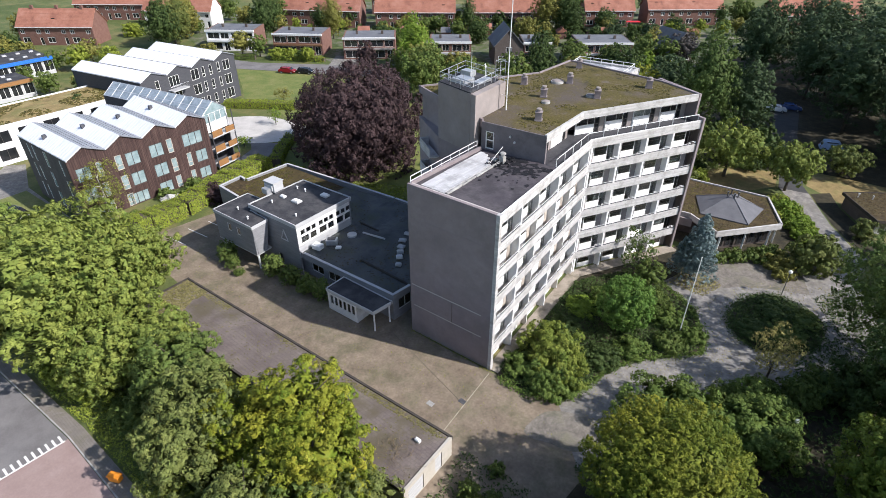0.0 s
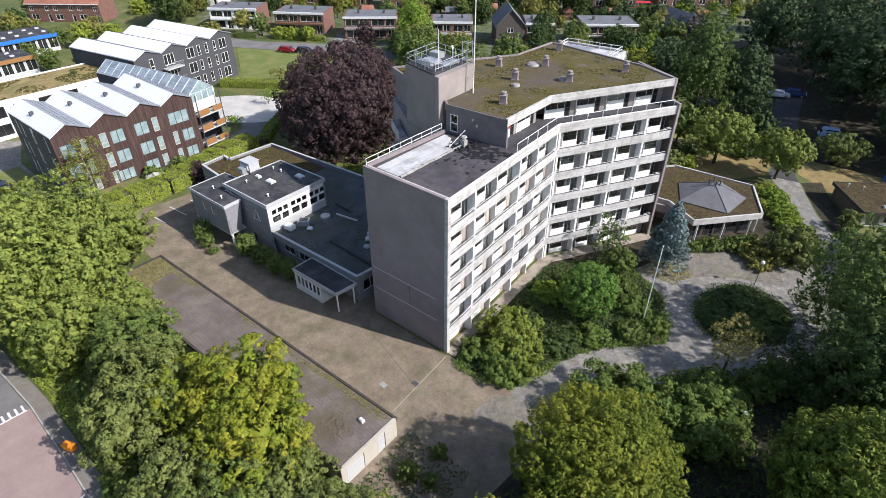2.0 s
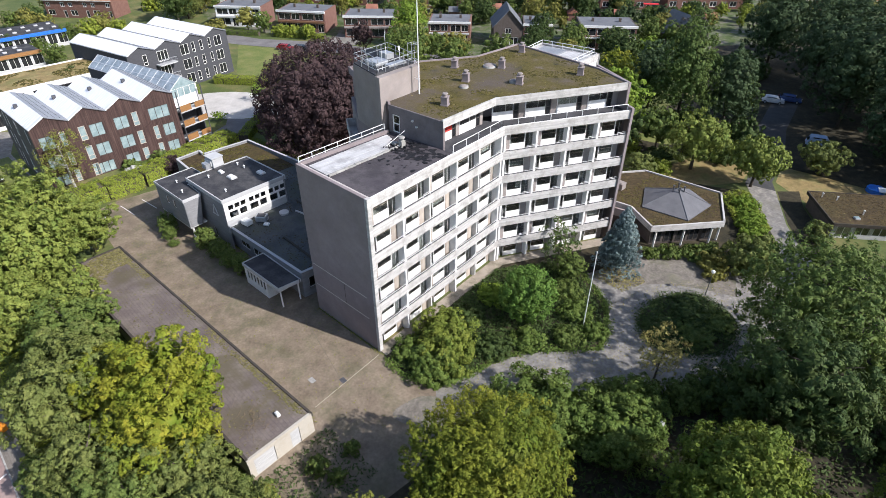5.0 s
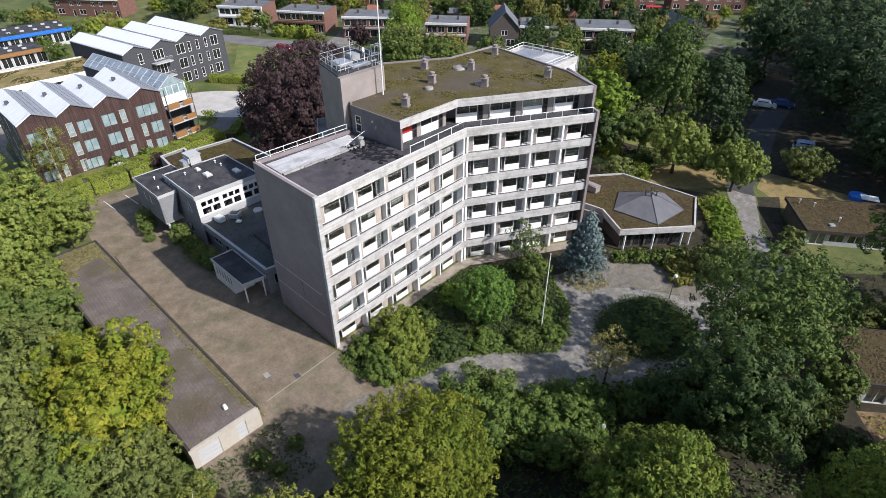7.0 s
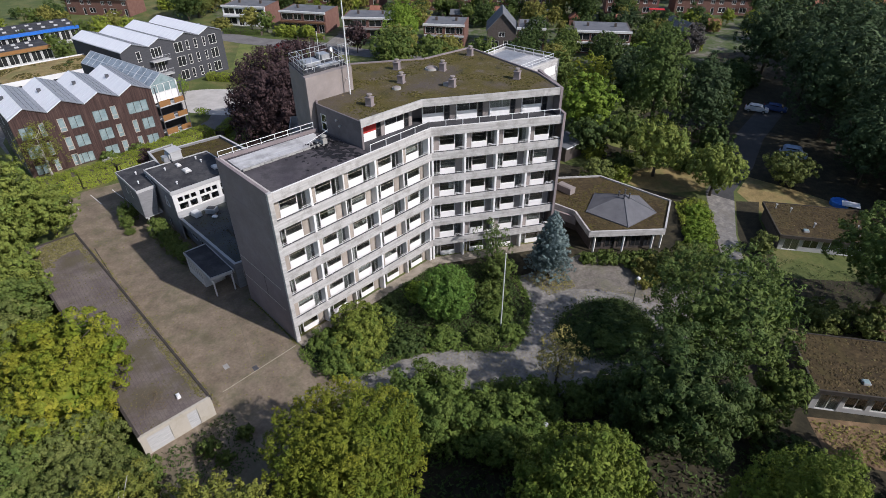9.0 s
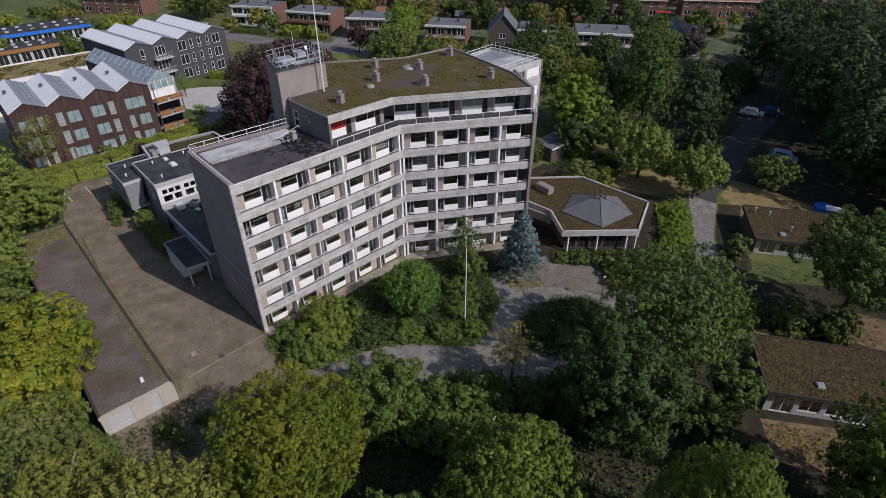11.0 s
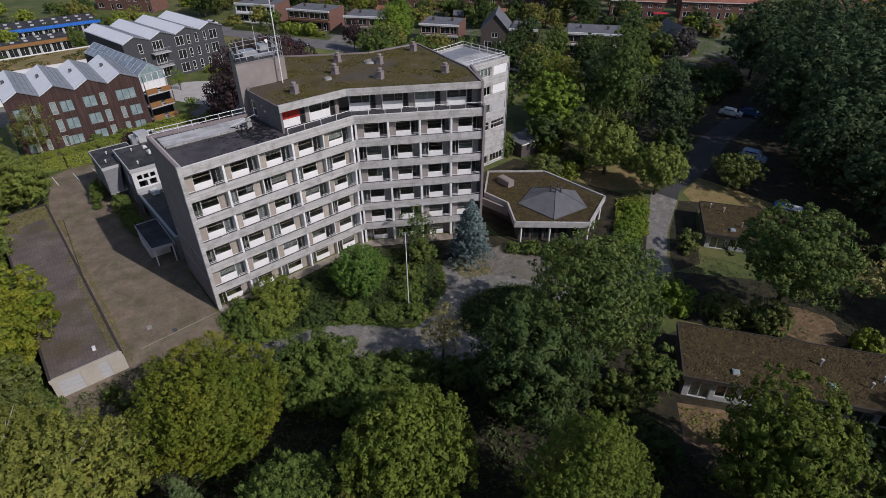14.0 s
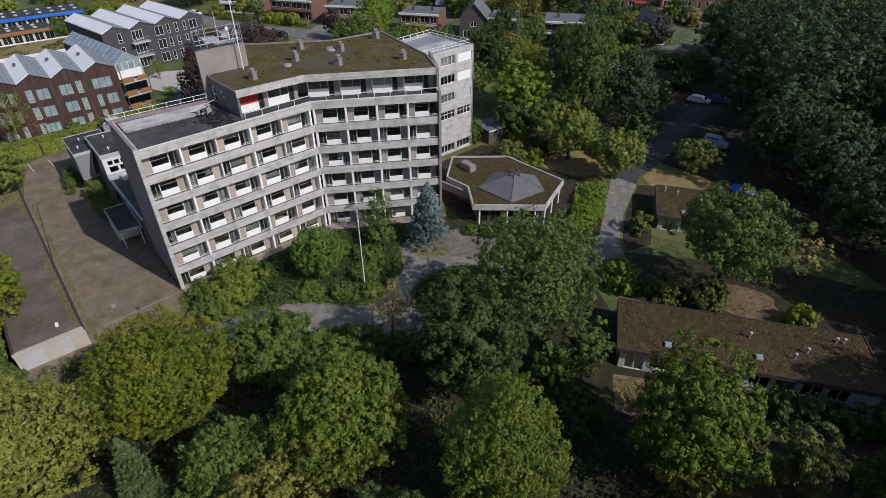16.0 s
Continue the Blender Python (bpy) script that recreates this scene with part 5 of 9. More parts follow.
for x, y, w, h, mt in ((-46.9, 33.6, 0.8, 0.9, "whitesteel"), (-46.4, 35.4, 0.9, 1.0, "steel"), (-45.0, 35.2, 0.45, 0.4, "whitesteel"), (-40.2, 41.4, 0.6, 0.4, "lightgrey"), (-39.3, 40.2, 0.6, 0.45, "lightgrey"), (-38.6, 39.3, 0.55, 0.5, "lightgrey"), (-37.9, 38.4, 0.5, 0.55, "fin"), (-40.8, 43.0, 0.6, 0.35, "lightgrey"), (-36.9, 37.2, 0.45, 0.5, "lightgrey")):
    s = thing("roof_unit", "weathered boxy unit standing on the gravel roof", "roof unit", (x, y, 3.15), rng.uniform(0, 60), group="roof units")
    w, h = w * 0.78, h * 0.8
    bm = boxes((-w, w, -w * 0.75, w * 0.75, 0.08, h))
    bmesh.ops.bevel(bm, geom=list(bm.edges), offset=0.06, segments=1, affect="EDGES")
    part("casing", bm, mt, s)
    part("feet", boxes((-w * 0.8, -w * 0.6, -w * 0.6, w * 0.6, 0, 0.08), (w * 0.6, w * 0.8, -w * 0.6, w * 0.6, 0, 0.08)), "darksteel", s)
    part("lid", boxes((-w * 0.7, w * 0.7, -w * 0.5, w * 0.5, h, h + 0.05)), "darksteel" if mt == "steel" else mt, s)
bm = bmesh.new()
rod(bm, (-46.0, 38.3, 3.15), (-46.0, 38.3, 3.4), 0.6, sides=18)
solid("roof_dome", bm, "lightgrey", "flat round grey roof dome on the hall", "roof light")
bm = bmesh.new()
rod(bm, (-45.4, 39.6, 3.27), (-42.2, 40.3, 3.27), 0.12, sides=8)
solid("loose_pipe", bm, "lightgrey", "pale pipe lying on the gravel roof", "pipe")
for q in ((-47.5, -44.2, 41.1, 41.25, 3.15, 3.35), (-41.0, -33.6, 35.1, 35.28, 3.15, 3.4)):
    part("roof_step", boxes(q), "darkkerb", hall, world=True)


def moss_tufts(parent, poly, z, n, mat, seed, rmin=0.05, rmax=0.17, patchy=0.0):
    """Many low tufts of moss strewn over a roof, as one part."""
    rng = random.Random(seed)
    xs, ys = [p[0] for p in poly], [p[1] for p in poly]
    verts, faces = [], []
    while len(faces) < n * 5:
        x, y = rng.uniform(min(xs), max(xs)), rng.uniform(min(ys), max(ys))
        inside = False
        for (ax, ay), (bx, by) in zip(poly, poly[1:] + poly[:1]):
            if (ay > y) != (by > y) and x < (bx - ax) * (y - ay) / (by - ay) + ax:
                inside = not inside
        if not inside or noise.noise((x * 0.22, y * 0.22, seed)) < patchy * (1 + rng.uniform(-0.6, 0.6)):
            continue
        r, k = rng.uniform(rmin, rmax), len(verts)
        verts += [(x + r * math.cos(a) * rng.uniform(0.7, 1.2), y + r * math.sin(a) * rng.uniform(0.7, 1.2), z + 0.002) for a in (0, 1.26, 2.51, 3.77, 5.03)]
        verts.append((x, y, z + 0.01 + r * 0.4))
        faces += [(k + j, k + (j + 1) % 5, k + 5) for j in range(5)]
    inv = PLACE[parent.name].inverted()
    me = bpy.data.meshes.new("moss_tuft")
    me.from_pydata([inv @ Vector(v) for v in verts], [], faces)
    me.materials.append(M[mat])
    ob = obj("moss_tuft", me, parent, None, "small tufts of moss on the roof")
    ob["kind"] = "stuff"
    return ob


rooftop = inner(roof20, cen, 0.045)
moss_tufts(flat, rooftop, 20.0, 2000, "mossgreen", 4, 0.06, 0.2, 0.04)
moss_tufts(flat, rooftop, 20.0, 600, "mosstuft", 5, 0.04, 0.12, -0.2)
moss_tufts(hall, [(-70.2, 35.8), (-69.2, 45.6), (-57.6, 46.4), (-57.2, 37.4), (-62, 35.6)], 3.05, 900, "mossgreen", 6, 0.06, 0.2, 0.0)
moss_tufts(hall, [(-55.6, 32.6), (-56.4, 46.2), (-48.5, 48), (-33.8, 49.4), (-33.8, 33.4), (-47.4, 32.4)], 3.15, 900, "mossdark", 7, 0.04, 0.12, 0.0)

# ---- garages ----
gar = thing("garage_row", "long low garage block with a lichen-streaked flat roof", "garage", (-36, 19.5, 0))
G = [(-17.1, 17.0), (-17.5, 23.15), (-54.5, 20.8), (-54.2, 15.0)]
part("roof", prism(bmesh.new(), inner(G, (-36, 19), 0.006), 2.05, 2.32), "garageroof", gar, "streaked felt roof", world=True)
bm = bmesh.new()
for a, b in ((G[1], G[2]), (G[2], G[3]), (G[3], G[0])):
    box(bm, 0, dist(a, b), 0.05, 0.28, 0, 2.05, face_frame(a, b))
part("wall", bm, "cream", gar, world=True)
fG = face_frame(G[0], G[1])
dh = [(0.5, 2.4, 0.02, 1.95), (3.9, 4.8, 0.02, 1.95)]
bm = bmesh.new()
pierced(bm, fG, dist(G[0], G[1]), 0, 2.05, 0.2, dh)
part("wall", bm, "cream", gar, "cream rendered gable wall", world=True)
for h in dh:
    bm = bmesh.new()
    box(bm, h[0], h[1], 0.08, 0.14, h[2], h[3], fG)
    for i in range(4):
        box(bm, h[0] + 0.08, h[1] - 0.08, 0.06, 0.08, h[2] + 0.1 + i * 0.46, h[2] + 0.48 + i * 0.46, fG)
    part("door", bm, "lightgrey", gar, "grey garage door", world=True)
for k in range(4):
    a, b = G[k], G[(k + 1) % 4]
    bm = bmesh.new()
    box(bm, -0.06, dist(a, b) - 0.06, -0.06, 0.16, 2.0, 2.42, face_frame(a, b))
    part("roof_edge", bm, "cream" if k == 0 else "darkkerb", gar, world=True)
solid("roof_vent", boxes((-19.6, -19.1, 20.9, 21.2, 2.32, 2.55), (-19.52, -19.18, 20.96, 21.14, 2.55, 2.62)), "whitesteel", "small white vent on the garage roof", "roof vent")
bm = bmesh.new()
rng = random.Random(8)
for i in range(70):
    x, y = rng.gauss(-20.2, 0.9), rng.gauss(19.2, 0.7)
    a = rng.uniform(0, 6.3)
    l = rng.uniform(0.4, 1.2)
    rod(bm, (x, y, 2.36 + rng.uniform(0, 0.25)), (x + l * math.cos(a), y + l * math.sin(a), 2.36 + rng.uniform(0, 0.3)), 0.012, 0.006, sides=4)
solid("twig_pile", bm, "brush", "dry twigs lying on the garage roof", "twigs", kind="stuff")
moss_tufts(gar, [(-54.1, 15.3), (-54.3, 20.5), (-45.5, 20.95), (-49.0, 15.6)], 2.32, 1100, "mosstuft", 14, 0.05, 0.2, 0.0)
moss_tufts(gar, [(-54.2, 19.9), (-54.3, 20.6), (-17.8, 22.95), (-17.8, 22.3)], 2.32, 900, "mosstuft", 15, 0.04, 0.13, -0.1)
moss_tufts(gar, [(-53.5, 15.3), (-54.0, 20.4), (-18, 22.6), (-17.5, 17.3)], 2.32, 700, "mosstuft", 16, 0.03, 0.09, 0.0)
solid("garage_roof_joint", boxes((-53.4, -18.5, 21.9, 22.0, 0, 0.05)), "darkkerb", "dark drainage strip along the garages", "drain", kind="structure")

# ---- pentagonal pavilion ----
pav = thing("pavilion", "low five-sided pavilion with a mossy roof and grey central pyramid", "building", (-12.5, 77, 0))
PV = [(-11.05, 68.5), (-5.15, 76.1), (-8.6, 83.2), (-19.3, 82.0), (-24.3, 75.2), (-19.5, 70.5), (-15.4, 71.1)]
part("roof", prism(bmesh.new(), inner(PV, (-13.5, 76.5), 0.03), 2.55, 3.1), "mossbrown", pav, "brown moss roof", world=True)
for a, b in zip(PV, PV[1:] + PV[:1]):
    bm = bmesh.new()
    box(bm, 0.0, dist(a, b), 0.0, 0.22, 2.5, 3.3, face_frame(a, b))
    part("roof_edge", bm, "band", pav, "pale concrete roof edge", world=True)
wv = inner(PV, (-13.5, 76.5), 0.14)
part("wall", prism(bmesh.new(), wv, 0, 2.52), "dark_brick", pav, "dark glazed brick wall under the eaves", world=True)
for a, b in list(zip(wv, wv[1:]))[:3]:
    fw, ln = face_frame(a, b), dist(a, b)
    n = int(ln / 1.6)
    for i in range(n):
        window(pav, fw @ Matrix.Translation((0.2 + i * ln / n, -0.07, 0.3)), ln / n - 0.4, 2.0, (0.5,), (), frame="darkframe", pane="darkglass")
for s, (a, b) in enumerate(list(zip(PV, PV[1:]))[:2]):
    for i in range(3):
        p = (a[0] + (b[0] - a[0]) * (0.08 + 0.4 * i), a[1] + (b[1] - a[1]) * (0.08 + 0.4 * i))
        q = (p[0] + (-13.5 - p[0]) * 0.04, p[1] + (76.5 - p[1]) * 0.04)
        part("post", boxes((q[0] - 0.1, q[0] + 0.1, q[1] - 0.1, q[1] + 0.1, 0, 2.52)), "fin", pav, world=True)
moss_tufts(pav, inner(PV, (-13.5, 76.5), 0.05), 3.1, 1500, "mossdark", 8, 0.05, 0.18, -0.1)
moss_tufts(pav, inner(PV, (-13.5, 76.5), 0.05), 3.1, 600, "mossgreen", 9, 0.06, 0.2, 0.05)
PY = [(-14.4, 72.2), (-8.6, 73.1), (-8.2, 78.9), (-12.1, 81.0), (-16.65, 77.0)]
bm = bmesh.new()
lo = [bm.verts.new((x, y, 3.1)) for x, y in PY]
up = [bm.verts.new((x, y, 3.25)) for x, y in PY]
ap = bm.verts.new((-12.1, 76.8, 5.0))
for i in range(5):
    j = (i + 1) % 5
    bm.faces.new((lo[i], lo[j], up[j], up[i]))
    bm.faces.new((up[i], up[j], ap))
part("pyramid_roof", bm, "skylead", pav, "dark grey five-sided pyramid", world=True)
bm = bmesh.new()
for x, y in PY:
    rod(bm, (x, y, 3.27), (-12.1, 76.8, 5.02), 0.05, sides=5)
part("ridge_strip", bm, "greyroof", pav, world=True)
for dx, dy in ((0.7, 0.2), (-0.3, 0.7), (-0.5, -0.4), (0.4, -0.5)):
    bm = bmesh.new()
    rod(bm, (-12.1 + dx, 76.8 + dy, 4.6), (-12.1 + dx, 76.8 + dy, 5.35), 0.09, sides=8)
    rod(bm, (-12.1 + dx, 76.8 + dy, 5.35), (-12.1 + dx, 76.8 + dy, 5.45), 0.16, sides=8)
    part("vent_pipe", bm, "darksteel", pav, world=True)
solid("roof_unit", boxes((-21.0, -18.6, 74.2, 75.3, 3.1, 4.0), (-20.8, -18.8, 74.4, 75.1, 4.0, 4.06)), "corewall", "beige boxy unit on the mossy link roof", "roof unit")
bm = bmesh.new()
box(bm, 0, 5.2, 0, 0.3, 1.6, 2.7, face_frame((-19.9, 69.7), (-15.5, 70.6)))
part("roof_edge", bm, "corewall", pav, world=True)

# ---- bungalows ----


def bungalow(bl, fl, length, label, z=2.9, doors=True):
    """A flat-roofed bungalow: back-left and front-left corners, and its length to the right."""
    f = face_frame(fl, (fl[0] + (fl[1] - bl[1]) * -1, fl[1] + (fl[0] - bl[0])))
    w = dist(bl, fl)
    b = thing("bungalow", label, "bungalow", (*fl, 0), group="bungalows")
    part("roof", boxes((0.1, length - 0.1, 0.1, w - 0.1, z - 0.35, z - 0.08)), "mossbrown", b, "brown sedum roof").matrix_basis = PLACE[b.name].inverted() @ f
    parts = [("roof_edge", boxes((0, length, -0.05, 0.1, z - 0.45, z), (0, length, w - 0.1, w, z - 0.45, z), (-0.05, 0.1, 0.1, w - 0.1, z - 0.45, z), (length - 0.1, length, 0.1, w - 0.1, z - 0.45, z)), "darkkerb"),
             ("wall", boxes((0.4, length - 0.3, w - 0.6, w - 0.3, 0, z - 0.45), (0.3, 0.6, 0.6, w - 0.6, 0, z - 0.45), (length - 0.6, length - 0.3, 0.6, w - 0.6, 0, z - 0.45)), "dark_brick")]
    hs = [(0.9 + 2.2 * i, 2.7 + 2.2 * i, 0.55 if i % 3 else 0.05, 2.2) for i in range(int((length - 1.5) / 2.2))]
    bm = bmesh.new()
    pierced(bm, Matrix.Translation((0, 0.45, 0)), length - 0.4, 0, z - 0.45, 0.25, hs, 0.4)
    parts.append(("wall", bm, "lightgrey"))
    for n, q, mt in parts:
        part(n, q, mt, b).matrix_basis = PLACE[b.name].inverted() @ f
    for h in hs:
        window(b, f @ Matrix.Translation((h[0], 0.5, h[2])), 1.8, h[3] - h[2], (0.5,), (), pane="glass", curtain="curtain" if h[2] < 0.1 else None)
    corners = [(f @ Vector(q)).xy[:] for q in ((0.2, 0.2, 0), (length - 0.2, 0.2, 0), (length - 0.2, w - 0.2, 0), (0.2, w - 0.2, 0))]
    moss_tufts(b, corners, z - 0.08, int(length * w * 11), "mossdark", int(length), 0.06, 0.19, -0.3)
    moss_tufts(b, corners, z - 0.08, int(length * w * 0.9), "mosstuft", int(length) + 1, 0.05, 0.14, 0.0)
    rng = random.Random(int(length * 10))
    for i in range(5):
        x, y = rng.uniform(1, length - 1), rng.uniform(1, w - 1)
        p = f @ Vector((x, y, 0))
        s = thing("vent_pipe", "thin pale roof vent pipe", "vent pipe", (p.x, p.y, z - 0.08), group="vent pipes")
        bm = bmesh.new()
        rod(bm, (0, 0, 0), (0, 0, 0.55), 0.07, sides=6)
        rod(bm, (0, 0, 0.55), (0, 0, 0.68), 0.14, sides=8)
        part("pipe", bm, "lightgrey", s)
    for x, y in ((length * 0.2, 1.6), (length * 0.55, 2.0)):
        p = f @ Vector((x, y, 0))
        s = thing("skylight", "small square pale skylight on sedum", "skylight", (p.x, p.y, z - 0.08), 40, group="skylights")
        part("frame", boxes((-0.3, 0.3, -0.3, 0.3, 0, 0.2)), "lightgrey", s)
        part("pane", boxes((-0.25, 0.25, -0.25, 0.25, 0.2, 0.23)), "greenglass", s)
    return b


bungalow((-0.9, 93.9), (4.3, 87.1), 17.0, "low white bungalow with a brown sedum roof among trees", 2.4)
bungalow((12.4, 69.2), (17.1, 63.3), 23.0, "long low bungalow under a brown sedum roof", 2.9)
bungalow((33.5, 86.0), (38.6, 79.5), 16.0, "low bungalow with a sedum roof at the wood's edge", 2.9)
shed = thing("garden_shed", "small shed with a shallow dark pitched roof", "shed", (-31.4, 89.7, 0))
S4 = [(-33.2, 87.0), (-29.3, 86.9), (-29.2, 92.2), (-34.0, 92.6)]
part("wall", prism(bmesh.new(), inner(S4, (-31.4, 89.7), 0.08), 0, 2.3), "dark_brick", shed, world=True)
part("roof", prism(bmesh.new(), S4, 2.3, 2.55), "greyroof", shed, world=True)
part("gutter", boxes((-29.25, -29.1, 86.9, 92.2, 2.35, 2.5)), "whitesteel", shed, world=True)

# ---- timber block, atrium and slate block ----


def gabled_block(name, label, p0, p1, depth, z_eave, rise, n, wall, rows, group="", side_rows=(), pane="greenglass", seed=1):
    """A block whose roof folds into n ridges that run back from the long face p0 - p1."""
    L = dist(p0, p1)
    f = face_frame(p0, p1)
    b = thing(name, label, "apartment block", (*p0, 0), math.degrees(math.atan2(p1[1] - p0[1], p1[0] - p0[0])), group=group)
    holes = [(x, x + w, z, z + h) for x, w, z, h in rows]
    bm = bmesh.new()
    pierced(bm, Matrix.Identity(4), L, 0, z_eave, 0.3, holes)
    step = L / n
    for i in range(n):
        a = i * step
        vs = [bm.verts.new((x, y, z)) for y in (0, 0.3) for x, z in ((a, z_eave), (a + step * 0.45, z_eave + rise), (a + step, z_eave))]
        for q in ((0, 2, 1), (3, 4, 5), (0, 1, 4, 3), (1, 2, 5, 4), (2, 0, 3, 5)):
            bm.faces.new([vs[j] for j in q])
    part("wall", bm, wall, b)
    # boards and joints on the face
    bb = bmesh.new()
    rng = random.Random(seed)
    xs = 0.0
    while xs < L - 0.2 and wall == "timber":
        w = rng.choice((0.10, 0.16))
        cutz = sorted([(h[2], h[3]) for h in holes if h[0] - 0.1 < xs + w / 2 < h[1] + 0.1])
        z = 0.05
        s = (xs % step) / step
        zt = z_eave + rise * (s / 0.45 if s < 0.45 else (1 - s) / 0.55) - 0.05
        for za, zb in cutz + [(zt, zt)]:
            if za - z > 0.15:
                box(bb, xs, xs + w - 0.02, -0.03, -0.001, z, za - 0.02)
            z = zb + 0.02
        xs += w + rng.uniform(0.04, 0.10)
    if wall == "timber":
        part("cladding", bb, wall, b)
    sh = [(x, x + w, z, z + h) for x, w, z, h in side_rows]
    side = bmesh.new()
    fm = Matrix(((0, 1, 0, 0), (-1, 0, 0, depth), (0, 0, 1, 0), (0, 0, 0, 1)))
    pierced(side, fm, depth - 0.31, 0, z_eave, 0.3, sh)
    part("wall", side, "sidepanel" if wall == "timber" else wall, b)
    part("wall", boxes((L - 0.3, L, 0.31, depth, 0, z_eave), (0.31, L - 0.31, depth - 0.3, depth, 0, z_eave)), wall, b)
    part("floor_slab", boxes(*[(0.31, L - 0.31, 0.31, depth - 0.31, z_eave * k / 3 - 0.2, z_eave * k / 3) for k in (1, 2)]), "roomfloor", b)
    part("core_wall", boxes((1.6, L - 1.6, 3.0, depth - 3, 0, z_eave - 0.3)), "room", b)
    for i in range(n):
        a = i * step
        for k, (xa, za, xb, zb, mt) in enumerate(((a, z_eave, a + step * 0.45, z_eave + rise, "zinc"), (a + step * 0.45, z_eave + rise, a + step, z_eave, "roofgrey"))):
            bm = bmesh.new()
            seams = 7 if mt == "zinc" else 4
            vs = [bm.verts.new(p) for p in ((xa, -0.25, za + 0.06), (xb, -0.25, zb + 0.06), (xb, depth + 0.2, zb + 0.06), (xa, depth + 0.2, za + 0.06), (xa, -0.25, za + 0.24), (xb, -0.25, zb + 0.24), (xb, depth + 0.2, zb + 0.24), (xa, depth + 0.2, za + 0.24))]
            for q in ((0, 3, 2, 1), (4, 5, 6, 7), (0, 1, 5, 4), (1, 2, 6, 5), (2, 3, 7, 6), (3, 0, 4, 7)):
                bm.faces.new([vs[j] for j in q])
            ob = part("roof", bm, mt, b, "pale standing-seam roof" if mt == "zinc" else "grey panelled roof slope")
            bm = bmesh.new()
            for j in range(1, seams * 3):
                y = (depth + 0.2) * j / (seams * 3)
                if mt == "zinc":
                    rod(bm, (xa, y, za + 0.25), (xb, y, zb + 0.25), 0.025, sides=4)
            if mt == "roofgrey":
                for j in range(1, 4):
                    s = j / 4
                    rod(bm, (xa + (xb - xa) * s, 0, za + (zb - za) * s + 0.25), (xa + (xb - xa) * s, depth, za + (zb - za) * s + 0.25), 0.03, sides=4)
            part("roof_seam", bm, "zinc" if mt == "zinc" else "darksteel", ob)
        if seed == 1:
            bm = boxes((a + step * 0.2, a + step * 0.2 + 0.5, depth * 0.55, depth * 0.55 + 0.5, z_eave + rise * 0.4, z_eave + rise * 0.4 + 0.9))
            part("roof_vent", bm, "darksteel", b)
    for h in holes:
        w = h[1] - h[0]
        window(b, f @ Matrix.Translation((h[0], 0.03, h[2])), w, h[3] - h[2], (0.34, 0.67) if w > 2.25 else (0.5,) if w > 1.5 else (), () if w > 1.5 else (0.3,), frame="frame" if seed == 2 else "darkframe" if w > 1.5 else "woodframe", pane=pane, f=0.08, depth=0.1)
    for h in sh:
        window(b, f @ fm @ Matrix.Translation((h[0], 0.03, h[2])), h[1] - h[0], h[3] - h[2], (), (0.5,), pane=pane, f=0.08)
    return b


T0, T1 = (-80.9, 20.0), (-81.94, 40.8)
cols = []
for r, z, h in ((0, 0.1, 1.75), (1, 2.85, 2.0), (2, 5.95, 2.0)):
    for x, w in ((1.67, 1.9), (3.8, 0.75), (6.5, 0.95), (7.9, 2.7) if r == 0 else (8.5, 2.0), (12.1, 2.1), (14.25, 0.9)) + (((18.0, 3.3),) if r == 2 else ((16.8, 0.8), (18.9, 1.95))):
        cols.append((x - w / 2, w, z - (0.1 if w < 1 and r else 0), h + (0.2 if w < 1 else 0)))
gabled_block("timber_block", "three-storey block clad in dark brown timber under folded pale roof", T0, T1, 15.0, 9.3, 1.3, 4, "timber", cols, side_rows=[(x, w, 0.6 + 3.05 * r, 2.3) for x, w in ((2.2, 0.6), (4.0, 0.6), (7.6, 1.0), (12.6, 0.6)) for r in range(3)])
S0, S1 = (-108.9, 43.3), (-114.4, 66.65)
cols = []
for x, w in ((3.2, 0.9), (6.4, 2.4), (11.8, 2.0), (14.6, 0.8), (16.6, 0.8), (18.8, 0.7), (20.4, 1.9)):
    for r in range(3):
        cols.append((x, w, 0.5 + 3.0 * r, 2.1))
slate = gabled_block("slate_block", "three-storey dark slate-clad apartment block under a folded pale roof", S0, S1, 19.5, 9.0, 1.2, 4, "anthracite", cols, pane="darkglass", seed=2)
for z in (3.2, 6.2):
    bm = boxes((5.6, 9.6, -1.6, -0.02, z - 0.2, z))
    part("balcony", bm, "lightgrey", slate)
    bm = bmesh.new()
    for i in range(18):
        rod(bm, (5.65 + 3.9 * i / 17, -1.55, z), (5.65 + 3.9 * i / 17, -1.55, z + 1.0), 0.02, sides=4)
    rod(bm, (5.6, -1.55, z + 1.0), (9.6, -1.55, z + 1.0), 0.03, sides=4)
    part("railing", bm, "steel", slate)
atr = thing("glass_atrium", "tall glazed atrium between the apartment blocks", "atrium", (-96, 43.5, 0), 0)
f = face_frame((-83.0, 41.0), (-84.1, 45.75))
LA, DA = dist((-83.0, 41.0), (-84.1, 45.75)), 23.5
bm = bmesh.new()
for i in range(13):
    y = DA * i / 12
    rod(bm, f @ Vector((0, y, 9.4)), f @ Vector((LA / 2, y, 11.1)), 0.07, sides=4)
    rod(bm, f @ Vector((LA / 2, y, 11.1)), f @ Vector((LA, y, 9.4)), 0.07, sides=4)
for x, z in ((0, 9.4), (LA * 0.25, 10.25), (LA / 2, 11.1), (LA * 0.75, 10.25), (LA, 9.4)):
    rod(bm, f @ Vector((x, 0, z)), f @ Vector((x, DA, z)), 0.07, sides=4)
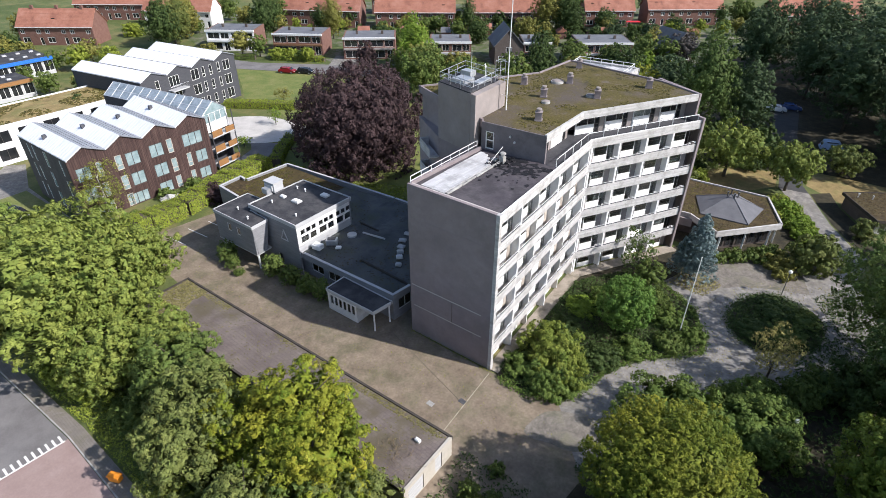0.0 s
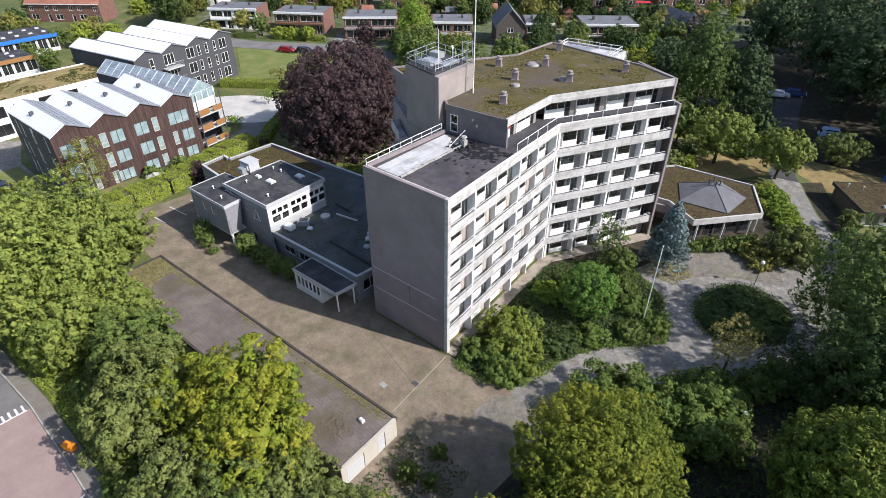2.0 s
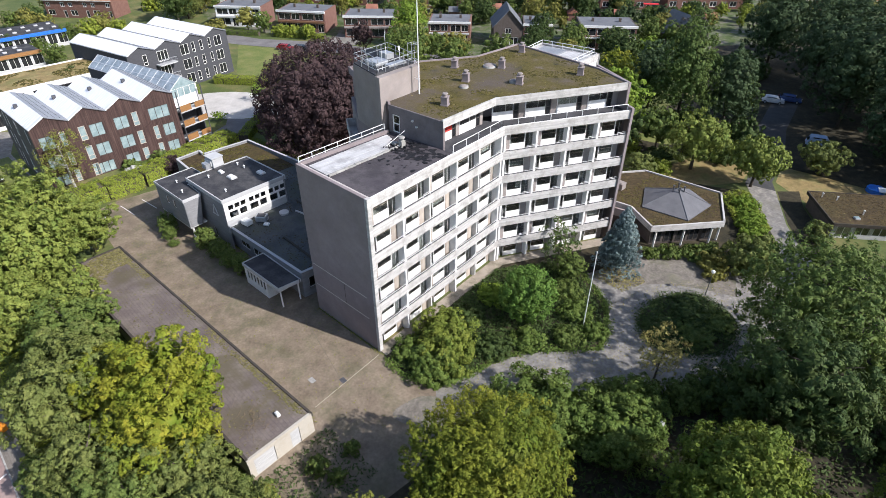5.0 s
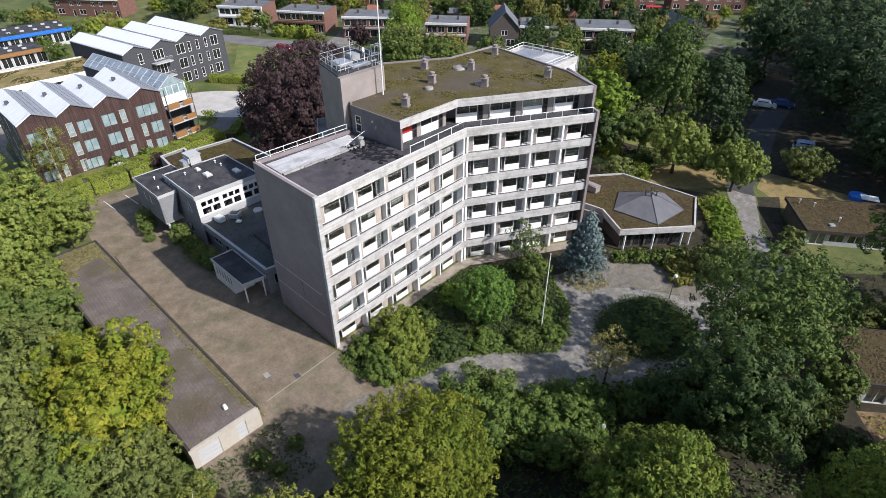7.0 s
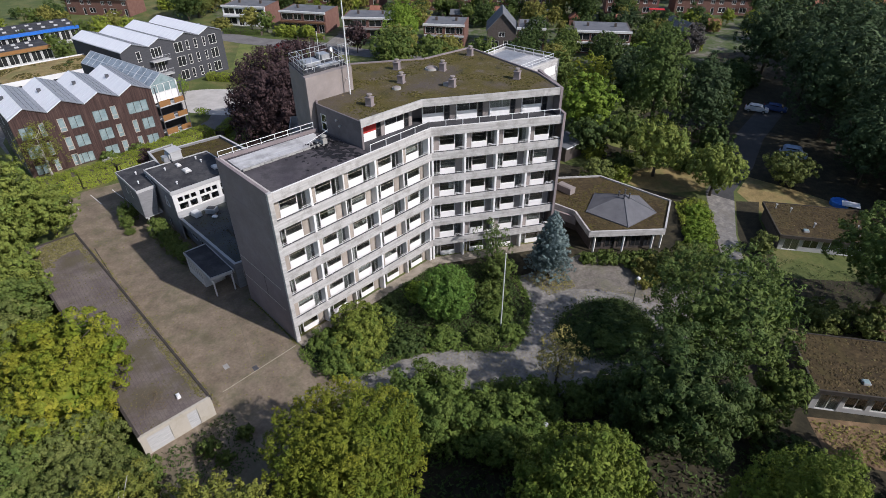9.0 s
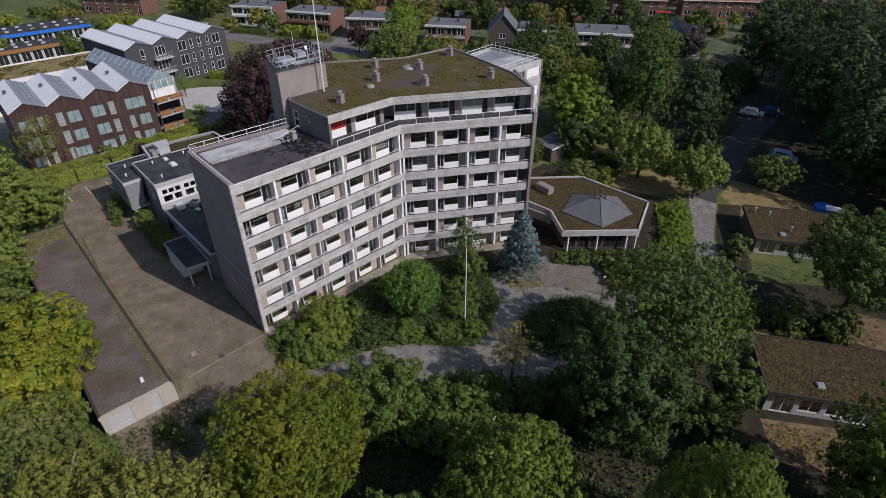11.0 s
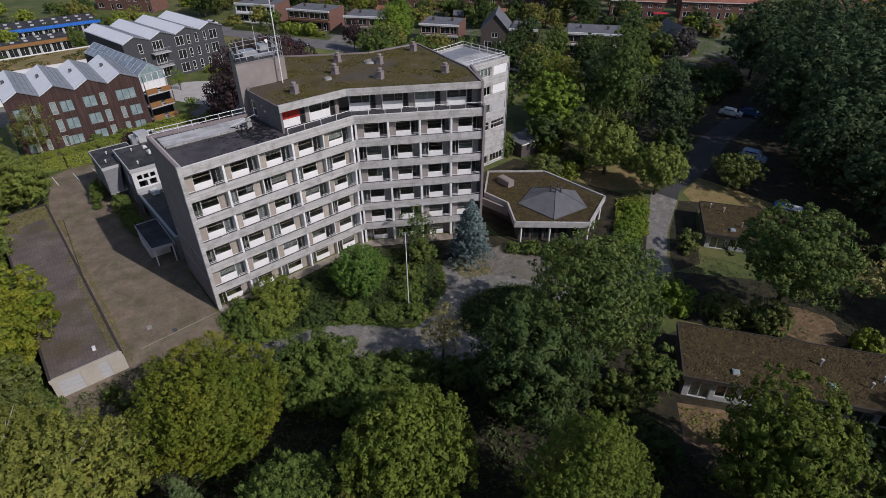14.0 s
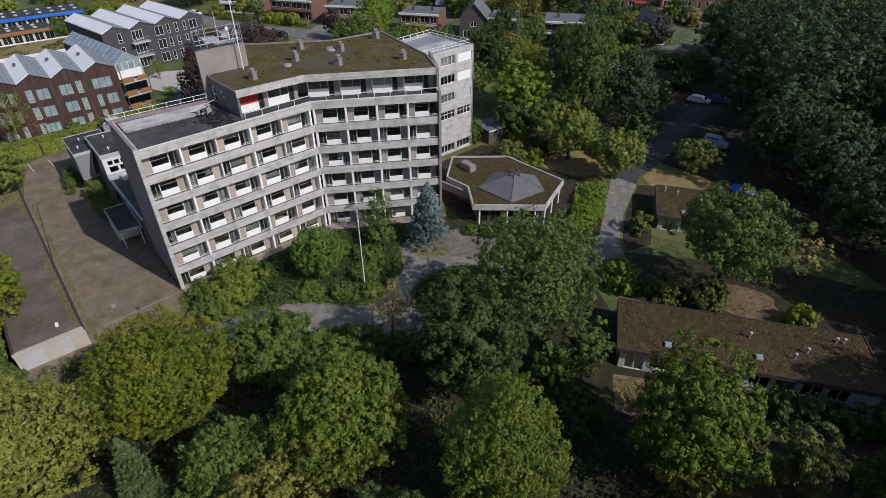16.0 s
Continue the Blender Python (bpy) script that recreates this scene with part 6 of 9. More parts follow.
part("roof_frame", bm, "steel", atr, world=True)
for xa, za, xb, zb in ((0, 9.4, LA / 2, 11.1), (LA / 2, 11.1, LA, 9.4)):
    for i in range(12):
        bm = bmesh.new()
        ya, yb = DA * i / 12 + 0.06, DA * (i + 1) / 12 - 0.06
        vs = [bm.verts.new(f @ Vector(p)) for p in ((xa, ya, za), (xb, ya, zb), (xb, yb, zb), (xa, yb, za), (xa, ya, za + 0.03), (xb, ya, zb + 0.03), (xb, yb, zb + 0.03), (xa, yb, za + 0.03))]
        for q in ((0, 3, 2, 1), (4, 5, 6, 7), (0, 1, 5, 4), (1, 2, 6, 5), (2, 3, 7, 6), (3, 0, 4, 7)):
            bm.faces.new([vs[j] for j in q])
        part("pane", bm, "atriumglass", atr, world=True)
bm = bmesh.new()
pierced(bm, f, LA, 6.4, 9.4, 0.15, [(0.12 + 1.16 * i, 1.16 + 1.16 * i, z, z + 1.35) for i in range(4) for z in (6.55, 8.0)])
part("gable_frame", bm, "frame", atr, world=True)
for i in range(4):
    for z in (6.55, 8.0):
        bm = bmesh.new()
        box(bm, 0.12 + 1.16 * i, 1.16 + 1.16 * i, 0.05, 0.08, z, z + 1.35, f)
        part("pane", bm, "whitepanel" if z < 7 else "greenglass", atr, world=True)
bm = bmesh.new()
vs = [bm.verts.new(f @ Vector(p)) for p in ((0, 0, 9.4), (LA, 0, 9.4), (LA / 2, 0, 11.05), (0, 0.1, 9.4), (LA, 0.1, 9.4), (LA / 2, 0.1, 11.05))]
for q in ((0, 1, 2), (5, 4, 3), (0, 3, 4, 1), (1, 4, 5, 2), (2, 5, 3, 0)):
    bm.faces.new([vs[j] for j in q])
part("gable_pane", bm, "greenglass", atr, world=True)
for z in (0.9, 3.4, 5.9):
    bm = bmesh.new()
    box(bm, 0.1, LA - 0.1, -1.2, 0.6, z - 0.2, z, f)
    part("balcony", bm, "lightgrey", atr, world=True)
    bm = bmesh.new()
    box(bm, 0.1, LA * 0.45, -1.2, -1.12, z, z + 1.0, f)
    box(bm, LA * 0.6, LA - 0.1, -1.2, -1.12, z, z + 0.9, f)
    part("balustrade", bm, "orangewood", atr, "orange timber balustrade", world=True)
bm = bmesh.new()
box(bm, 0.1, LA - 0.1, 1.6, 2.0, 0, 9.3, f)
box(bm, -0.1, 0.1, 0.2, DA, 0, 9.35, f)
box(bm, LA - 0.1, LA + 0.1, 0.2, DA, 0, 9.35, f)
part("wall", bm, "anthracite", atr, world=True)
for x in (0.05, LA - 0.05):
    bm = bmesh.new()
    rod(bm, f @ Vector((x, -1.15, 0)), f @ Vector((x, -1.15, 9.4)), 0.09, sides=6)
    part("post", bm, "darksteel", atr, world=True)
# white low wing with a planted roof
ww = thing("white_wing", "long two-storey white rendered wing with a grassy roof", "building", (-117, 29, 0))
f = face_frame((-111.6, 10.0), (-113.2, 46.0))
LW = dist((-111.6, 10.0), (-113.2, 46.0))
hs = [(1.0 + 4.0 * i, 3.6 + 4.0 * i, z, z + 1.9) for i in range(9) for z in (0.7, 3.7)]
bm = bmesh.new()
pierced(bm, f, LW, 0, 6.5, 0.3, hs)
box(bm, 0, LW, 11.7, 12, 0, 6.5, f)
box(bm, 0, 0.3, 0.3, 11.7, 0, 6.5, f)
box(bm, LW - 0.3, LW, 0.3, 11.7, 0, 6.5, f)
part("wall", bm, "whitewall", ww, world=True)
bm = bmesh.new()
box(bm, 0.3, LW - 0.3, 2.6, 2.8, 0, 6.0, f)
box(bm, 0.3, LW - 0.3, 0.31, 2.6, 3.1, 3.3, f)
part("floor_slab", bm, "room", ww, world=True)
for h in hs:
    window(ww, f @ Matrix.Translation((h[0], 0.05, h[2])), 2.6, 1.9, (0.5,), (), frame="darkframe", pane="darkglass")
bm = bmesh.new()
box(bm, 0.3, LW - 0.3, 0.3, 11.7, 6.0, 6.3, f)
part("roof", bm, "straw", ww, "planted grass roof", world=True)
moss_tufts(ww, [off(f, 0.6, 1.2), off(f, LW - 0.6, 1.2), off(f, LW - 0.6, 11.0), off(f, 0.6, 11.0)], 6.3, 1200, "mossgreen", 31, 0.1, 0.35, 0.0)

# ---- street of flat-roofed houses ----


def flat_house(p0, p1, depth, label, wall, h=5.7, white=True, panel="frame"):
    f, L = face_frame(p0, p1), dist(p0, p1)
    b = thing("house", label, "house", (*p0, 0), group="flat-roofed houses")
    n = max(2, round(L / 6.5))
    hs = []
    for i in range(n):
        a = L * i / n
        w = L / n
        hs += [(a + 0.4, a + w * 0.55, 3.3, 4.9), (a + w * 0.6, a + w - 0.4, 3.3, 4.9), (a + 0.5, a + w * 0.6, 0.4, 2.3), (a + w * 0.7, a + w - 0.5, 0.1, 2.3)]
    bm = bmesh.new()
    pierced(bm, f, L, 0, h - 0.5, 0.25, hs)
    part("wall", bm, "whitewall" if white else "brick", b, world=True)
    bm = bmesh.new()
    box(bm, -0.1, 0.25, 0.26, depth, 0, h - 0.1, f)
    box(bm, L - 0.25, L + 0.1, 0.26, depth, 0, h - 0.1, f)
    box(bm, 0.26, L - 0.26, depth - 0.25, depth, 0, h - 0.5, f)
    part("wall", bm, wall, b, world=True)
    bm = bmesh.new()
    box(bm, 0.3, L - 0.3, 2.6, 3.0, 0, h - 0.6, f)
    box(bm, 0.3, L - 0.3, 0.3, 2.6, 2.5, 2.7, f)
    part("floor_slab", bm, "room", b, world=True)
    bm = bmesh.new()
    box(bm, 0.26, L - 0.26, 0.2, depth - 0.26, h - 0.5, h - 0.12, f)
    part("roof", bm, "greyroof", b, world=True)
    bm = bmesh.new()
    box(bm, -0.2, L + 0.2, -0.3, 0.15, h - 0.5, h, f)
    part("fascia", bm, "frame", b, "white fascia board", world=True)
    bm = bmesh.new()
    box(bm, 0.1, L - 0.1, -0.5, -0.02, 2.55, 3.0, f)
    part("spandrel", bm, panel, b, world=True)
    for q in hs:
        window(b, f @ Matrix.Translation((q[0], 0.06, q[2])), q[1] - q[0], q[3] - q[2], (0.5,), (), pane="darkglass")
    rng = random.Random(int(abs(p0[0]) * 7))
    for i in range(n):
        bm = bmesh.new()
        x, y = L * (i + 0.5) / n, depth * 0.5
        box(bm, x - 0.3, x + 0.3, y - 0.3, y + 0.3, h - 0.12, h + 0.75, f)
        part("chimney", bm, "dark_brick", b, world=True)
    return b


flat_house((-157.2, 84.2), (-146.3, 92.5), 9.5, "white two-storey flat-roofed house with brick end wall", "brick")
flat_house((-139.2, 93.8), (-127.8, 101.7), 9.5, "two-storey flat-roofed house with brick walls and timber spandrels", "brick", white=False, panel="woodpanel")
flat_house((-120.1, 102.7), (-109.9, 112.2), 9.5, "two-storey flat-roofed house with white fascia", "brick", white=False, panel="greypanel")
flat_house((-99.2, 114.5), (-91.0, 121.4), 9.5, "two-storey flat-roofed house behind garden trees", "brick", white=False, panel="lightgrey")
flat_house((-80.0, 129.9), (-74.6, 134.5), 10.0, "flat-roofed house with dark glazing beside a gabled house", "dark_brick", white=False, panel="anthracite")
flat_house((-68.6, 138.7), (-58.0, 147.7), 10.5, "flat-roofed house with moss on its roof", "dark_brick", white=False)
gh = thing("gabled_house", "dark timber gabled house with a small white window", "house", (-84, 129, 0))
f, L = face_frame((-85.5, 124.6), (-80.2, 129.8)), 7.4
bm = bmesh.new()
pierced(bm, f, L, 0, 5.0, 0.25, [(1.0, 3.0, 0.4, 2.3), (4.2, 6.4, 0.4, 2.3), (2.9, 4.5, 3.2, 4.5)])
vs = [bm.verts.new(f @ Vector(p)) for p in ((0, 0, 5.0), (L, 0, 5.0), (L / 2, 0, 8.8), (0, 0.25, 5.0), (L, 0.25, 5.0), (L / 2, 0.25, 8.8))]
for q in ((0, 1, 2), (5, 4, 3), (0, 3, 4, 1), (1, 4, 5, 2), (2, 5, 3, 0)):
    bm.faces.new([vs[j] for j in q])
box(bm, 0, 0.25, 0.26, 10, 0, 5.0, f)
box(bm, L - 0.25, L, 0.26, 10, 0, 5.0, f)
box(bm, 0.3, L - 0.3, 2.5, 2.7, 0, 5.0, f)
part("wall", bm, "dark_brick", gh, world=True)
for x, z, w, h in ((1.0, 0.4, 2.0, 1.9), (4.2, 0.4, 2.2, 1.9), (2.9, 3.2, 1.6, 1.3)):
    window(gh, f @ Matrix.Translation((x, 0.05, z)), w, h, (0.5,), (), pane="darkglass", f=0.12)
for xa, xb in ((-0.4, L / 2), (L / 2, L + 0.4)):
    za, zb = (4.6, 8.95) if xa < 0 else (8.95, 4.6)
    bm = bmesh.new()
    vs = [bm.verts.new(f @ Vector(p)) for p in ((xa, -0.4, za), (xb, -0.4, zb), (xb, 10.2, zb), (xa, 10.2, za), (xa, -0.4, za + 0.2), (xb, -0.4, zb + 0.2), (xb, 10.2, zb + 0.2), (xa, 10.2, za + 0.2))]
    for q in ((0, 3, 2, 1), (4, 5, 6, 7), (0, 1, 5, 4), (1, 2, 6, 5), (2, 3, 7, 6), (3, 0, 4, 7)):
        bm.faces.new([vs[j] for j in q])
    part("roof", bm, "greyroof", gh, world=True)


nh = thing("gabled_house", "grey-roofed cottage among the trees beyond the lane", "house", (-52.0, 160.9, 0))
f, L = face_frame((-51.1, 155.3), (-46.9, 162.5)), 8.3
bm = bmesh.new()
pierced(bm, f, L, 0, 3.4, 0.25, [(1.0, 3.2, 0.6, 2.4), (4.6, 7.4, 0.4, 2.4)])
vs = [bm.verts.new(f @ Vector(p)) for p in ((0, 0, 3.4), (L, 0, 3.4), (L / 2, 0, 7.4), (0, 0.25, 3.4), (L, 0.25, 3.4), (L / 2, 0.25, 7.4))]
for q in ((0, 1, 2), (5, 4, 3), (0, 3, 4, 1), (1, 4, 5, 2), (2, 5, 3, 0)):
    bm.faces.new([vs[j] for j in q])
box(bm, 0, 0.25, 0.26, 9, 0, 3.4, f)
box(bm, L - 0.25, L, 0.26, 9, 0, 3.4, f)
box(bm, 0.3, L - 0.3, 2.5, 2.7, 0, 3.4, f)
part("wall", bm, "dark_brick", nh, world=True)
for x, z, w, h in ((1.0, 0.6, 2.2, 1.8), (4.6, 0.4, 2.8, 2.0)):
    window(nh, f @ Matrix.Translation((x, 0.05, z)), w, h, (0.5,), (), pane="darkglass", f=0.12)
for xa, xb in ((-0.6, L / 2), (L / 2, L + 0.6)):
    za, zb = (2.8, 7.55) if xa < 0 else (7.55, 2.8)
    bm = bmesh.new()
    vs = [bm.verts.new(f @ Vector(p)) for p in ((xa, -0.6, za), (xb, -0.6, zb), (xb, 9.4, zb), (xa, 9.4, za), (xa, -0.6, za + 0.2), (xb, -0.6, zb + 0.2), (xb, 9.4, zb + 0.2), (xa, 9.4, za + 0.2))]
    for q in ((0, 3, 2, 1), (4, 5, 6, 7), (0, 1, 5, 4), (1, 2, 6, 5), (2, 3, 7, 6), (3, 0, 4, 7)):
        bm.faces.new([vs[j] for j in q])
    part("roof", bm, "greyroof", nh, "grey pitched roof slope", world=True)


def terrace_row(p0, p1, label, n, depth=8.5, eave=5.2, ridge=9.4, wall="brick"):
    f, L = face_frame(p0, p1), dist(p0, p1)
    b = thing("terraced_houses", label, "terraced house", (*p0, 0), group="red-roofed terraces")
    hs = []
    for i in range(n):
        a, w = L * i / n, L / n
        hs += [(a + 0.6, a + 1.9, 3.2, 4.4), (a + w - 2.0, a + w - 0.7, 3.2, 4.4), (a + 0.7, a + 2.9, 0.7, 2.3), (a + w - 1.6, a + w - 0.6, 0.1, 2.2)]
    bm = bmesh.new()
    pierced(bm, f, L, 0, eave, 0.25, hs)
    for x in (0, L - 0.25):
        vs = [bm.verts.new(f @ Vector((x + dx, y, z))) for dx in (0, 0.25) for y, z in ((0.26, 0), (depth, 0), (depth, eave), (depth / 2, ridge - 0.1), (0.26, eave))]
        bm.faces.new(vs[:5])
        bm.faces.new(vs[5:][::-1])
        for i in range(5):
            j = (i + 1) % 5
            bm.faces.new((vs[j], vs[i], vs[5 + i], vs[5 + j]))
    box(bm, 0.26, L - 0.26, depth - 0.25, depth, 0, eave, f)
    box(bm, 0.3, L - 0.3, 2.0, 2.2, 0, eave, f)
    part("wall", bm, wall, b, world=True)
    for ya, za, yb, zb in ((-0.4, eave - 0.25, depth / 2, ridge), (depth / 2, ridge, depth + 0.4, eave - 0.25)):
        bm = bmesh.new()
        vs = [bm.verts.new(f @ Vector(p)) for p in ((-0.3, ya, za), (L + 0.3, ya, za), (L + 0.3, yb, zb), (-0.3, yb, zb), (-0.3, ya, za + 0.2), (L + 0.3, ya, za + 0.2), (L + 0.3, yb, zb + 0.2), (-0.3, yb, zb + 0.2))]
        for q in ((0, 3, 2, 1), (4, 5, 6, 7), (0, 1, 5, 4), (1, 2, 6, 5), (2, 3, 7, 6), (3, 0, 4, 7)):
            bm.faces.new([vs[j] for j in q])
        ob = part("roof", bm, "redtiles", b, "orange-red tiled roof slope", world=True)
        bm = bmesh.new()
        for k in range(1, 14):
            s = k / 14
            y, z = ya + (yb - ya) * s, za + (zb - za) * s + 0.2
            rod(bm, f @ Vector((-0.3, y, z)), f @ Vector((L + 0.3, y, z)), 0.03, sides=4)
        part("tile_course", bm, "redtiles", ob, world=True)
    bm = bmesh.new()
    box(bm, -0.3, L + 0.3, -0.5, -0.38, eave - 0.2, eave - 0.02, f)
    part("gutter", bm, "frame", b, world=True)
    for q in hs:
        window(b, f @ Matrix.Translation((q[0], 0.05, q[2])), q[1] - q[0], q[3] - q[2], (0.5,) if q[1] - q[0] > 1.1 else (), (), pane="darkglass", f=0.12)
    for i in range(n):
        bm = bmesh.new()
        x = L * (i + 0.5) / n
        box(bm, x - 0.35, x + 0.35, depth / 2 - 0.35, depth / 2 + 0.35, ridge - 0.3, ridge + 1.0, f)
        part("chimney", bm, "brick", b, world=True)
    rng = random.Random(int(abs(p0[1])))
    for i in range(n):
        if rng.random() < 0.5:
            x = L * (i + 0.35) / n
            bm = bmesh.new()
            m = f @ Matrix.Translation((x, depth * 0.2, eave + 1.55))
            box(bm, 0, 1.0, -0.05, 0.12, -0.1, 0.55, m)
            part("roof_window", bm, "darkglass", b, world=True)
    return b


terrace_row((-202, 88), (-183, 101), "red-brick terraced houses with orange tiled roofs", 3, wall="whitewall")
terrace_row((-170, 118.2), (-146.3, 133.0), "red-brick terraced houses with an orange tiled roof", 4)
terrace_row((-141.3, 135.5), (-121.2, 152.0), "red-brick terraced houses below orange tiles", 4)
terrace_row((-118.0, 155.0), (-98.4, 171.6), "long red-brick terrace below orange tiles", 4)
terrace_row((-90.0, 182.5), (-77.6, 193.1), "short red-brick terrace with a tiled roof", 3)
terrace_row((-74.8, 198.2), (-56.0, 215.4), "red-brick terrace at the end of the street", 4)
terrace_row((-40.0, 214), (-18, 234), "distant red-brick terrace below tiled roofs", 4)
terrace_row((-190, 128), (-166, 146), "distant terraced houses with red roofs", 4)
terrace_row((-160, 152), (-140, 169), "distant terraced houses with red roofs", 4)
terrace_row((-133, 176), (-112, 194), "distant terraced houses with red roofs", 4)
terrace_row((-108, 200), (-88, 217), "distant terraced houses with red roofs", 4)
terrace_row((-205, 52), (-188, 66), "terraced houses with red roofs", 3)
terrace_row((-232, 78), (-212, 94), "distant terraced houses with red roofs", 4)


def school_wing(p0, p1, depth, h, fascia, label):
    """A long low wing: dark felt roof with small domes, coloured fascia over a glazed front."""
    f, L = face_frame(p0, p1), dist(p0, p1)
    b = thing("school_wing", label, "school building", (*p0, 0), group="school wings")
    n = int(L / 2.4)
    hs = [(0.3 + i * L / n, L / n * (i + 1) - 0.1, 0.8, h - 0.9) for i in range(n)]
    bm = bmesh.new()
    pierced(bm, f, L, 0, h - 0.5, 0.25, hs)
    part("wall", bm, "lightgrey", b, world=True)
    for q in hs:
        window(b, f @ Matrix.Translation((q[0], 0.06, q[2])), q[1] - q[0], q[3] - q[2], (0.5,), (), pane="darkglass")
    bm = bmesh.new()
    box(bm, 0, 0.25, 0.26, depth, 0, h - 0.5, f)
    box(bm, L - 0.25, L, 0.26, depth, 0, h - 0.5, f)
    box(bm, 0.26, L - 0.26, depth - 0.25, depth, 0, h - 0.5, f)
    part("wall", bm, "brick", b, world=True)
    bm = bmesh.new()
    box(bm, 0.1, L - 0.1, 0.1, depth, h - 0.5, h - 0.1, f)
    part("roof", bm, "bitumen", b, "black felt roof", world=True)
    bm = bmesh.new()
    box(bm, -0.1, L + 0.1, -0.5, 0.09, h - 0.75, h, f)
    part("fascia", bm, fascia, b, world=True)
    for i in range(int(L / 3)):
        for y in (depth * 0.3, depth * 0.7):
            bm = bmesh.new()
            x = 1.5 + 3 * i
            box(bm, x - 0.45, x + 0.45, y - 0.3, y + 0.3, h - 0.1, h + 0.2, f)
            part("roof_light", bm, "lightgrey", b, world=True)
    return b


school_wing((-165.5, 20.0), (-166.2, 47.0), 12.0, 4.2, "tarp", "low school wing with a blue fascia under a black roof")
school_wing((-147.5, 8.0), (-149.6, 37.0), 8.0, 4.0, "orangewood", "low school wing with an orange fascia under a black roof")
solid("awning", prism(bmesh.new(), [(-79.0, 189.8), (-75.4, 192.8), (-74.2, 191.4), (-77.8, 188.4)], 2.2, 2.35), "awning", "bright red garden awning", "awning")
# garden sheds with small tiled roofs between the rows
rng = random.Random(77)
for i in range(9):
    s = i / 8
    x, y = -137 + 80 * s + rng.uniform(-2, 2), 126 + 64 * s + rng.uniform(-3, 3)
    g = thing("garden_shed", "small brick garden shed with a tiled roof", "shed", (x, y, 0), 40 + rng.choice((0, 90)), group="garden sheds")
    part("wall", boxes((-1.6, 1.6, -1.4, 1.4, 0, 2.1)), "brick", g)
    bm = bmesh.new()
    vs = [bm.verts.new(p) for p in ((-1.8, -1.7, 2.0), (1.8, -1.7, 2.0), (1.8, 0, 3.3), (-1.8, 0, 3.3), (1.8, 1.7, 2.0), (-1.8, 1.7, 2.0))]
    for q in ((0, 1, 2, 3), (3, 2, 4, 5), (0, 3, 5), (1, 4, 2), (0, 5, 4, 1)):
        bm.faces.new([vs[j] for j in q])
    part("roof", bm, rng.choice(("redtiles", "greyroof", "redtiles")), g)

# ---- vehicles ----


def car(x, y, turn, paint, label, van=False):
    c = thing("car", label, "van" if van else "car", (x, y, 0.0), turn, group="parked cars")
    h = 1.85 if van else 1.45
    prof = [(-2.1, 0.35), (-2.15, 0.75), (-1.95, 0.95), (-1.6 if van else -1.35, h - 0.06), (-1.2, h), (0.5 if van else 0.35, h), (0.85, h - 0.12), (1.35, 0.98), (2.0, 0.82), (2.12, 0.55), (2.05, 0.32)]
    bm = bmesh.new()
    n = len(prof)
    sec = []
    for yy, k in ((-0.84, 0.96), (-0.72, 1.0), (0.72, 1.0), (0.84, 0.96)):
        inset = [(px, yy * (0.86 if pz > 1.05 else 1.0), 0.3 + (pz - 0.3) * k) for px, pz in prof]
        sec.append([bm.verts.new(p) for p in inset])
    for a, b in zip(sec, sec[1:]):
        for i in range(n):
            j = (i + 1) % n
            bm.faces.new((a[i], a[j], b[j], b[i]))
    bm.faces.new(sec[0][::-1])
    bm.faces.new(sec[-1])
    bmesh.ops.recalc_face_normals(bm, faces=bm.faces)
    body = part("body", bm, paint, c)
    for s in (-1, 1):
        part("side_window", boxes((-1.3, 0.55, s * 0.735 - 0.02, s * 0.735 + 0.02, 1.0, h - 0.14)), "darkglass", c)
    m = pose(1.02, 0, 1.2, 0, -42 if not van else -50, 0)
    part("windscreen", boxes((-0.30, 0.30, -0.62, 0.62, -0.01, 0.05)), "darkglass", c).matrix_basis = pose(1.13, 0, 1.19, 0, 50, 0)
    part("rear_window", boxes((-0.28, 0.28, -0.6, 0.6, -0.01, 0.05)), "darkglass", c).matrix_basis = pose(-1.68 if not van else -1.82, 0, 1.22, 0, -58, 0)
    for wx in (-1.32, 1.32):
        for wy in (-0.8, 0.8):
            bm = bmesh.new()
            rod(bm, (wx, wy - 0.1, 0.31), (wx, wy + 0.1, 0.31), 0.31, sides=16)
            w = part("wheel", bm, "tyre", c)
            bm = bmesh.new()
            rod(bm, (wx, wy - 0.11, 0.31), (wx, wy + 0.11, 0.31), 0.18, sides=10)
            part("rim", bm, "steel", w)
    for s in (-0.6, 0.6):
        part("headlight", boxes((2.0, 2.09, s - 0.17, s + 0.17, 0.62, 0.78)), "whitesteel", c)
        part("tail_light", boxes((-2.16, -2.08, s - 0.12, s + 0.12, 0.7, 0.9)), "redblind", c)
    return c


car(-121.2, 84.6, 28, "carred", "red hatchback parked on the street")
car(-117.4, 87.2, 28, "cardark", "black hatchback parked on the street")
car(-90.6, 14.2, 15, "cardark", "black car parked by the timber block")
car(-5.6, 117.2, 20, "carsky", "pale blue van parked in tree shade", van=True)
car(-18.9, 133.2, 20, "carwhite", "pale car parked in the wood's shade")
car(-16.6, 136.2, 15, "carblue", "blue car parked in the wood's shade")
car(-158, 76, 28, "carwhite", "white car on the street")

# ---- trees ----


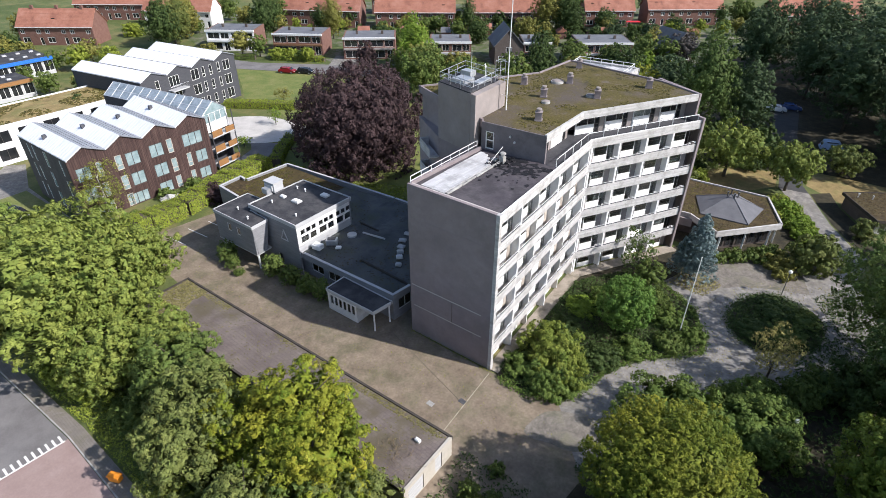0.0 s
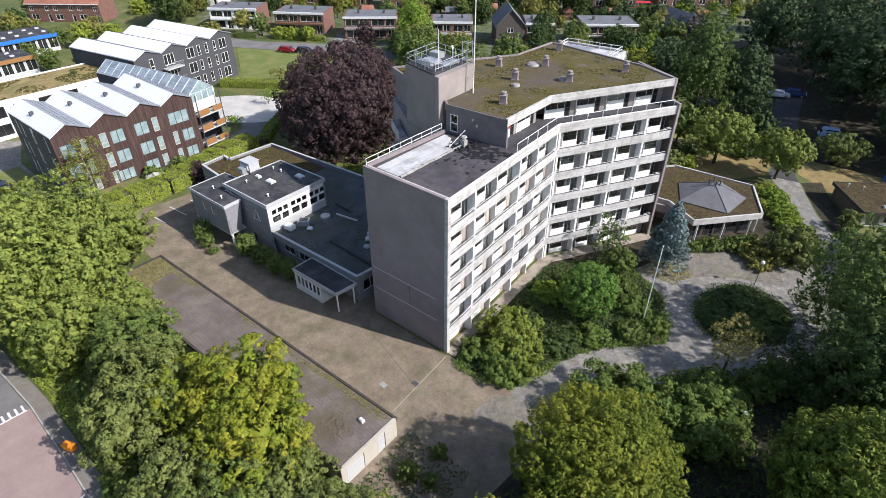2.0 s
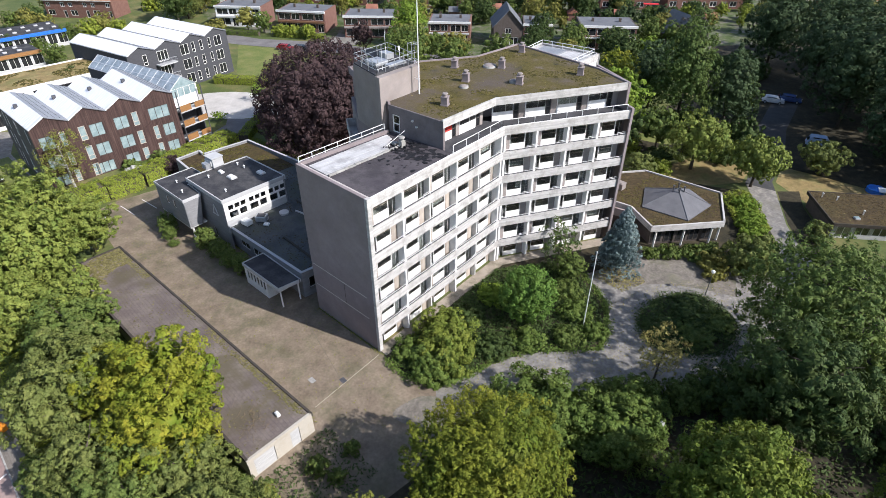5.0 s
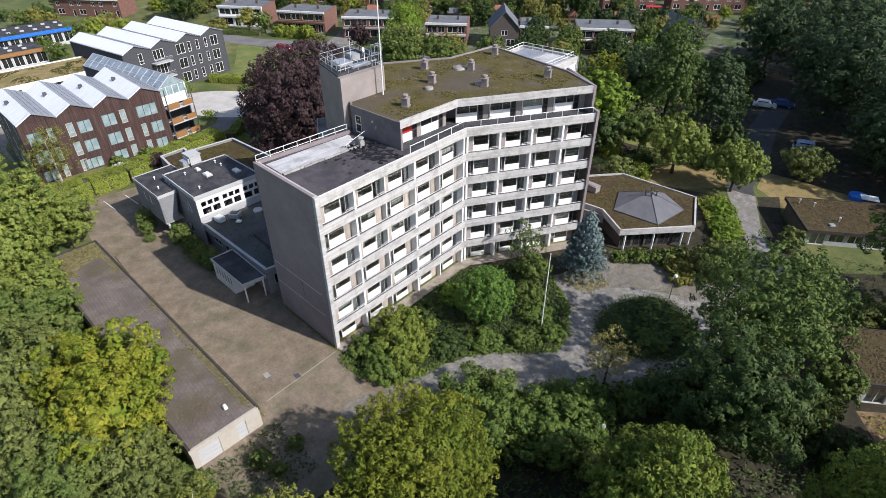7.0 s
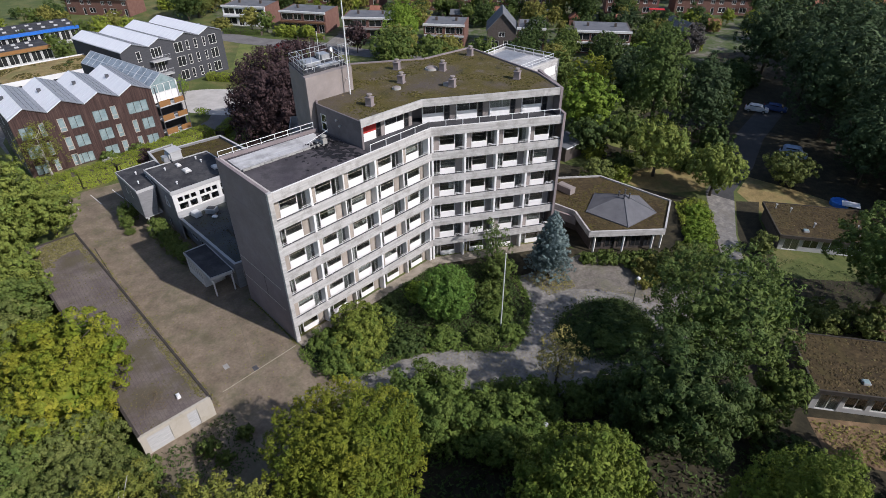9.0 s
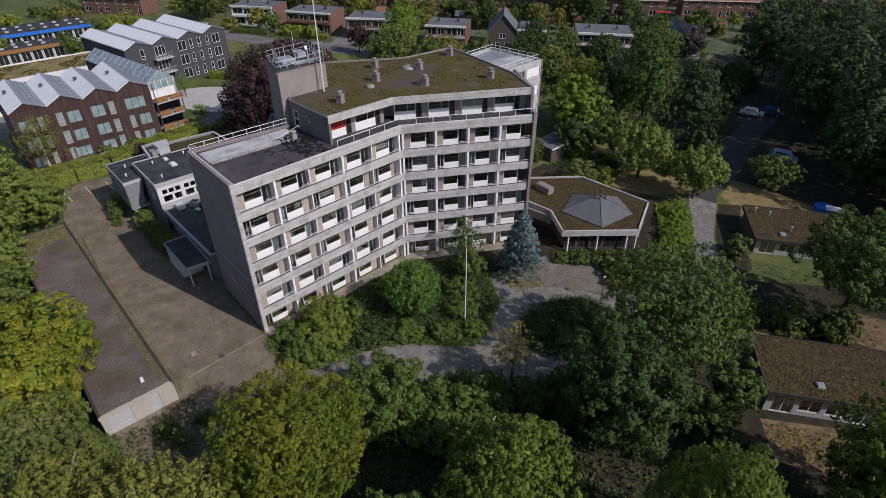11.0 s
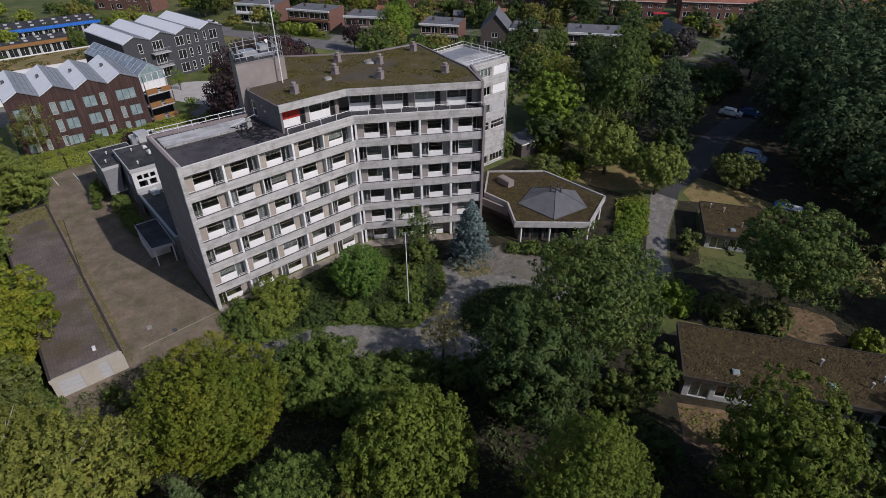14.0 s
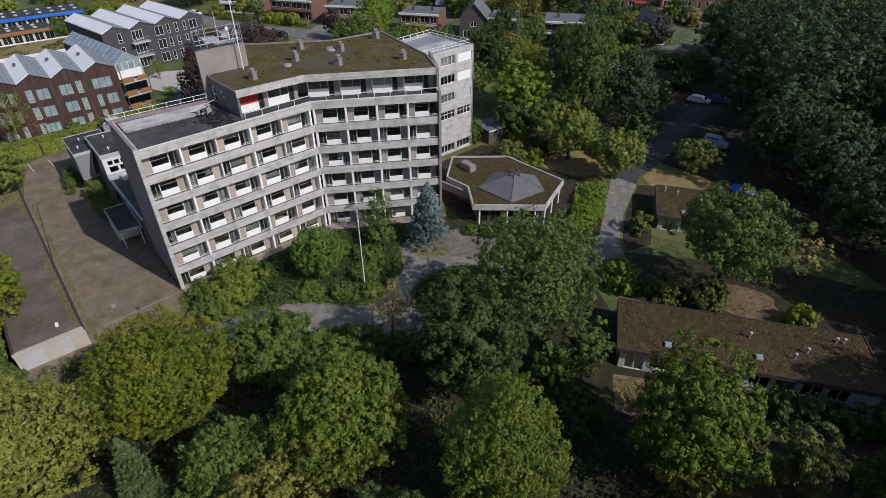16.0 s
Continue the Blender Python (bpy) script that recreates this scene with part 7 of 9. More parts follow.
def quads_mesh(name, pos, nrm, size, ratio, rng, mat, core=None, asp=1.0):
    """A mesh of many small leaves at pos, facing nrm."""
    n = len(pos)
    rnd = rng.normal(size=(n, 3))
    t = np.cross(nrm, rnd)
    t /= np.linalg.norm(t, axis=1, keepdims=True) + 1e-9
    b = np.cross(nrm, t)
    s = size[:, None]
    v = np.empty((n, 3, 3))
    v[:, 0] = pos - t * s * 0.5 - b * s * 0.5 * ratio
    v[:, 1] = pos - t * s * 0.4 + b * s * 0.5 * ratio
    v[:, 2] = pos + t * s * 0.75 + nrm * s * rng.uniform(-0.25, 0.15, (n, 1))
    v[:, :, 2] = pos[:, None, 2] + (v[:, :, 2] - pos[:, None, 2]) / asp
    if core is not None:
        cv, cf = core
    else:
        cv, cf = np.zeros((0, 3)), np.zeros((0, 3), dtype=np.int32)
    nc, nt = len(cv), len(cf)
    me = bpy.data.meshes.new(name)
    me.vertices.add(n * 3 + nc)
    me.vertices.foreach_set("co", np.concatenate([v.reshape(-1, 3), cv]).reshape(-1).astype(np.float32))
    me.loops.add(n * 3 + nt * 3)
    me.loops.foreach_set("vertex_index", np.concatenate([np.arange(n * 3), cf.reshape(-1) + n * 3]).astype(np.int32))
    me.polygons.add(n + nt)
    me.polygons.foreach_set("loop_start", np.arange(0, (n + nt) * 3, 3).astype(np.int32))
    me.polygons.foreach_set("material_index", np.concatenate([np.zeros(n), np.ones(nt)]).astype(np.int32))
    me.update(calc_edges=True)
    me.materials.append(M[mat])
    me.materials.append(M[mat])
    return me


def lobes(d, seed):
    a, b, c = seed * 1.7, seed * 2.3, seed * 0.9
    return np.sin(3.1 * d[:, 0] + a) * np.sin(2.7 * d[:, 1] + b) + 0.6 * np.sin(5.3 * d[:, 2] + c + 3 * d[:, 0]) + 0.5 * np.sin(6.1 * d[:, 1] + 4.3 * d[:, 0] + b)


def crown_mesh(seed, mat, clumps=260, per=60, clump_r=0.13, leaf_size=0.045, form="round", lump=0.10, fill=0.35, boughs=40, fine=False, asp=1.0):
    """A unit crown: radius 1, from z 0 to z 2. Boughs sit on a lobed shell, each bough carries rounded clumps of leaves."""
    rng = np.random.default_rng(seed)
    k = np.arange(boughs) + 0.5
    th, zz = k * 2.39996 + seed, 1 - 2 * k / boughs
    d = np.stack([np.cos(th) * np.sqrt(1 - zz ** 2), np.sin(th) * np.sqrt(1 - zz ** 2), zz], 1) + rng.normal(size=(boughs, 3)) * (0.55 / math.sqrt(boughs))
    d /= np.linalg.norm(d, axis=1, keepdims=True)
    br = min(0.42, 1.55 / math.sqrt(boughs)) * rng.uniform(0.75, 1.25, boughs)
    far = (1.0 - br * 0.72) * (1 + lump * lobes(d, seed))
    if form == "open":
        far = far * rng.uniform(0.72, 1.08, boughs)
    elif form != "cone":
        far = far * (rng.uniform(0.96, 1.03, boughs) if lump < 0.04 else rng.uniform(0.88, 1.06, boughs) if fine else rng.uniform(0.82, 1.07, boughs))
    z = d[:, 2]
    if form == "cone":
        hgt = (z + 1) / 2
        ang = k * 2.39996
        rad = np.clip(1 - hgt, 0.02, 1) ** 0.72 * (1 + 0.2 * np.sin(hgt * 38)) * 0.86
        bc = np.stack([np.cos(ang) * rad, np.sin(ang) * rad, hgt * 1.96], 1)
        br = br * (0.30 + 0.55 * np.clip(1 - hgt, 0, 1))
    elif form == "sparse":
        far = far * rng.uniform(0.45, 1.1, boughs)
        bc = np.stack([d[:, 0] * far, d[:, 1] * far, 1 + z * far], 1)
    elif form == "tall":
        q = np.where(z > 0, 1 - 0.52 * np.abs(z) ** 1.5, 1.0)
        bc = np.stack([d[:, 0] * far * q, d[:, 1] * far * q, 1 + z * far], 1)
    elif form == "spire":
        hgt = (z * far + 1) / 2
        q = np.clip(1.08 - 0.92 * np.clip(hgt, 0, 1) ** 1.7, 0.08, 1)
        bc = np.stack([d[:, 0] * q, d[:, 1] * q, 2 * hgt], 1) * np.array([0.92, 0.92, 1.0])
        swell = np.sqrt(np.clip(d[:, 0] ** 2 + d[:, 1] ** 2, 0.02, 1))
        bc[:, :2] = bc[:, :2] / swell[:, None] * np.clip(swell * 1.5, 0, 1)[:, None]
    elif form == "dome":
        bc = np.stack([d[:, 0] * far, d[:, 1] * far, 0.75 + np.maximum(z, -0.75) * far * 1.2], 1)
    else:
        bc = np.stack([d[:, 0] * far, d[:, 1] * far, 1 + z * far], 1)
    own = np.arange(clumps) % boughs
    g = rng.normal(size=(clumps, 3)) * 0.9 + d[own] * 0.85 + np.array([0, 0, 0.3])
    g /= np.linalg.norm(g, axis=1, keepdims=True)
    depth = np.where(rng.random(clumps) < fill * 0.6, rng.uniform(0.45, 0.8, clumps), rng.uniform(0.85, 1.12, clumps))
    c = bc[own] + g * (br[own] * depth)[:, None]
    cr = clump_r * rng.uniform(0.65, 1.3, clumps)
    if form == "cone":
        cr = cr * (0.4 + 0.6 * np.clip(1 - c[:, 2] / 2, 0, 1))
    # leaves overlap on each clump like shingles; fine-leaved crowns carry upright sprays
    e = rng.normal(size=(clumps, per, 3)) + g[:, None, :] * 0.8
    e /= np.linalg.norm(e, axis=2, keepdims=True)
    up = g * 0.6 + np.array([0, 0, 0.6])
    along = (e * up[:, None, :]).sum(2, keepdims=True)
    shape = e * np.array([1.0, 1.0, 0.85]) + (up[:, None, :] * along * 0.9 if fine else 0.0)
    shape = shape / np.array([1.0, 1.0, asp])
    p = c[:, None, :] + shape * (cr[:, None, None] * rng.uniform(0.84, 1.08, (clumps, per, 1)))
    nrm = e + g[:, None, :] * 0.25 + rng.normal(size=e.shape) * (0.3 if fine else 0.2) + np.array([0, 0, 0.1])
    nrm /= np.linalg.norm(nrm, axis=2, keepdims=True)
    pos, nrm = p.reshape(-1, 3), nrm.reshape(-1, 3)
    size = leaf_size * rng.uniform(0.6, 1.4, len(pos))
    # larger inner leaves that fill the gaps between the boughs
    m = len(pos) // {"open": 9, "sparse": 40}.get(form, 3)
    j = rng.integers(0, boughs, m)
    w = rng.normal(size=(m, 3))
    mid = np.array([0, 0, 0.9 if form != "cone" else 0.6])
    fillp = mid + (bc[j] - mid) * rng.uniform(0.58, 0.9, (m, 1)) + w * 0.06
    pos = np.concatenate([pos, fillp])
    nrm = np.concatenate([nrm, (d[j] + w * 0.4) / np.linalg.norm(d[j] + w * 0.4, axis=1, keepdims=True)])
    size = np.concatenate([size, leaf_size * 2.0 * rng.uniform(0.7, 1.3, m)])
    return quads_mesh("crown", pos, nrm, size, 0.72, rng, mat, None if form == "sparse" else core_of(seed, form, lump), asp)


def trunk_mesh(seed, mat, crown_low, height, r0, spread):
    """A tapered trunk with limbs, in metres."""
    rng = random.Random(seed)
    bm = bmesh.new()
    pts = [Vector((0, 0, -0.1))]
    for i in range(1, 5):
        pts.append(Vector((rng.uniform(-0.12, 0.12) * i * 0.5, rng.uniform(-0.12, 0.12) * i * 0.5, height * 0.85 * i / 4)))
    for i in range(4):
        rod(bm, pts[i], pts[i + 1], r0 * (1 - 0.2 * i), r0 * (1 - 0.2 * (i + 1)), sides=8)
    for k in range(9):
        s = rng.uniform(max(0.25, crown_low / height * 0.8), 0.85)
        base = pts[0].lerp(pts[4], s / 0.86 if s < 0.86 else 1)
        a = rng.uniform(0, 6.28)
        l = spread * rng.uniform(0.35, 0.62)
        tip = base + Vector((math.cos(a) * l, math.sin(a) * l, l * rng.uniform(0.3, 0.8)))
        mid = base.lerp(tip, 0.5) + Vector((0, 0, -0.1 * l))
        rod(bm, base, mid, r0 * 0.36, r0 * 0.22, sides=6)
        rod(bm, mid, tip, r0 * 0.22, r0 * 0.07, sides=5)
    return mesh_of(bm, mat, "trunk", True)


def core_of(seed, form, lump):
    """The uneven inner leaf mass that closes the crown against the light."""
    jit = np.random.default_rng(seed + 50)
    bm = bmesh.new()
    bmesh.ops.create_icosphere(bm, subdivisions=3, radius=1.0)
    bmesh.ops.triangulate(bm, faces=bm.faces)
    d = np.array([v.co for v in bm.verts])
    f = np.array([[v.index for v in q.verts] for q in bm.faces], dtype=np.int32)
    bm.free()
    k = {"open": 0.3, "cone": 0.5}.get(form, 0.38)
    rr = k * (1 + lump * lobes(d, seed)) * (1 + 0.06 * np.sin(11 * d[:, 0] + 7 * d[:, 2]) * np.sin(9 * d[:, 1])) * jit.uniform(0.86, 1.08, len(d))
    if form == "cone":
        hgt = (d[:, 2] + 1) / 2
        rad = np.clip(1 - hgt, 0.0, 1) ** 0.85 * k * np.clip(hgt * 12, 0, 1)
        ang = np.arctan2(d[:, 1], d[:, 0])
        return np.stack([np.cos(ang) * rad, np.sin(ang) * rad, hgt * 1.85], 1), f
    if form == "dome":
        return np.stack([d[:, 0] * rr, d[:, 1] * rr, 0.75 + np.maximum(d[:, 2], -0.75) * rr * 1.2], 1), f
    kk = np.where(d[:, 2] > 0, 1 - 0.35 * d[:, 2] ** 2, 1.0) if form in ("tall", "spire") else 1.0
    return np.stack([d[:, 0] * rr * kk, d[:, 1] * rr * kk, 1 + d[:, 2] * rr], 1), f


CROWNS = {}
COUNT = [0]


def tree(x, y, top, r, mat, label, low=None, form="round", quality=None, bark="bark", name="tree", category="tree", squash=1.0, lump=0.10, fill=0.35, z0=0.0):
    """A tree or shrub: crown from low to top, radius r."""
    COUNT[0] += 1
    low = top * 0.25 if low is None else low
    quality = quality or (1 if y > 86 or x < -78 else 1.5 if y > 56 or x < -38 else 2)
    variant = COUNT[0] % 2
    span = max(r, (top - low) / 2)
    # leaves keep about the same size in metres, whatever the crown's size
    cls = 0 if span < 1.8 else 1 if span < 3.4 else 2 if span < 5.4 else 3
    ref = (1.4, 2.6, 4.4, 6.6)[cls]
    asp = min((0.4, 0.65, 1.0, 1.5, 2.1), key=lambda a: abs(math.log(a * r / ((top - low) / 2))))
    key = (mat, form, quality, variant, cls, lump, fill, asp)
    if key not in CROWNS:
        clump_m = (0.20, 0.235, 0.27, 0.30)[cls] * {1: 1.5, 1.5: 1.18, 2: 1.0}[quality]
        leaf_m = (0.135, 0.15, 0.165, 0.18)[cls] * {1: 1.8, 1.5: 1.32, 2: 1.0}[quality]
        n = int((170, 390, 900, 1500)[cls] * {1: 0.29, 1.5: 0.56, 2: 1.0}[quality])
        per = int(24 if quality > 1 else 20) // (3 if form == "sparse" else 1)
        nb = (16, 30, 60, 95)[cls]
        close = lump < 0.07
        if close and quality > 1:   # close-grained crowns
            nb, n, leaf_m, clump_m, per = nb * 3, int(n * 1.7), leaf_m * 0.9, clump_m * 0.72, 18
        if form == "cone":
            n, nb, per = int(n * 2.0), nb * 4, 16
        CROWNS[key] = crown_mesh(len(CROWNS) + 3, mat, n, per, clump_m / ref, leaf_m / ref, form, lump, fill, nb, close, asp)
    t = thing(name, label, category, (x, y, z0), (COUNT[0] * 77) % 360)
    part_m = Matrix.Translation((0, 0, low)) @ Matrix.Diagonal((r, r * squash, (top - low) / 2, 1))
    obj("crown", CROWNS[key], t, part_m)
    if name == "tree" or name == "conifer":
        obj("trunk", trunk_mesh(COUNT[0], bark, low, top * 0.9, max(0.08, min(0.32, r * 0.06)), r), t)
    else:
        bm = bmesh.new()
        rng = random.Random(COUNT[0])
        for i in range(6):
            a = rng.uniform(0, 6.28)
            rod(bm, (0.1 * math.cos(a), 0.1 * math.sin(a), -0.05), (r * 0.5 * math.cos(a), r * 0.5 * math.sin(a), low + (top - low) * 0.55), 0.05, 0.02, sides=5)
        part("woody_base", bm, bark, t)
    return t


def shrub(x, y, top, r, mat, label, **kw):
    return tree(x, y, top, r, mat, label, low=kw.pop("low", 0.02), form=kw.pop("form", "dome"), name="shrub", category="shrub", **kw)


# west of the garages
tree(-53.5, 6.8, 15.0, 6.8, "lf_light", "tall bright green maple with a broad crown", low=3, lump=0.14)
tree(-52.0, 12.2, 11.5, 4.6, "lf_light", "bright green maple beside the garages", low=1.8, lump=0.14)
tree(-60.5, 13.5, 12.5, 5.8, "lf_light", "bright green maple with dense foliage", low=2.0, lump=0.14)
tree(-64.5, 6.0, 14.0, 6.5, "lf_light", "tall bright green maple tree", low=2.5)
tree(-59.5, 19.0, 7.5, 3.6, "lf_light", "light green young maple at the yard's edge", low=1.0)
tree(-46.0, 8.6, 9.0, 3.8, "lf_light", "bright green maple leaning over the footpath", low=1.5)
tree(-39.4, 12.0, 8.0, 3.9, "lf_mid", "mid-green tree behind the garages", low=1.0, lump=0.14)
tree(-44.8, 12.8, 7.4, 3.6, "lf_light", "light green tree behind the garages", low=0.8)
tree(-33.0, 10.2, 8.6, 4.3, "lf_grey", "grey-green willow with drooping foliage", low=0.6, lump=0.12, fill=0.2)
tree(-26.3, 15.0, 9.3, 4.9, "lf_yellow", "yellow-green maple with rounded lobes of foliage", low=1.2, lump=0.16)
tree(-22.6, 13.6, 8.8, 4.4, "lf_yellow", "yellow-green maple beside the garage roof", low=1.2, lump=0.16)
tree(-29.8, 12.4, 7.6, 3.6, "lf_yellow", "yellow-green maple with yellow tips", low=1.0, lump=0.16)
tree(-18.6, 12.6, 6.6, 3.8, "lf_grey", "olive-green willow shrub tree", low=0.4, form="open", fill=0.2)
tree(-24.0, 8.4, 7.0, 3.6, "lf_grey", "grey-green willow over the footpath", low=0.4, form="open")
tree(-31.2, 7.6, 7.0, 3.0, "lf_grey", "grey-green willow hanging over the footpath", low=0.5, form="open", fill=0.2)
shrub(-47.3, 7.4, 2.6, 2.2, "lf_hedge", "bright green roadside shrub")
shrub(-52.0, 6.6, 2.4, 2.4, "lf_hedge", "bright green roadside shrub")
shrub(-31.0, 6.4, 2.0, 1.8, "lf_hedge", "low bright green shrub at the parking")
shrub(-14.2, 15.5, 3.4, 2.3, "lf_mid", "green shrub beside the garage gable")
shrub(-13.6, 24.2, 1.1, 0.7, "lf_mid", "small weed shrub on the shaded yard")
shrub(-14.2, 21.2, 1.3, 0.9, "lf_mid", "small weed shrub beside the garage gable")
shrub(-12.4, 21.8, 0.9, 0.7, "lf_mid", "small weed shrub on the shaded yard")
# south-east front trees
tree(-2.2, 27.8, 10.7, 5.7, "lf_gold", "round hornbeam with yellowing crown", low=1.5, lump=0.06)
tree(11.0, 37.6, 11.8, 4.9, "lf_green", "round green hornbeam with a dense crown", low=1.5, lump=0.06, form="tall")
tree(21.3, 44.8, 14.2, 4.3, "lf_green", "dark green hornbeam with pointed crown", low=1.5, lump=0.06, form="tall")
tree(10.8, 50.2, 12.2, 5.0, "lf_dark", "dark green maple by the drive", low=1.5, lump=0.14)
tree(8.6, 60.4, 13.8, 6.2, "lf_feather", "feathery green locust tree by the drive", low=2.0, form="open", lump=0.06, fill=0.5)
tree(27.5, 58.6, 12.4, 5.0, "lf_green", "broad green tree before the bungalow", low=1.2, lump=0.14)
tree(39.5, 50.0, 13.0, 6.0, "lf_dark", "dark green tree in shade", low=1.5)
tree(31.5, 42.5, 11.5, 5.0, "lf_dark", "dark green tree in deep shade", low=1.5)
tree(-1.5, 17.6, 10.2, 5.2, "lf_birch", "olive birch with airy yellowish crown", low=1.0, form="open", fill=0.4, lump=0.06, bark="birchbark")
tree(-8.0, 13.5, 8.0, 4.2, "lf_birch", "airy olive birch standing near the garages", low=0.8, form="open", lump=0.06, bark="birchbark")
tree(-13.6, 13.2, 6.4, 3.4, "lf_grey", "feathery olive-green shrub tree", low=0.3, form="open")
tree(-19.6, 9.2, 6.8, 3.8, "lf_mid", "feathery green shrub tree", low=0.3, form="open")
shrub(-37.8, 8.2, 2.2, 1.9, "lf_mid", "dense green shrub beside the footpath")
shrub(-41.8, 8.0, 2.0, 1.8, "lf_mid", "dense green shrub beside the footpath")
shrub(-35.2, 6.9, 1.6, 1.5, "lf_mid", "dense green shrub beside the footpath")
shrub(-28.4, 5.8, 2.4, 2.2, "lf_mid", "dense green shrub at the parking edge")
shrub(-24.6, 4.6, 2.6, 2.4, "lf_mid", "dense green shrub at the parking edge")
tree(4.6, 23.6, 8.2, 2.0, "lf_fir", "small dull green garden conifer", low=0.3, form="cone", name="conifer", category="conifer")
tree(8.4, 29.4, 7.6, 3.6, "lf_bed", "sparse green shrub tree", low=0.5, form="open", lump=0.06)
tree(14.0, 30.5, 8.0, 4.0, "lf_olive", "olive-green shrub tree below the hornbeams", low=0.5, form="open")
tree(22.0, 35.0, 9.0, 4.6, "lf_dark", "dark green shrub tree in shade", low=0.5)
shrub(-4.2, 37.6, 3.9, 4.6, "lf_bed", "wide green shrub mass beside the drive", lump=0.14)
shrub(1.4, 40.6, 4.2, 3.8, "lf_bed", "wide green shrub mass beneath the hornbeams", lump=0.14)
shrub(1.0, 44.2, 3.2, 2.8, "lf_bed", "green shrub beside the drive")
shrub(7.0, 51.0, 4.4, 3.2, "lf_dark", "dark green shrub by the drive")
tree(0.4, 48.6, 6.6, 2.3, "lf_tan", "young tree with tan drying leaves", low=2.0, form="sparse", lump=0.18)
for x, y, h, r in ((-1.6, 43.6, 2.2, 1.8), (0.4, 46.2, 2.0, 1.7), (3.4, 48.4, 2.6, 2.0), (4.8, 50.6, 2.8, 2.0)):
    shrub(x, y, h, r, "lf_mid", "green shrub along the drive's edge")
# dark leaves stand in for the shade on this shrub
shrub(19.0, 55.6, 3.4, 2.8, "lf_dark", "dark green shrub at the bungalow corner")
shrub(15.2, 60.8, 6.0, 2.2, "lf_mid", "tall green shrub beside the bungalow", form="round")
shrub(14.6, 57.6, 4.0, 2.2, "lf_mid", "green shrub beside the bungalow")
tree(33.6, 64.8, 6.2, 2.6, "lf_grey", "pale small tree at the bungalow", low=0.8, form="open")
tree(38.0, 69.6, 7.0, 2.4, "lf_grey", "grey-green conifer in shade", low=0.4, form="cone", name="conifer", category="conifer")
# shrub bed before the facade
tree(-13.6, 47.3, 6.2, 2.8, "lf_round", "dense round green tree in the shrub bed", low=0.6, lump=0.02, fill=0.2)
shrub(-17.3, 38.8, 3.4, 3.1, "lf_shrub", "broad yellowish-green shrub in the bed", lump=0.14)
shrub(-15.2, 37.0, 2.5, 2.7, "lf_shrub", "yellowish-green shrub at the bed's front", lump=0.14)
shrub(-18.4, 35.2, 1.5, 1.7, "lf_bed", "low green shrub at the building corner")
shrub(-15.4, 35.4, 2.0, 2.6, "lf_bed", "low green shrub at the bed's edge")
# dark leaves here paint the shaded hollow of the bed
shrub(-13.2, 41.4, 1.3, 2.0, "lf_dark", "dark green ground shrub in the bed")
shrub(-11.2, 44.6, 1.2, 1.7, "lf_bed", "green ground shrub in the bed")
shrub(-8.6, 47.9, 1.3, 1.5, "lf_mid", "mid-green shrub at the flagpole")
shrub(-7.2, 50.4, 1.2, 1.3, "lf_bed", "green shrub by the drive")
shrub(-10.2, 51.6, 1.5, 1.8, "lf_bed", "green shrub behind the flagpole")
# leaf colour darkened for the shade at the bed's rear
shrub(-18.0, 43.0, 1.2, 1.9, "lf_dark", "dark green shrub below the balconies")
shrub(-18.4, 47.6, 1.1, 1.9, "lf_fresh", "fresh green low shrub below the balconies")
shrub(-16.8, 51.0, 1.5, 2.0, "lf_bed", "green shrub below the balconies")
shrub(-13.0, 53.6, 1.7, 1.9, "lf_mid", "mid-green shrub in the bed")
tree(-16.7, 57.3, 6.4, 2.3, "lf_locust", "small airy tree before the balconies", low=0.8, form="sparse", lump=0.18, fill=0.6)
tree(-14.4, 56.2, 3.6, 1.8, "lf_mid", "small airy tree in the bed", low=0.5, form="open")
tree(-11.2, 61.4, 9.0, 2.8, "lf_blue", "silvery blue spruce on the forecourt", low=1.1, form="cone", name="conifer", category="conifer", fill=0.3)
# every other shrub takes darker leaves to paint the island's shade
for i, (x, y, h, r) in enumerate(((-2.4, 56.0, 0.8, 1.8), (0.4, 57.4, 0.9, 2.0), (-1.4, 60.2, 0.9, 2.0), (1.2, 61.0, 0.8, 1.9), (-2.4, 61.6, 0.7, 1.4))):
    shrub(x, y, h, r, "lf_mid" if i % 2 else "lf_dark", "low dark green shrub on the island", z0=0.1)
shrub(-3.6, 70.6, 2.0, 1.7, "lf_olive", "olive shrub beside the pavilion")
shrub(-2.6, 68.8, 1.1, 1.2, "lf_olive", "low olive shrub at the forecourt's edge")
for x, y, h, r in ((-9.9, 67.4, 1.0, 1.0), (-8.4, 69.2, 1.2, 1.3), (-6.2, 71.0, 1.3, 1.5), (-4.8, 72.6, 1.5, 1.5)):
    shrub(x, y, h, r, "lf_mid", "low dark shrub before the pavilion wall")
shrub(-0.4, 73.0, 4.8, 3.1, "lf_grey", "wide pale green shrub beside the pavilion")
for x, y, h in ((-0.8, 78.0, 1.7), (-2.4, 80.4, 1.4), (-3.6, 82.6, 1.5), (-4.6, 84.8, 1.3), (-6.4, 87.4, 1.5)):
    shrub(x, y, h, 1.9, "lf_fresh", "low bright green shrub beside the lane")
shrub(3.4, 85.4, 3.0, 1.4, "lf_grey", "pale grey-green shrub at the bungalow")
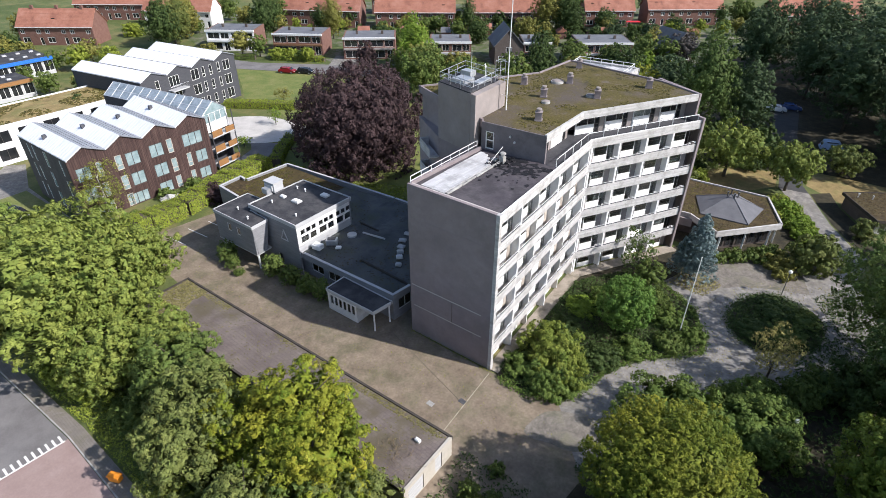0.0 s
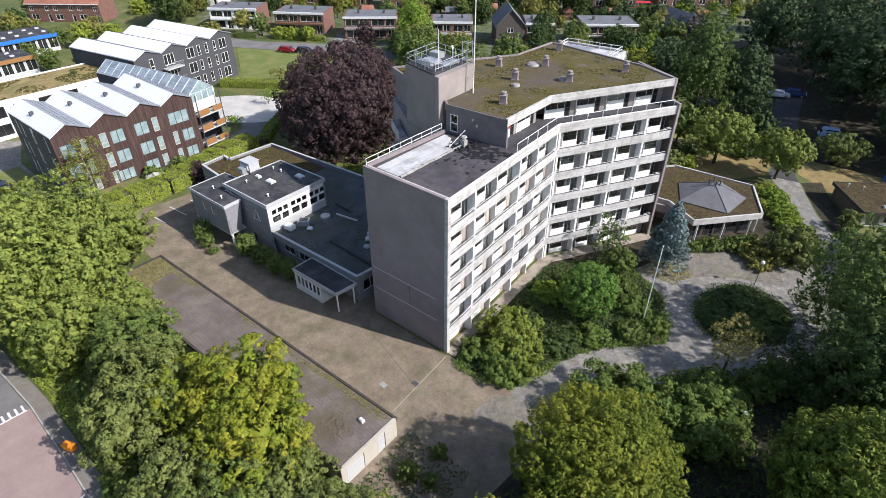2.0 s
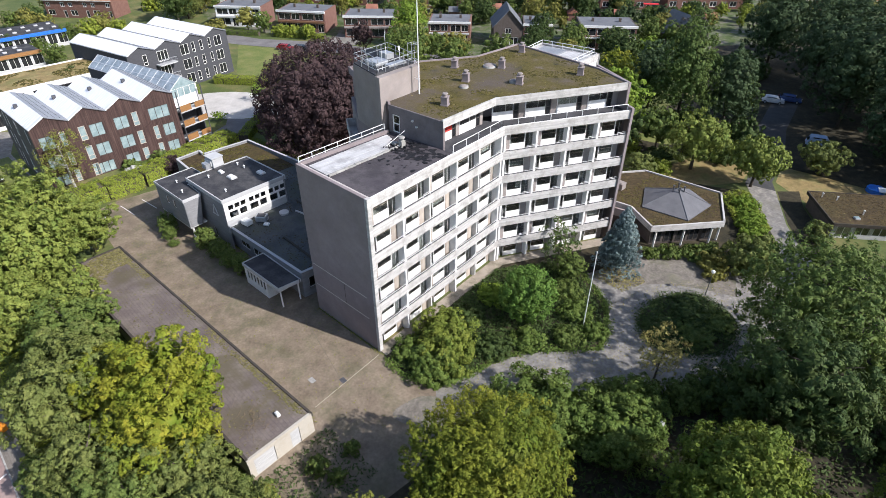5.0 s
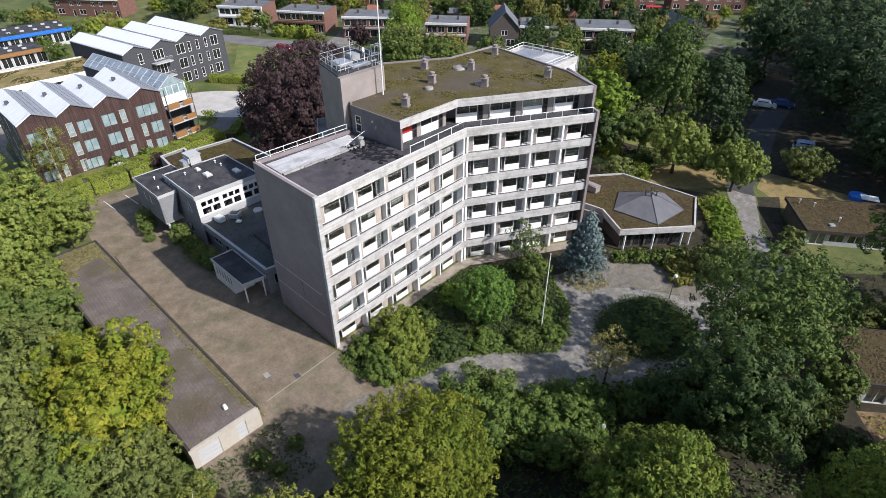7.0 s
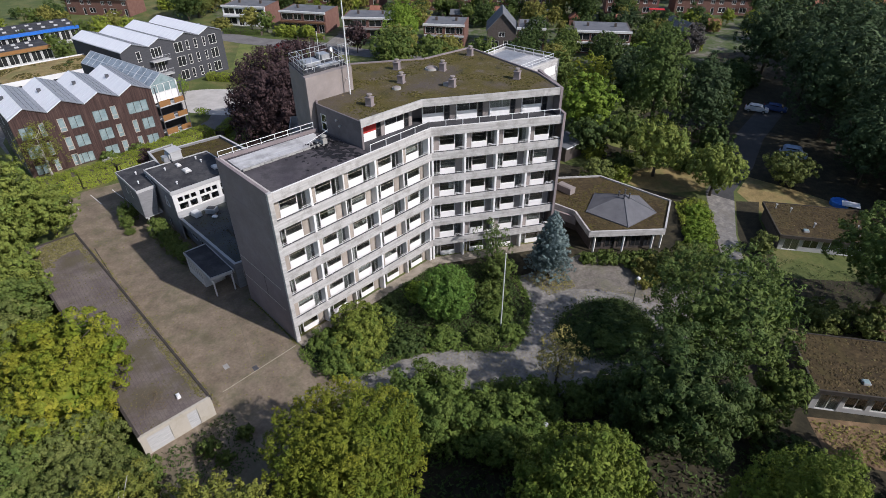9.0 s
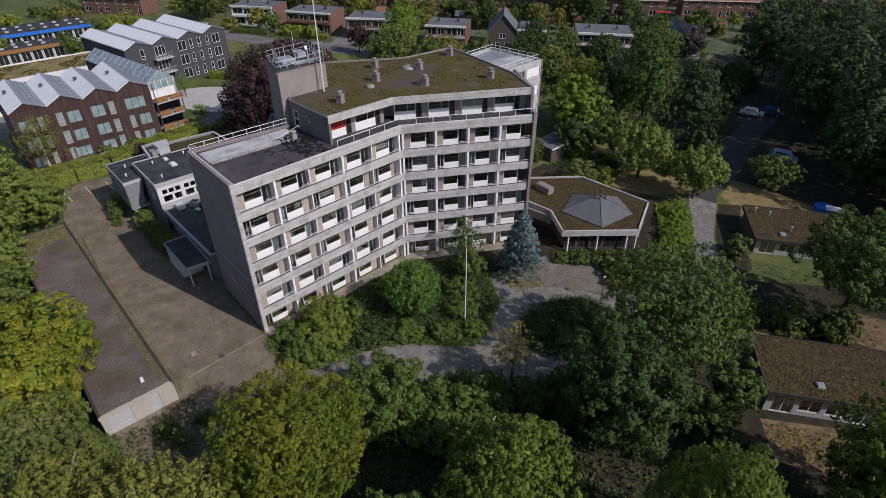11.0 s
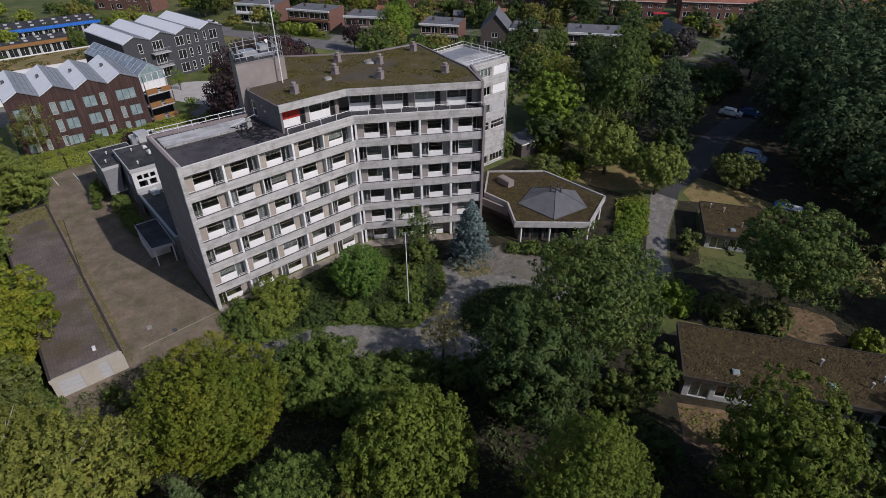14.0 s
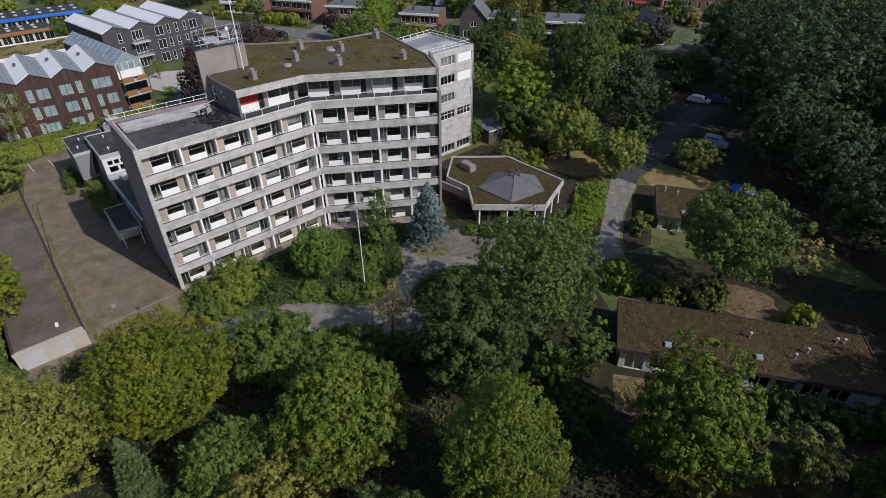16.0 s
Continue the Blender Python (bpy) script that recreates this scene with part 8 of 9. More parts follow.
# lane and pavilion trees
tree(-17.2, 93.6, 8.8, 4.7, "lf_light", "mid-green tree behind the pavilion", low=1.8, lump=0.14, form="open")
tree(-8.2, 94.4, 7.6, 3.9, "lf_light", "round green tree at the lane", low=1.8, form="round", lump=0.08)
tree(-2.4, 105.8, 5.4, 3.4, "lf_grey", "grey-green tree with drooping crown", low=0.8, form="open")
tree(-24.6, 96.0, 7.0, 3.2, "lf_mid", "green tree behind the apartment building", low=2)
tree(-26.8, 107.2, 20.0, 5.6, "lf_locust", "tall green tree with dense pointed crown", low=1.5, form="spire", lump=0.10, quality=1.5)
tree(-20.4, 112.0, 14.6, 4.8, "lf_wood", "tall dark green tree beside the lane", low=1.0, form="spire", lump=0.12)
tree(-34.2, 98.4, 10.6, 5.2, "lf_fresh", "fresh green round tree", low=1.5)
tree(-38.4, 104.4, 12.4, 4.2, "lf_yellow", "yellow-green tree behind the wing", low=1.5)
# deeper wood leaves put the backlit tone into this crown's colour
tree(-35.2, 113.0, 12.0, 4.6, "lf_wood", "leafy green garden tree", low=2)
tree(-46.0, 95.0, 9.0, 4.4, "lf_mid", "leafy green garden tree", low=1.5)
tree(-29.0, 92.0, 6.5, 3.0, "lf_dark", "dark green shrub tree beside the shed", low=0.6)
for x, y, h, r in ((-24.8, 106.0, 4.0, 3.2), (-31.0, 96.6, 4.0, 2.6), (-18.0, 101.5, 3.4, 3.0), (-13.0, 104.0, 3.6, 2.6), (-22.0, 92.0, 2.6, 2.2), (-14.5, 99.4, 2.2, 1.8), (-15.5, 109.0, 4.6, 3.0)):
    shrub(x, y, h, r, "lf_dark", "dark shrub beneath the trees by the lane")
shrub(-27.6, 92.4, 2.8, 1.9, "lf_hedge", "yellow-green garden shrub by the shed")
shrub(-21.4, 84.4, 4.4, 2.6, "lf_grey", "drooping grey-green shrub behind the pavilion")
shrub(-20.0, 88.6, 2.4, 1.7, "lf_hedge", "yellow-green shrub behind the pavilion")
shrub(-31.8, 85.6, 4.6, 1.6, "lf_mid", "green climber on the wing's corner")
tree(16.6, 81.4, 12.8, 6.2, "lf_feather", "feathery green locust tree between the bungalows", low=4.6, form="open", lump=0.16, fill=0.5)
# height is raised beyond its crown's so that it shades the lane
tree(4.8, 114.6, 15.0, 5.4, "lf_wood", "deep green tree beside the lane", low=1.0, lump=0.16)
tree(20.8, 90.4, 6.6, 3.0, "lf_tan", "small sparse brownish tree on the lawn", low=1.6, form="sparse")
shrub(24.8, 84.0, 2.4, 1.5, "lf_hedge", "bright round laurel shrub")
shrub(13.4, 76.6, 3.0, 2.2, "lf_grey", "grey-green shrub behind the bungalow")
shrub(17.0, 79.0, 3.4, 2.2, "lf_grey", "grey-green shrub behind the bungalow")
shrub(9.2, 74.0, 3.4, 2.2, "lf_fresh", "fresh green shrub behind the bungalow")
for x, y in ((29.5, 70.6), (31.6, 72.2), (33.8, 73.8), (36.0, 75.6)):
    shrub(x, y, 2.8, 1.7, "lf_dark", "dark shrub before the bungalow windows")
# dark wood to the north-east
rng = random.Random(31)
# (-4, 143) is added, and (5, 121) raised, to cast shade on the lane
for x, y, t, r in ((-6, 129, 21, 7.5), (5, 121, 21, 7), (-16, 146, 18, 6), (-13, 152, 20, 7.5), (6, 138, 22, 8), (17, 126, 19, 7.5), (14, 112, 13, 6), (27, 117, 17, 7), (22, 104, 12, 5.5), (38, 106, 15, 6.5), (33, 95, 12, 5.5), (47, 94, 15, 6.5), (46, 80, 17, 6.5), (52, 68, 19, 7), (20, 142, 22, 8), (-8, 166, 20, 7.5), (-4, 143, 21, 7), (10, 158, 22, 8), (-29, 158, 17, 7), (-22, 174, 18, 7), (30, 134, 20, 8)):
    tree(x, y, t, r, "lf_wood", "tall deep green tree of the wood", low=1.5, quality=1 if y > 100 else 2, lump=0.16)
for x, y, t, r in ((48, 116, 17, 7), (-38, 120, 11, 4.5), (55, 104, 16, 7), (-2, 186, 18, 7), (26, 162, 22, 8), (1, 150, 22, 7.5), (47, 58, 17, 6.5)):
    tree(x, y, t, r, "lf_wood", "tall deep green tree of the wood", low=1.5, quality=1 if y > 100 else 2, lump=0.16)
for x, y, h, r in ((-36.0, 148.0, 3.0, 2.6), (-32.0, 151.0, 4.2, 3.4), (-28.0, 146.0, 4.6, 3.4), (-39.5, 146.5, 2.4, 2.2), (-26.5, 138.0, 4.0, 3.0)):
    shrub(x, y, h, r, "lf_dark", "dark shrub before the cottage")
# beech and gardens to the north-west
tree(-67.2, 59.6, 16.5, 11.4, "lf_purple", "huge dark purple copper beech", low=0.3, lump=0.065, quality=2, fill=0.3, form="dome")
tree(-92.4, 101.6, 13.8, 4.4, "lf_fresh", "light green poplar by the street", low=1.5, form="tall")
tree(-80.8, 91.2, 12.2, 5.6, "lf_mid", "green garden tree behind the beech", low=1.2)
tree(-86.5, 96.8, 10.2, 4.4, "lf_olive", "olive green garden tree", low=1.2)
tree(-73.0, 96.6, 9.6, 4.6, "lf_mid", "leafy green garden tree", low=1.0)
tree(-66.2, 104.0, 10.0, 4.4, "lf_mid", "leafy green garden tree", low=1.0)
tree(-172.0, 82.0, 13.0, 5.6, "lf_grey", "tall drooping willow by the street", low=0.8, quality=2)
tree(-88.2, 167.7, 13.0, 4.6, "lf_dark", "tall dark broad garden conifer", low=0.5, form="tall")
tree(-101.2, 110.0, 12.9, 4.4, "lf_fresh", "tall yellow-green poplar before the houses", low=1.5, form="tall")
tree(-48.9, 160.0, 7.6, 4.1, "lf_smoke", "smoky grey-purple garden tree", low=0.6)
for x, y, top, r, mat in ((-180.0, 94.3, 4.3, 2.0, "lf_mid"), (-139.8, 89.5, 6.0, 2.3, "lf_mid"), (-169.8, 116.4, 9.3, 4.6, "lf_mid"), (-177.1, 110.3, 6.7, 3.0, "lf_olive"),
                          (-148.9, 118.5, 9.1, 2.8, "lf_dark"), (-87.5, 131.3, 5.5, 3.4, "lf_mid"), (-57.8, 160.4, 7.1, 3.0, "lf_olive"), 
                          (-55.1, 211.2, 7.4, 2.2, "lf_dark"), (-50.9, 220.6, 8.1, 4.6, "lf_mid"), (-95.0, 164.1, 4.6, 2.8, "lf_mid"), (-209.6, 54.1, 8.1, 2.6, "lf_olive"), (-20.6, 120.1, 6.8, 3.2, "lf_mid"),
                          (-190, 112, 8, 3.4, "lf_mid"), (-150, 150, 8, 3.2, "lf_mid"), (-124, 170, 8, 3.2, "lf_dark"), (-100, 195, 9, 3.6, "lf_mid"), (-82, 215, 9, 3.8, "lf_dark"), (-208, 108, 9, 3.6, "lf_mid")):
    tree(x, y, top, r, mat, "leafy green tree in the gardens", low=top * 0.1)
for x, y, top, r, mat in ((-153.5, 81.9, 2.9, 2.8, "lf_olive"), (-134.5, 91.6, 3.0, 2.6, "lf_hedge"), (-131.0, 93.4, 3.2, 2.4, "lf_hedge"), (-127.7, 95.0, 3.2, 2.2, "lf_mid"), (-98.5, 103.9, 6.3, 4.0, "lf_grey"),
                          (-87.8, 112.9, 5.2, 3.7, "lf_olive"), (-93.4, 111.6, 4.3, 2.9, "lf_mid"), (-69.4, 142.2, 5.0, 3.2, "lf_mid"), (-60.1, 149.8, 4.2, 2.8, "lf_mid"), (-53.1, 145.6, 4.7, 2.8, "lf_fresh"),
                          (-46.1, 144.8, 3.6, 2.6, "lf_hedge"), (-205.2, 48.5, 4.0, 2.5, "lf_mid"), (-192.0, 79.0, 4.2, 3.0, "lf_hedge")):
    shrub(x, y, top, r, mat, "dense shrub before the houses")
for x, y, top, r in ((-77.2, 134.0, 8.5, 3.4), (-70.0, 137.5, 6.5, 2.8), (-66.0, 133.0, 7.0, 3.4), (-73.0, 126.4, 7.5, 3.2), (-61.0, 141.0, 6.0, 2.8), (-57.0, 152.8, 7.0, 3.2), (-51.5, 156.0, 6.5, 3.0), (-92.8, 171.5, 13.0, 3.6), (-85.5, 166.5, 9.0, 3.4), (-80.0, 176.0, 8.0, 3.2), (-56.0, 134.0, 8.0, 3.6), (-50.0, 128.0, 9.0, 4.0), (-62.0, 124.0, 7.0, 3.4), (-66.0, 116.0, 8.0, 3.6)):
    tree(x, y, top, r, "lf_dark" if top > 7.2 else "lf_mid", "dark green tree in the gardens", low=0.4)
garden_rng = random.Random(19)
for i in range(26):
    k = i / 25
    x, y = -128 + 68 * k + garden_rng.uniform(-3, 3), 118 + 60 * k + garden_rng.uniform(-5, 10)
    t = garden_rng.uniform(3.0, 7.5)
    tree(x, y, t, t * garden_rng.uniform(0.36, 0.5), garden_rng.choice(("lf_dark", "lf_mid", "lf_wood", "lf_olive")), "leafy tree in the back gardens", low=0.3, quality=1)
tree(-105.4, 97.4, 7.6, 2.6, "lf_purple", "small purple-leaved tree by the street", low=1.4)
tree(-144.5, 87.0, 6.6, 2.8, "lf_olive", "small olive front-garden tree", low=1.2)
tree(-126.0, 95.0, 3.6, 1.9, "lf_hedge", "small garden shrub tree", low=0.6)
for i in range(64):
    s = rng.random()
    x, y = -176 + 140 * s + rng.uniform(-8, 8), 98 + 92 * s + rng.uniform(4, 24)
    t = rng.uniform(2.5, 6.0)
    tree(x, y, t, t * 0.42, rng.choice(("lf_mid", "lf_olive", "lf_dark", "lf_hedge", "lf_mid")), "green garden tree between the houses", low=t * 0.12, quality=1)
for x, y, t, r in ((-166, 112, 11, 4.4), (-158, 104, 12, 4.6), (-141, 117, 13, 3.4), (-111, 146, 12, 3.0), (-95, 166, 15, 5.2), (-36, 188, 13, 5.5), (-22, 196, 14, 6), (-176, 88, 12, 4.8), (-170, 78, 13, 5.0), (-184, 92, 11, 4.5), (-52, 112, 9, 4), (-58, 118, 8, 3.8)):
    tree(x, y, t, r, rng.choice(("lf_mid", "lf_dark", "lf_olive")), "tall green tree between the houses", low=1.0, quality=1, form="tall")
for x, y, t, r in ((-103, 70, 3.2, 2.2), (-99, 74, 3.4, 2.4), (-95, 77, 3.0, 2.4), (-88, 50, 2.0, 1.4), (-100.5, 51, 5.0, 1.8), (-93, 60.5, 3.6, 1.3)):
    tree(x, y, t, r, "lf_fresh" if r < 2 else "lf_olive", "young tree on the lawn by the court", low=0.8, form="sparse")
for i in range(60):
    x, y = rng.uniform(-215, -118), rng.uniform(14, 78)
    if (y - 68) > (x + 160) * 0.42 - 4 or (x > -150 and y > 62):
        continue
    t = rng.uniform(2.5, 7.0)
    tree(x, y, t, t * 0.45, rng.choice(("lf_mid", "lf_olive", "lf_dark", "lf_hedge")), "green garden tree west of the timber block", low=t * 0.12, quality=1)
tree(-78.7, 22.4, 9.6, 3.4, "lf_birch", "sparse pale birch before the timber block", low=1.2, form="sparse", bark="birchbark", fill=0.6, quality=2)
for x, y in ((-76.4, 24.5), (-75.6, 29.2), (-77.4, 33.0), (-80.0, 31.0), (-79.8, 35.6)):
    shrub(x, y, 1.6, 1.3, "lf_mid", "rounded shrub before the timber block")
shrub(-73.0, 35.2, 3.2, 1.8, "lf_purple", "small purple-leaved shrub beside the hall")
# shrubs along the hall
for x, y, t, r in ((-57.6, 27.6, 2.6, 1.7), (-55.6, 26.9, 1.8, 1.2), (-50.6, 29.4, 2.6, 1.7), (-47.4, 29.6, 2.2, 1.6), (-44.4, 29.6, 2.4, 1.5), (-42.2, 29.9, 2.8, 1.4), (-53.8, 26.6, 0.8, 0.9)):
    shrub(x, y, t, r * 0.8, "lf_mid", "overgrown green shrub before the hall wall", form="sparse" if t < 1.9 else "open", lump=0.06)


def hedge(pts, w, h, mat, label):
    """A clipped hedge along a line: leaves all over a long box, on a twiggy core."""
    rng = np.random.default_rng(int(abs(pts[0][0] * 10)) + 5)
    t = thing("hedge", label, "hedge", (*pts[0], 0))
    P, N = [], []
    core = bmesh.new()
    for a, b in zip(pts, pts[1:]):
        L = dist(a, b)
        f = np.array(face_frame(a, b))
        n = int(L * (w + 2 * h) * 105)
        u, s = rng.uniform(0, L, n), rng.uniform(-h, w + h, n)
        side = np.where(s < 0, -1, np.where(s > w, 1, 0))
        bulge = 0.14 * np.sin(u * 2.1) + 0.10 * np.sin(u * 5.3 + s)
        yy = np.where(side == 0, s - w / 2, side * (w / 2 + bulge * 0.6)) + rng.normal(0, 0.08, n)
        zz = np.where(side == 0, h + bulge, np.where(side < 0, s + h, w + h - s)) + rng.normal(0, 0.08, n)
        loc = np.stack([u, yy, np.maximum(zz, 0.03), np.ones(n)], 1)
        P.append((loc @ f.T)[:, :3])
        nn = np.stack([rng.normal(0, 0.4, n), side * 0.9 + rng.normal(0, 0.3, n), np.where(side == 0, 1.0, 0.35), np.zeros(n)], 1)
        N.append((nn @ f.T)[:, :3])
        box(core, 0, L, -w / 2 + 0.12, w / 2 - 0.12, 0, h - 0.15, face_frame(a, b))
    pos, nrm = np.concatenate(P), np.concatenate(N)
    nrm /= np.linalg.norm(nrm, axis=1, keepdims=True)
    base = np.array([*pts[0], 0.0])
    obj("foliage", quads_mesh("foliage", pos - base, nrm, 0.19 * rng.uniform(0.6, 1.4, len(pos)), 0.7, rng, mat), t)
    part("hedge_core", core, "bark", t, world=True)
    return t


hedge([(-73.6, 19.2), (-73.0, 25.0), (-73.2, 30.0), (-75.2, 36.0), (-77.0, 42.0), (-77.6, 47.4)], 3.0, 2.2, "lf_hedge", "broad bright green hedge between the yard and the timber block")
hedge([(-84.0, 57.5), (-80.0, 52.0), (-76.5, 48.6)], 1.8, 1.4, "lf_hedge", "low green hedge by the court")
hedge([(-110.0, 60.0), (-104.0, 64.6), (-97.5, 69.0)], 2.0, 1.4, "lf_hedge", "low green hedge behind the court")
hedge([(-134.5, 90.2), (-122.2, 97.6)], 1.4, 1.2, "lf_hedge", "clipped green front-garden hedge")
hedge([(-148.0, 80.0), (-138.5, 87.0)], 1.4, 1.2, "lf_mid", "clipped green front-garden hedge")
hedge([(-62, 152), (-48, 166)], 1.6, 1.8, "lf_hedge", "clipped green garden hedge")
hedge([(-97, 160), (-86, 170)], 1.6, 1.8, "lf_hedge", "clipped green garden hedge")
for i in range(16):
    s = i / 15
    x, y = -150 + 92 * s, 112 + 80 * s
    hedge([(x, y), (x - 7.5, y + 9.5)], 1.0, 1.5, ("lf_hedge", "lf_mid", "lf_dark")[i % 3], "clipped hedge between two gardens")
# ground cover in the bed and weeds
rng2 = np.random.default_rng(9)


def ground_cover(name, poly, n, mat, label, h=0.5, size=0.2):
    """Low leaves scattered over a patch."""
    xs, ys = [p[0] for p in poly], [p[1] for p in poly]
    out = []
    while len(out) < n:
        x, y = rng2.uniform(min(xs), max(xs)), rng2.uniform(min(ys), max(ys))
        inside = False
        for (ax, ay), (bx, by) in zip(poly, poly[1:] + poly[:1]):
            if (ay > y) != (by > y) and x < (bx - ax) * (y - ay) / (by - ay) + ax:
                inside = not inside
        if inside:
            out.append((x, y))
    xy = np.array(out)
    lump = 0.55 + 0.45 * np.sin(xy[:, 0] * 1.3 + 2 * np.sin(xy[:, 1] * 0.8)) * np.sin(xy[:, 1] * 1.1 + xy[:, 0] * 0.4)
    z = 0.06 + h * lump * rng2.uniform(0.3, 1.0, n)
    nrm = rng2.normal(size=(n, 3)) * 0.6 + np.array([0, 0, 1.0])
    nrm /= np.linalg.norm(nrm, axis=1, keepdims=True)
    c = np.array([xy[:, 0].mean(), xy[:, 1].mean(), 0.0])
    me = quads_mesh(name, np.concatenate([xy, z[:, None]], 1) - c, nrm, size * rng2.uniform(0.6, 1.5, n), 0.6, rng2, mat)
    return tagged(obj(name, me, None, Matrix.Translation(c)), label, "plants", kind="stuff")


# dark leaves put the round tree's shade into the bed's cover
ground_cover("ground_cover", [(-20.4, 34.2), (-19.2, 33.2), (-16.4, 33.1), (-13.8, 34.2), (-12.9, 36.8), (-12.2, 41.2), (-10.2, 44.7), (-6.2, 49.0), (-6.6, 51.2), (-9.2, 55.0), (-13.8, 57.6), (-15.8, 60.5), (-21.6, 51.8), (-20.2, 38)], 20000, "lf_dark", "dense dark green ground cover in the shrub bed", 0.5, 0.22)
# the locust's shade on the island, put into the leaf colour
ground_cover("ground_cover", blob(-1.1, 58.8, 3.9, 5.4, -12, seed=4), 5000, "lf_dark", "dark green ground cover on the island", 0.6, 0.22)
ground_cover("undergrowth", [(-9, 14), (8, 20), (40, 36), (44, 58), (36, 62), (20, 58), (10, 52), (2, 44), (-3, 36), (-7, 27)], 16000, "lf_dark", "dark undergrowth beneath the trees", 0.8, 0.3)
ground_cover("undergrowth", [(-74, 4.5), (-34, 6.5), (-20, 7), (-10, 14), (-17, 16.5), (-54, 14.5), (-70, 20)], 24000, "lf_mid", "green undergrowth behind the garages", 1.0, 0.30)
ground_cover("grass_verge", [(-56, 4.0), (-51.4, 4.1), (-44, 4.7), (-26, 5.0), (-26, 7.5), (-46, 9), (-58, 7)], 9000, "lf_hedge", "rough green grass verge beside the footpath", 0.35, 0.16)
ground_cover("weeds", [(-54, 21.2), (-18, 23.4), (-18, 23.9), (-54, 21.8)], 700, "lf_olive", "thin weeds along the garage wall", 0.15, 0.14)
ground_cover("weeds", [(-10.4, 24.5), (-17, 24.2), (-16.5, 18), (-10, 18)], 900, "lf_dark", "weeds on the shaded yard", 0.4, 0.2)
ground_cover("undergrowth", [(-78, 47), (-66, 48.5), (-56, 50), (-48, 52), (-50, 60), (-62, 52), (-76, 51)], 3500, "lf_hedge", "rough green undergrowth behind the hall", 0.7, 0.26)
# dark leaf colour keeps these tufts within the painted shade
ground_cover("grass_tufts", [(3, 85), (12, 74.5), (25, 82), (25, 92), (14, 90)], 2400, "lf_dark", "dry grass tufts", 0.15, 0.16)
ground_cover("grass_tufts", [(17.8, 62.6), (20.5, 60.0), (29, 65.5), (27, 69)], 1300, "lf_olive", "dry grass and weeds before the bungalow", 0.3, 0.18)
ground_cover("weeds", [(-68, 23), (-54, 21.8), (-18.5, 24.2), (-11, 29), (-14, 33), (-30, 32), (-47, 30), (-60, 31)], 900, "lf_olive", "scattered small weeds in the yard paving", 0.05, 0.11)
ground_cover("undergrowth", [(-10.5, 88.5), (-7.5, 92.0), (-1.4, 84.0), (-2.6, 80.0), (-6.2, 82.8)], 4000, "lf_hedge", "rough bright green growth beside the lane", 1.0, 0.22)
# leaf litter whose dark colour also paints shade over the eastern loop
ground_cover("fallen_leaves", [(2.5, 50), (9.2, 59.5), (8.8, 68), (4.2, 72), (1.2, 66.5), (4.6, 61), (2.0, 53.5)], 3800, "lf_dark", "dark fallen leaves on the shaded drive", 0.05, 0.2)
ground_cover("fallen_leaves", [(-12.8, 58.8), (-8.6, 58.6), (-7.6, 62.2), (-12.6, 64.4)], 1500, "lf_tan", "brown needles and leaves under the spruce", 0.10, 0.14)



def edge_weeds(name, pts, n, spread, mat, label, h=0.25, size=0.17, closed=False):
    """Weeds and overhanging leaves that break the edge of a bed."""
    pts = pts + pts[:1] if closed else pts
    seg = [dist(a, b) for a, b in zip(pts, pts[1:])]
    pick = rng2.choice(len(seg), n, p=np.array(seg) / sum(seg))
    a, b = np.array(pts)[pick], np.array(pts)[pick + 1]
    s = rng2.random((n, 1))
    xy = a + (b - a) * s
    run = np.cumsum([0] + seg)[pick] + s[:, 0] * np.array(seg)[pick]
    clump = 0.35 + 0.65 * np.abs(np.sin(run * 0.9 + 1.3 * np.sin(run * 0.37)))
    xy = xy + rng2.normal(size=(n, 2)) * (spread * clump)[:, None]
    z = 0.03 + h * clump * rng2.random(n)
    nrm = rng2.normal(size=(n, 3)) * 0.6 + np.array([0, 0, 1.0])
    nrm /= np.linalg.norm(nrm, axis=1, keepdims=True)
    c = np.array([xy[:, 0].mean(), xy[:, 1].mean(), 0.0])
    me = quads_mesh(name, np.concatenate([xy, z[:, None]], 1) - c, nrm, size * rng2.uniform(0.6, 1.5, n), 0.6, rng2, mat)
    return tagged(obj(name, me, None, Matrix.Translation(c)), label, "plants", kind="stuff")


edge_weeds("weeds", [(-19.6, 32.9), (-16.4, 32.8), (-13.5, 34.0), (-12.6, 36.6), (-11.8, 41.0), (-9.8, 44.5), (-5.6, 48.9), (-6.2, 51.5), (-9.0, 55.6), (-13.6, 58.2)], 6000, 0.34, "lf_bed", "green leaves hanging over the bed's edge", 0.4)
edge_weeds("weeds", blob(-1.1, 58.8, 4.1, 5.6, -12, seed=4), 4200, 0.42, "lf_dark", "dark weeds along the island's edge", 0.35, closed=True)
edge_weeds("weeds", [(-8.5, 28.5), (-6.5, 34), (-4.2, 41.5), (0.5, 46.8), (5.6, 52.5), (9.8, 60), (9.0, 68.5), (4.5, 73.0)], 6000, 0.5, "lf_dark", "dark weeds along the drive's edge", 0.4)
edge_weeds("weeds", [(-20.6, 33.0), (-30.7, 32.6), (-33.2, 38), (-46.5, 31.9), (-60.3, 32.4)], 1200, 0.16, "lf_olive", "thin weeds at the wall's foot", 0.15, 0.12)
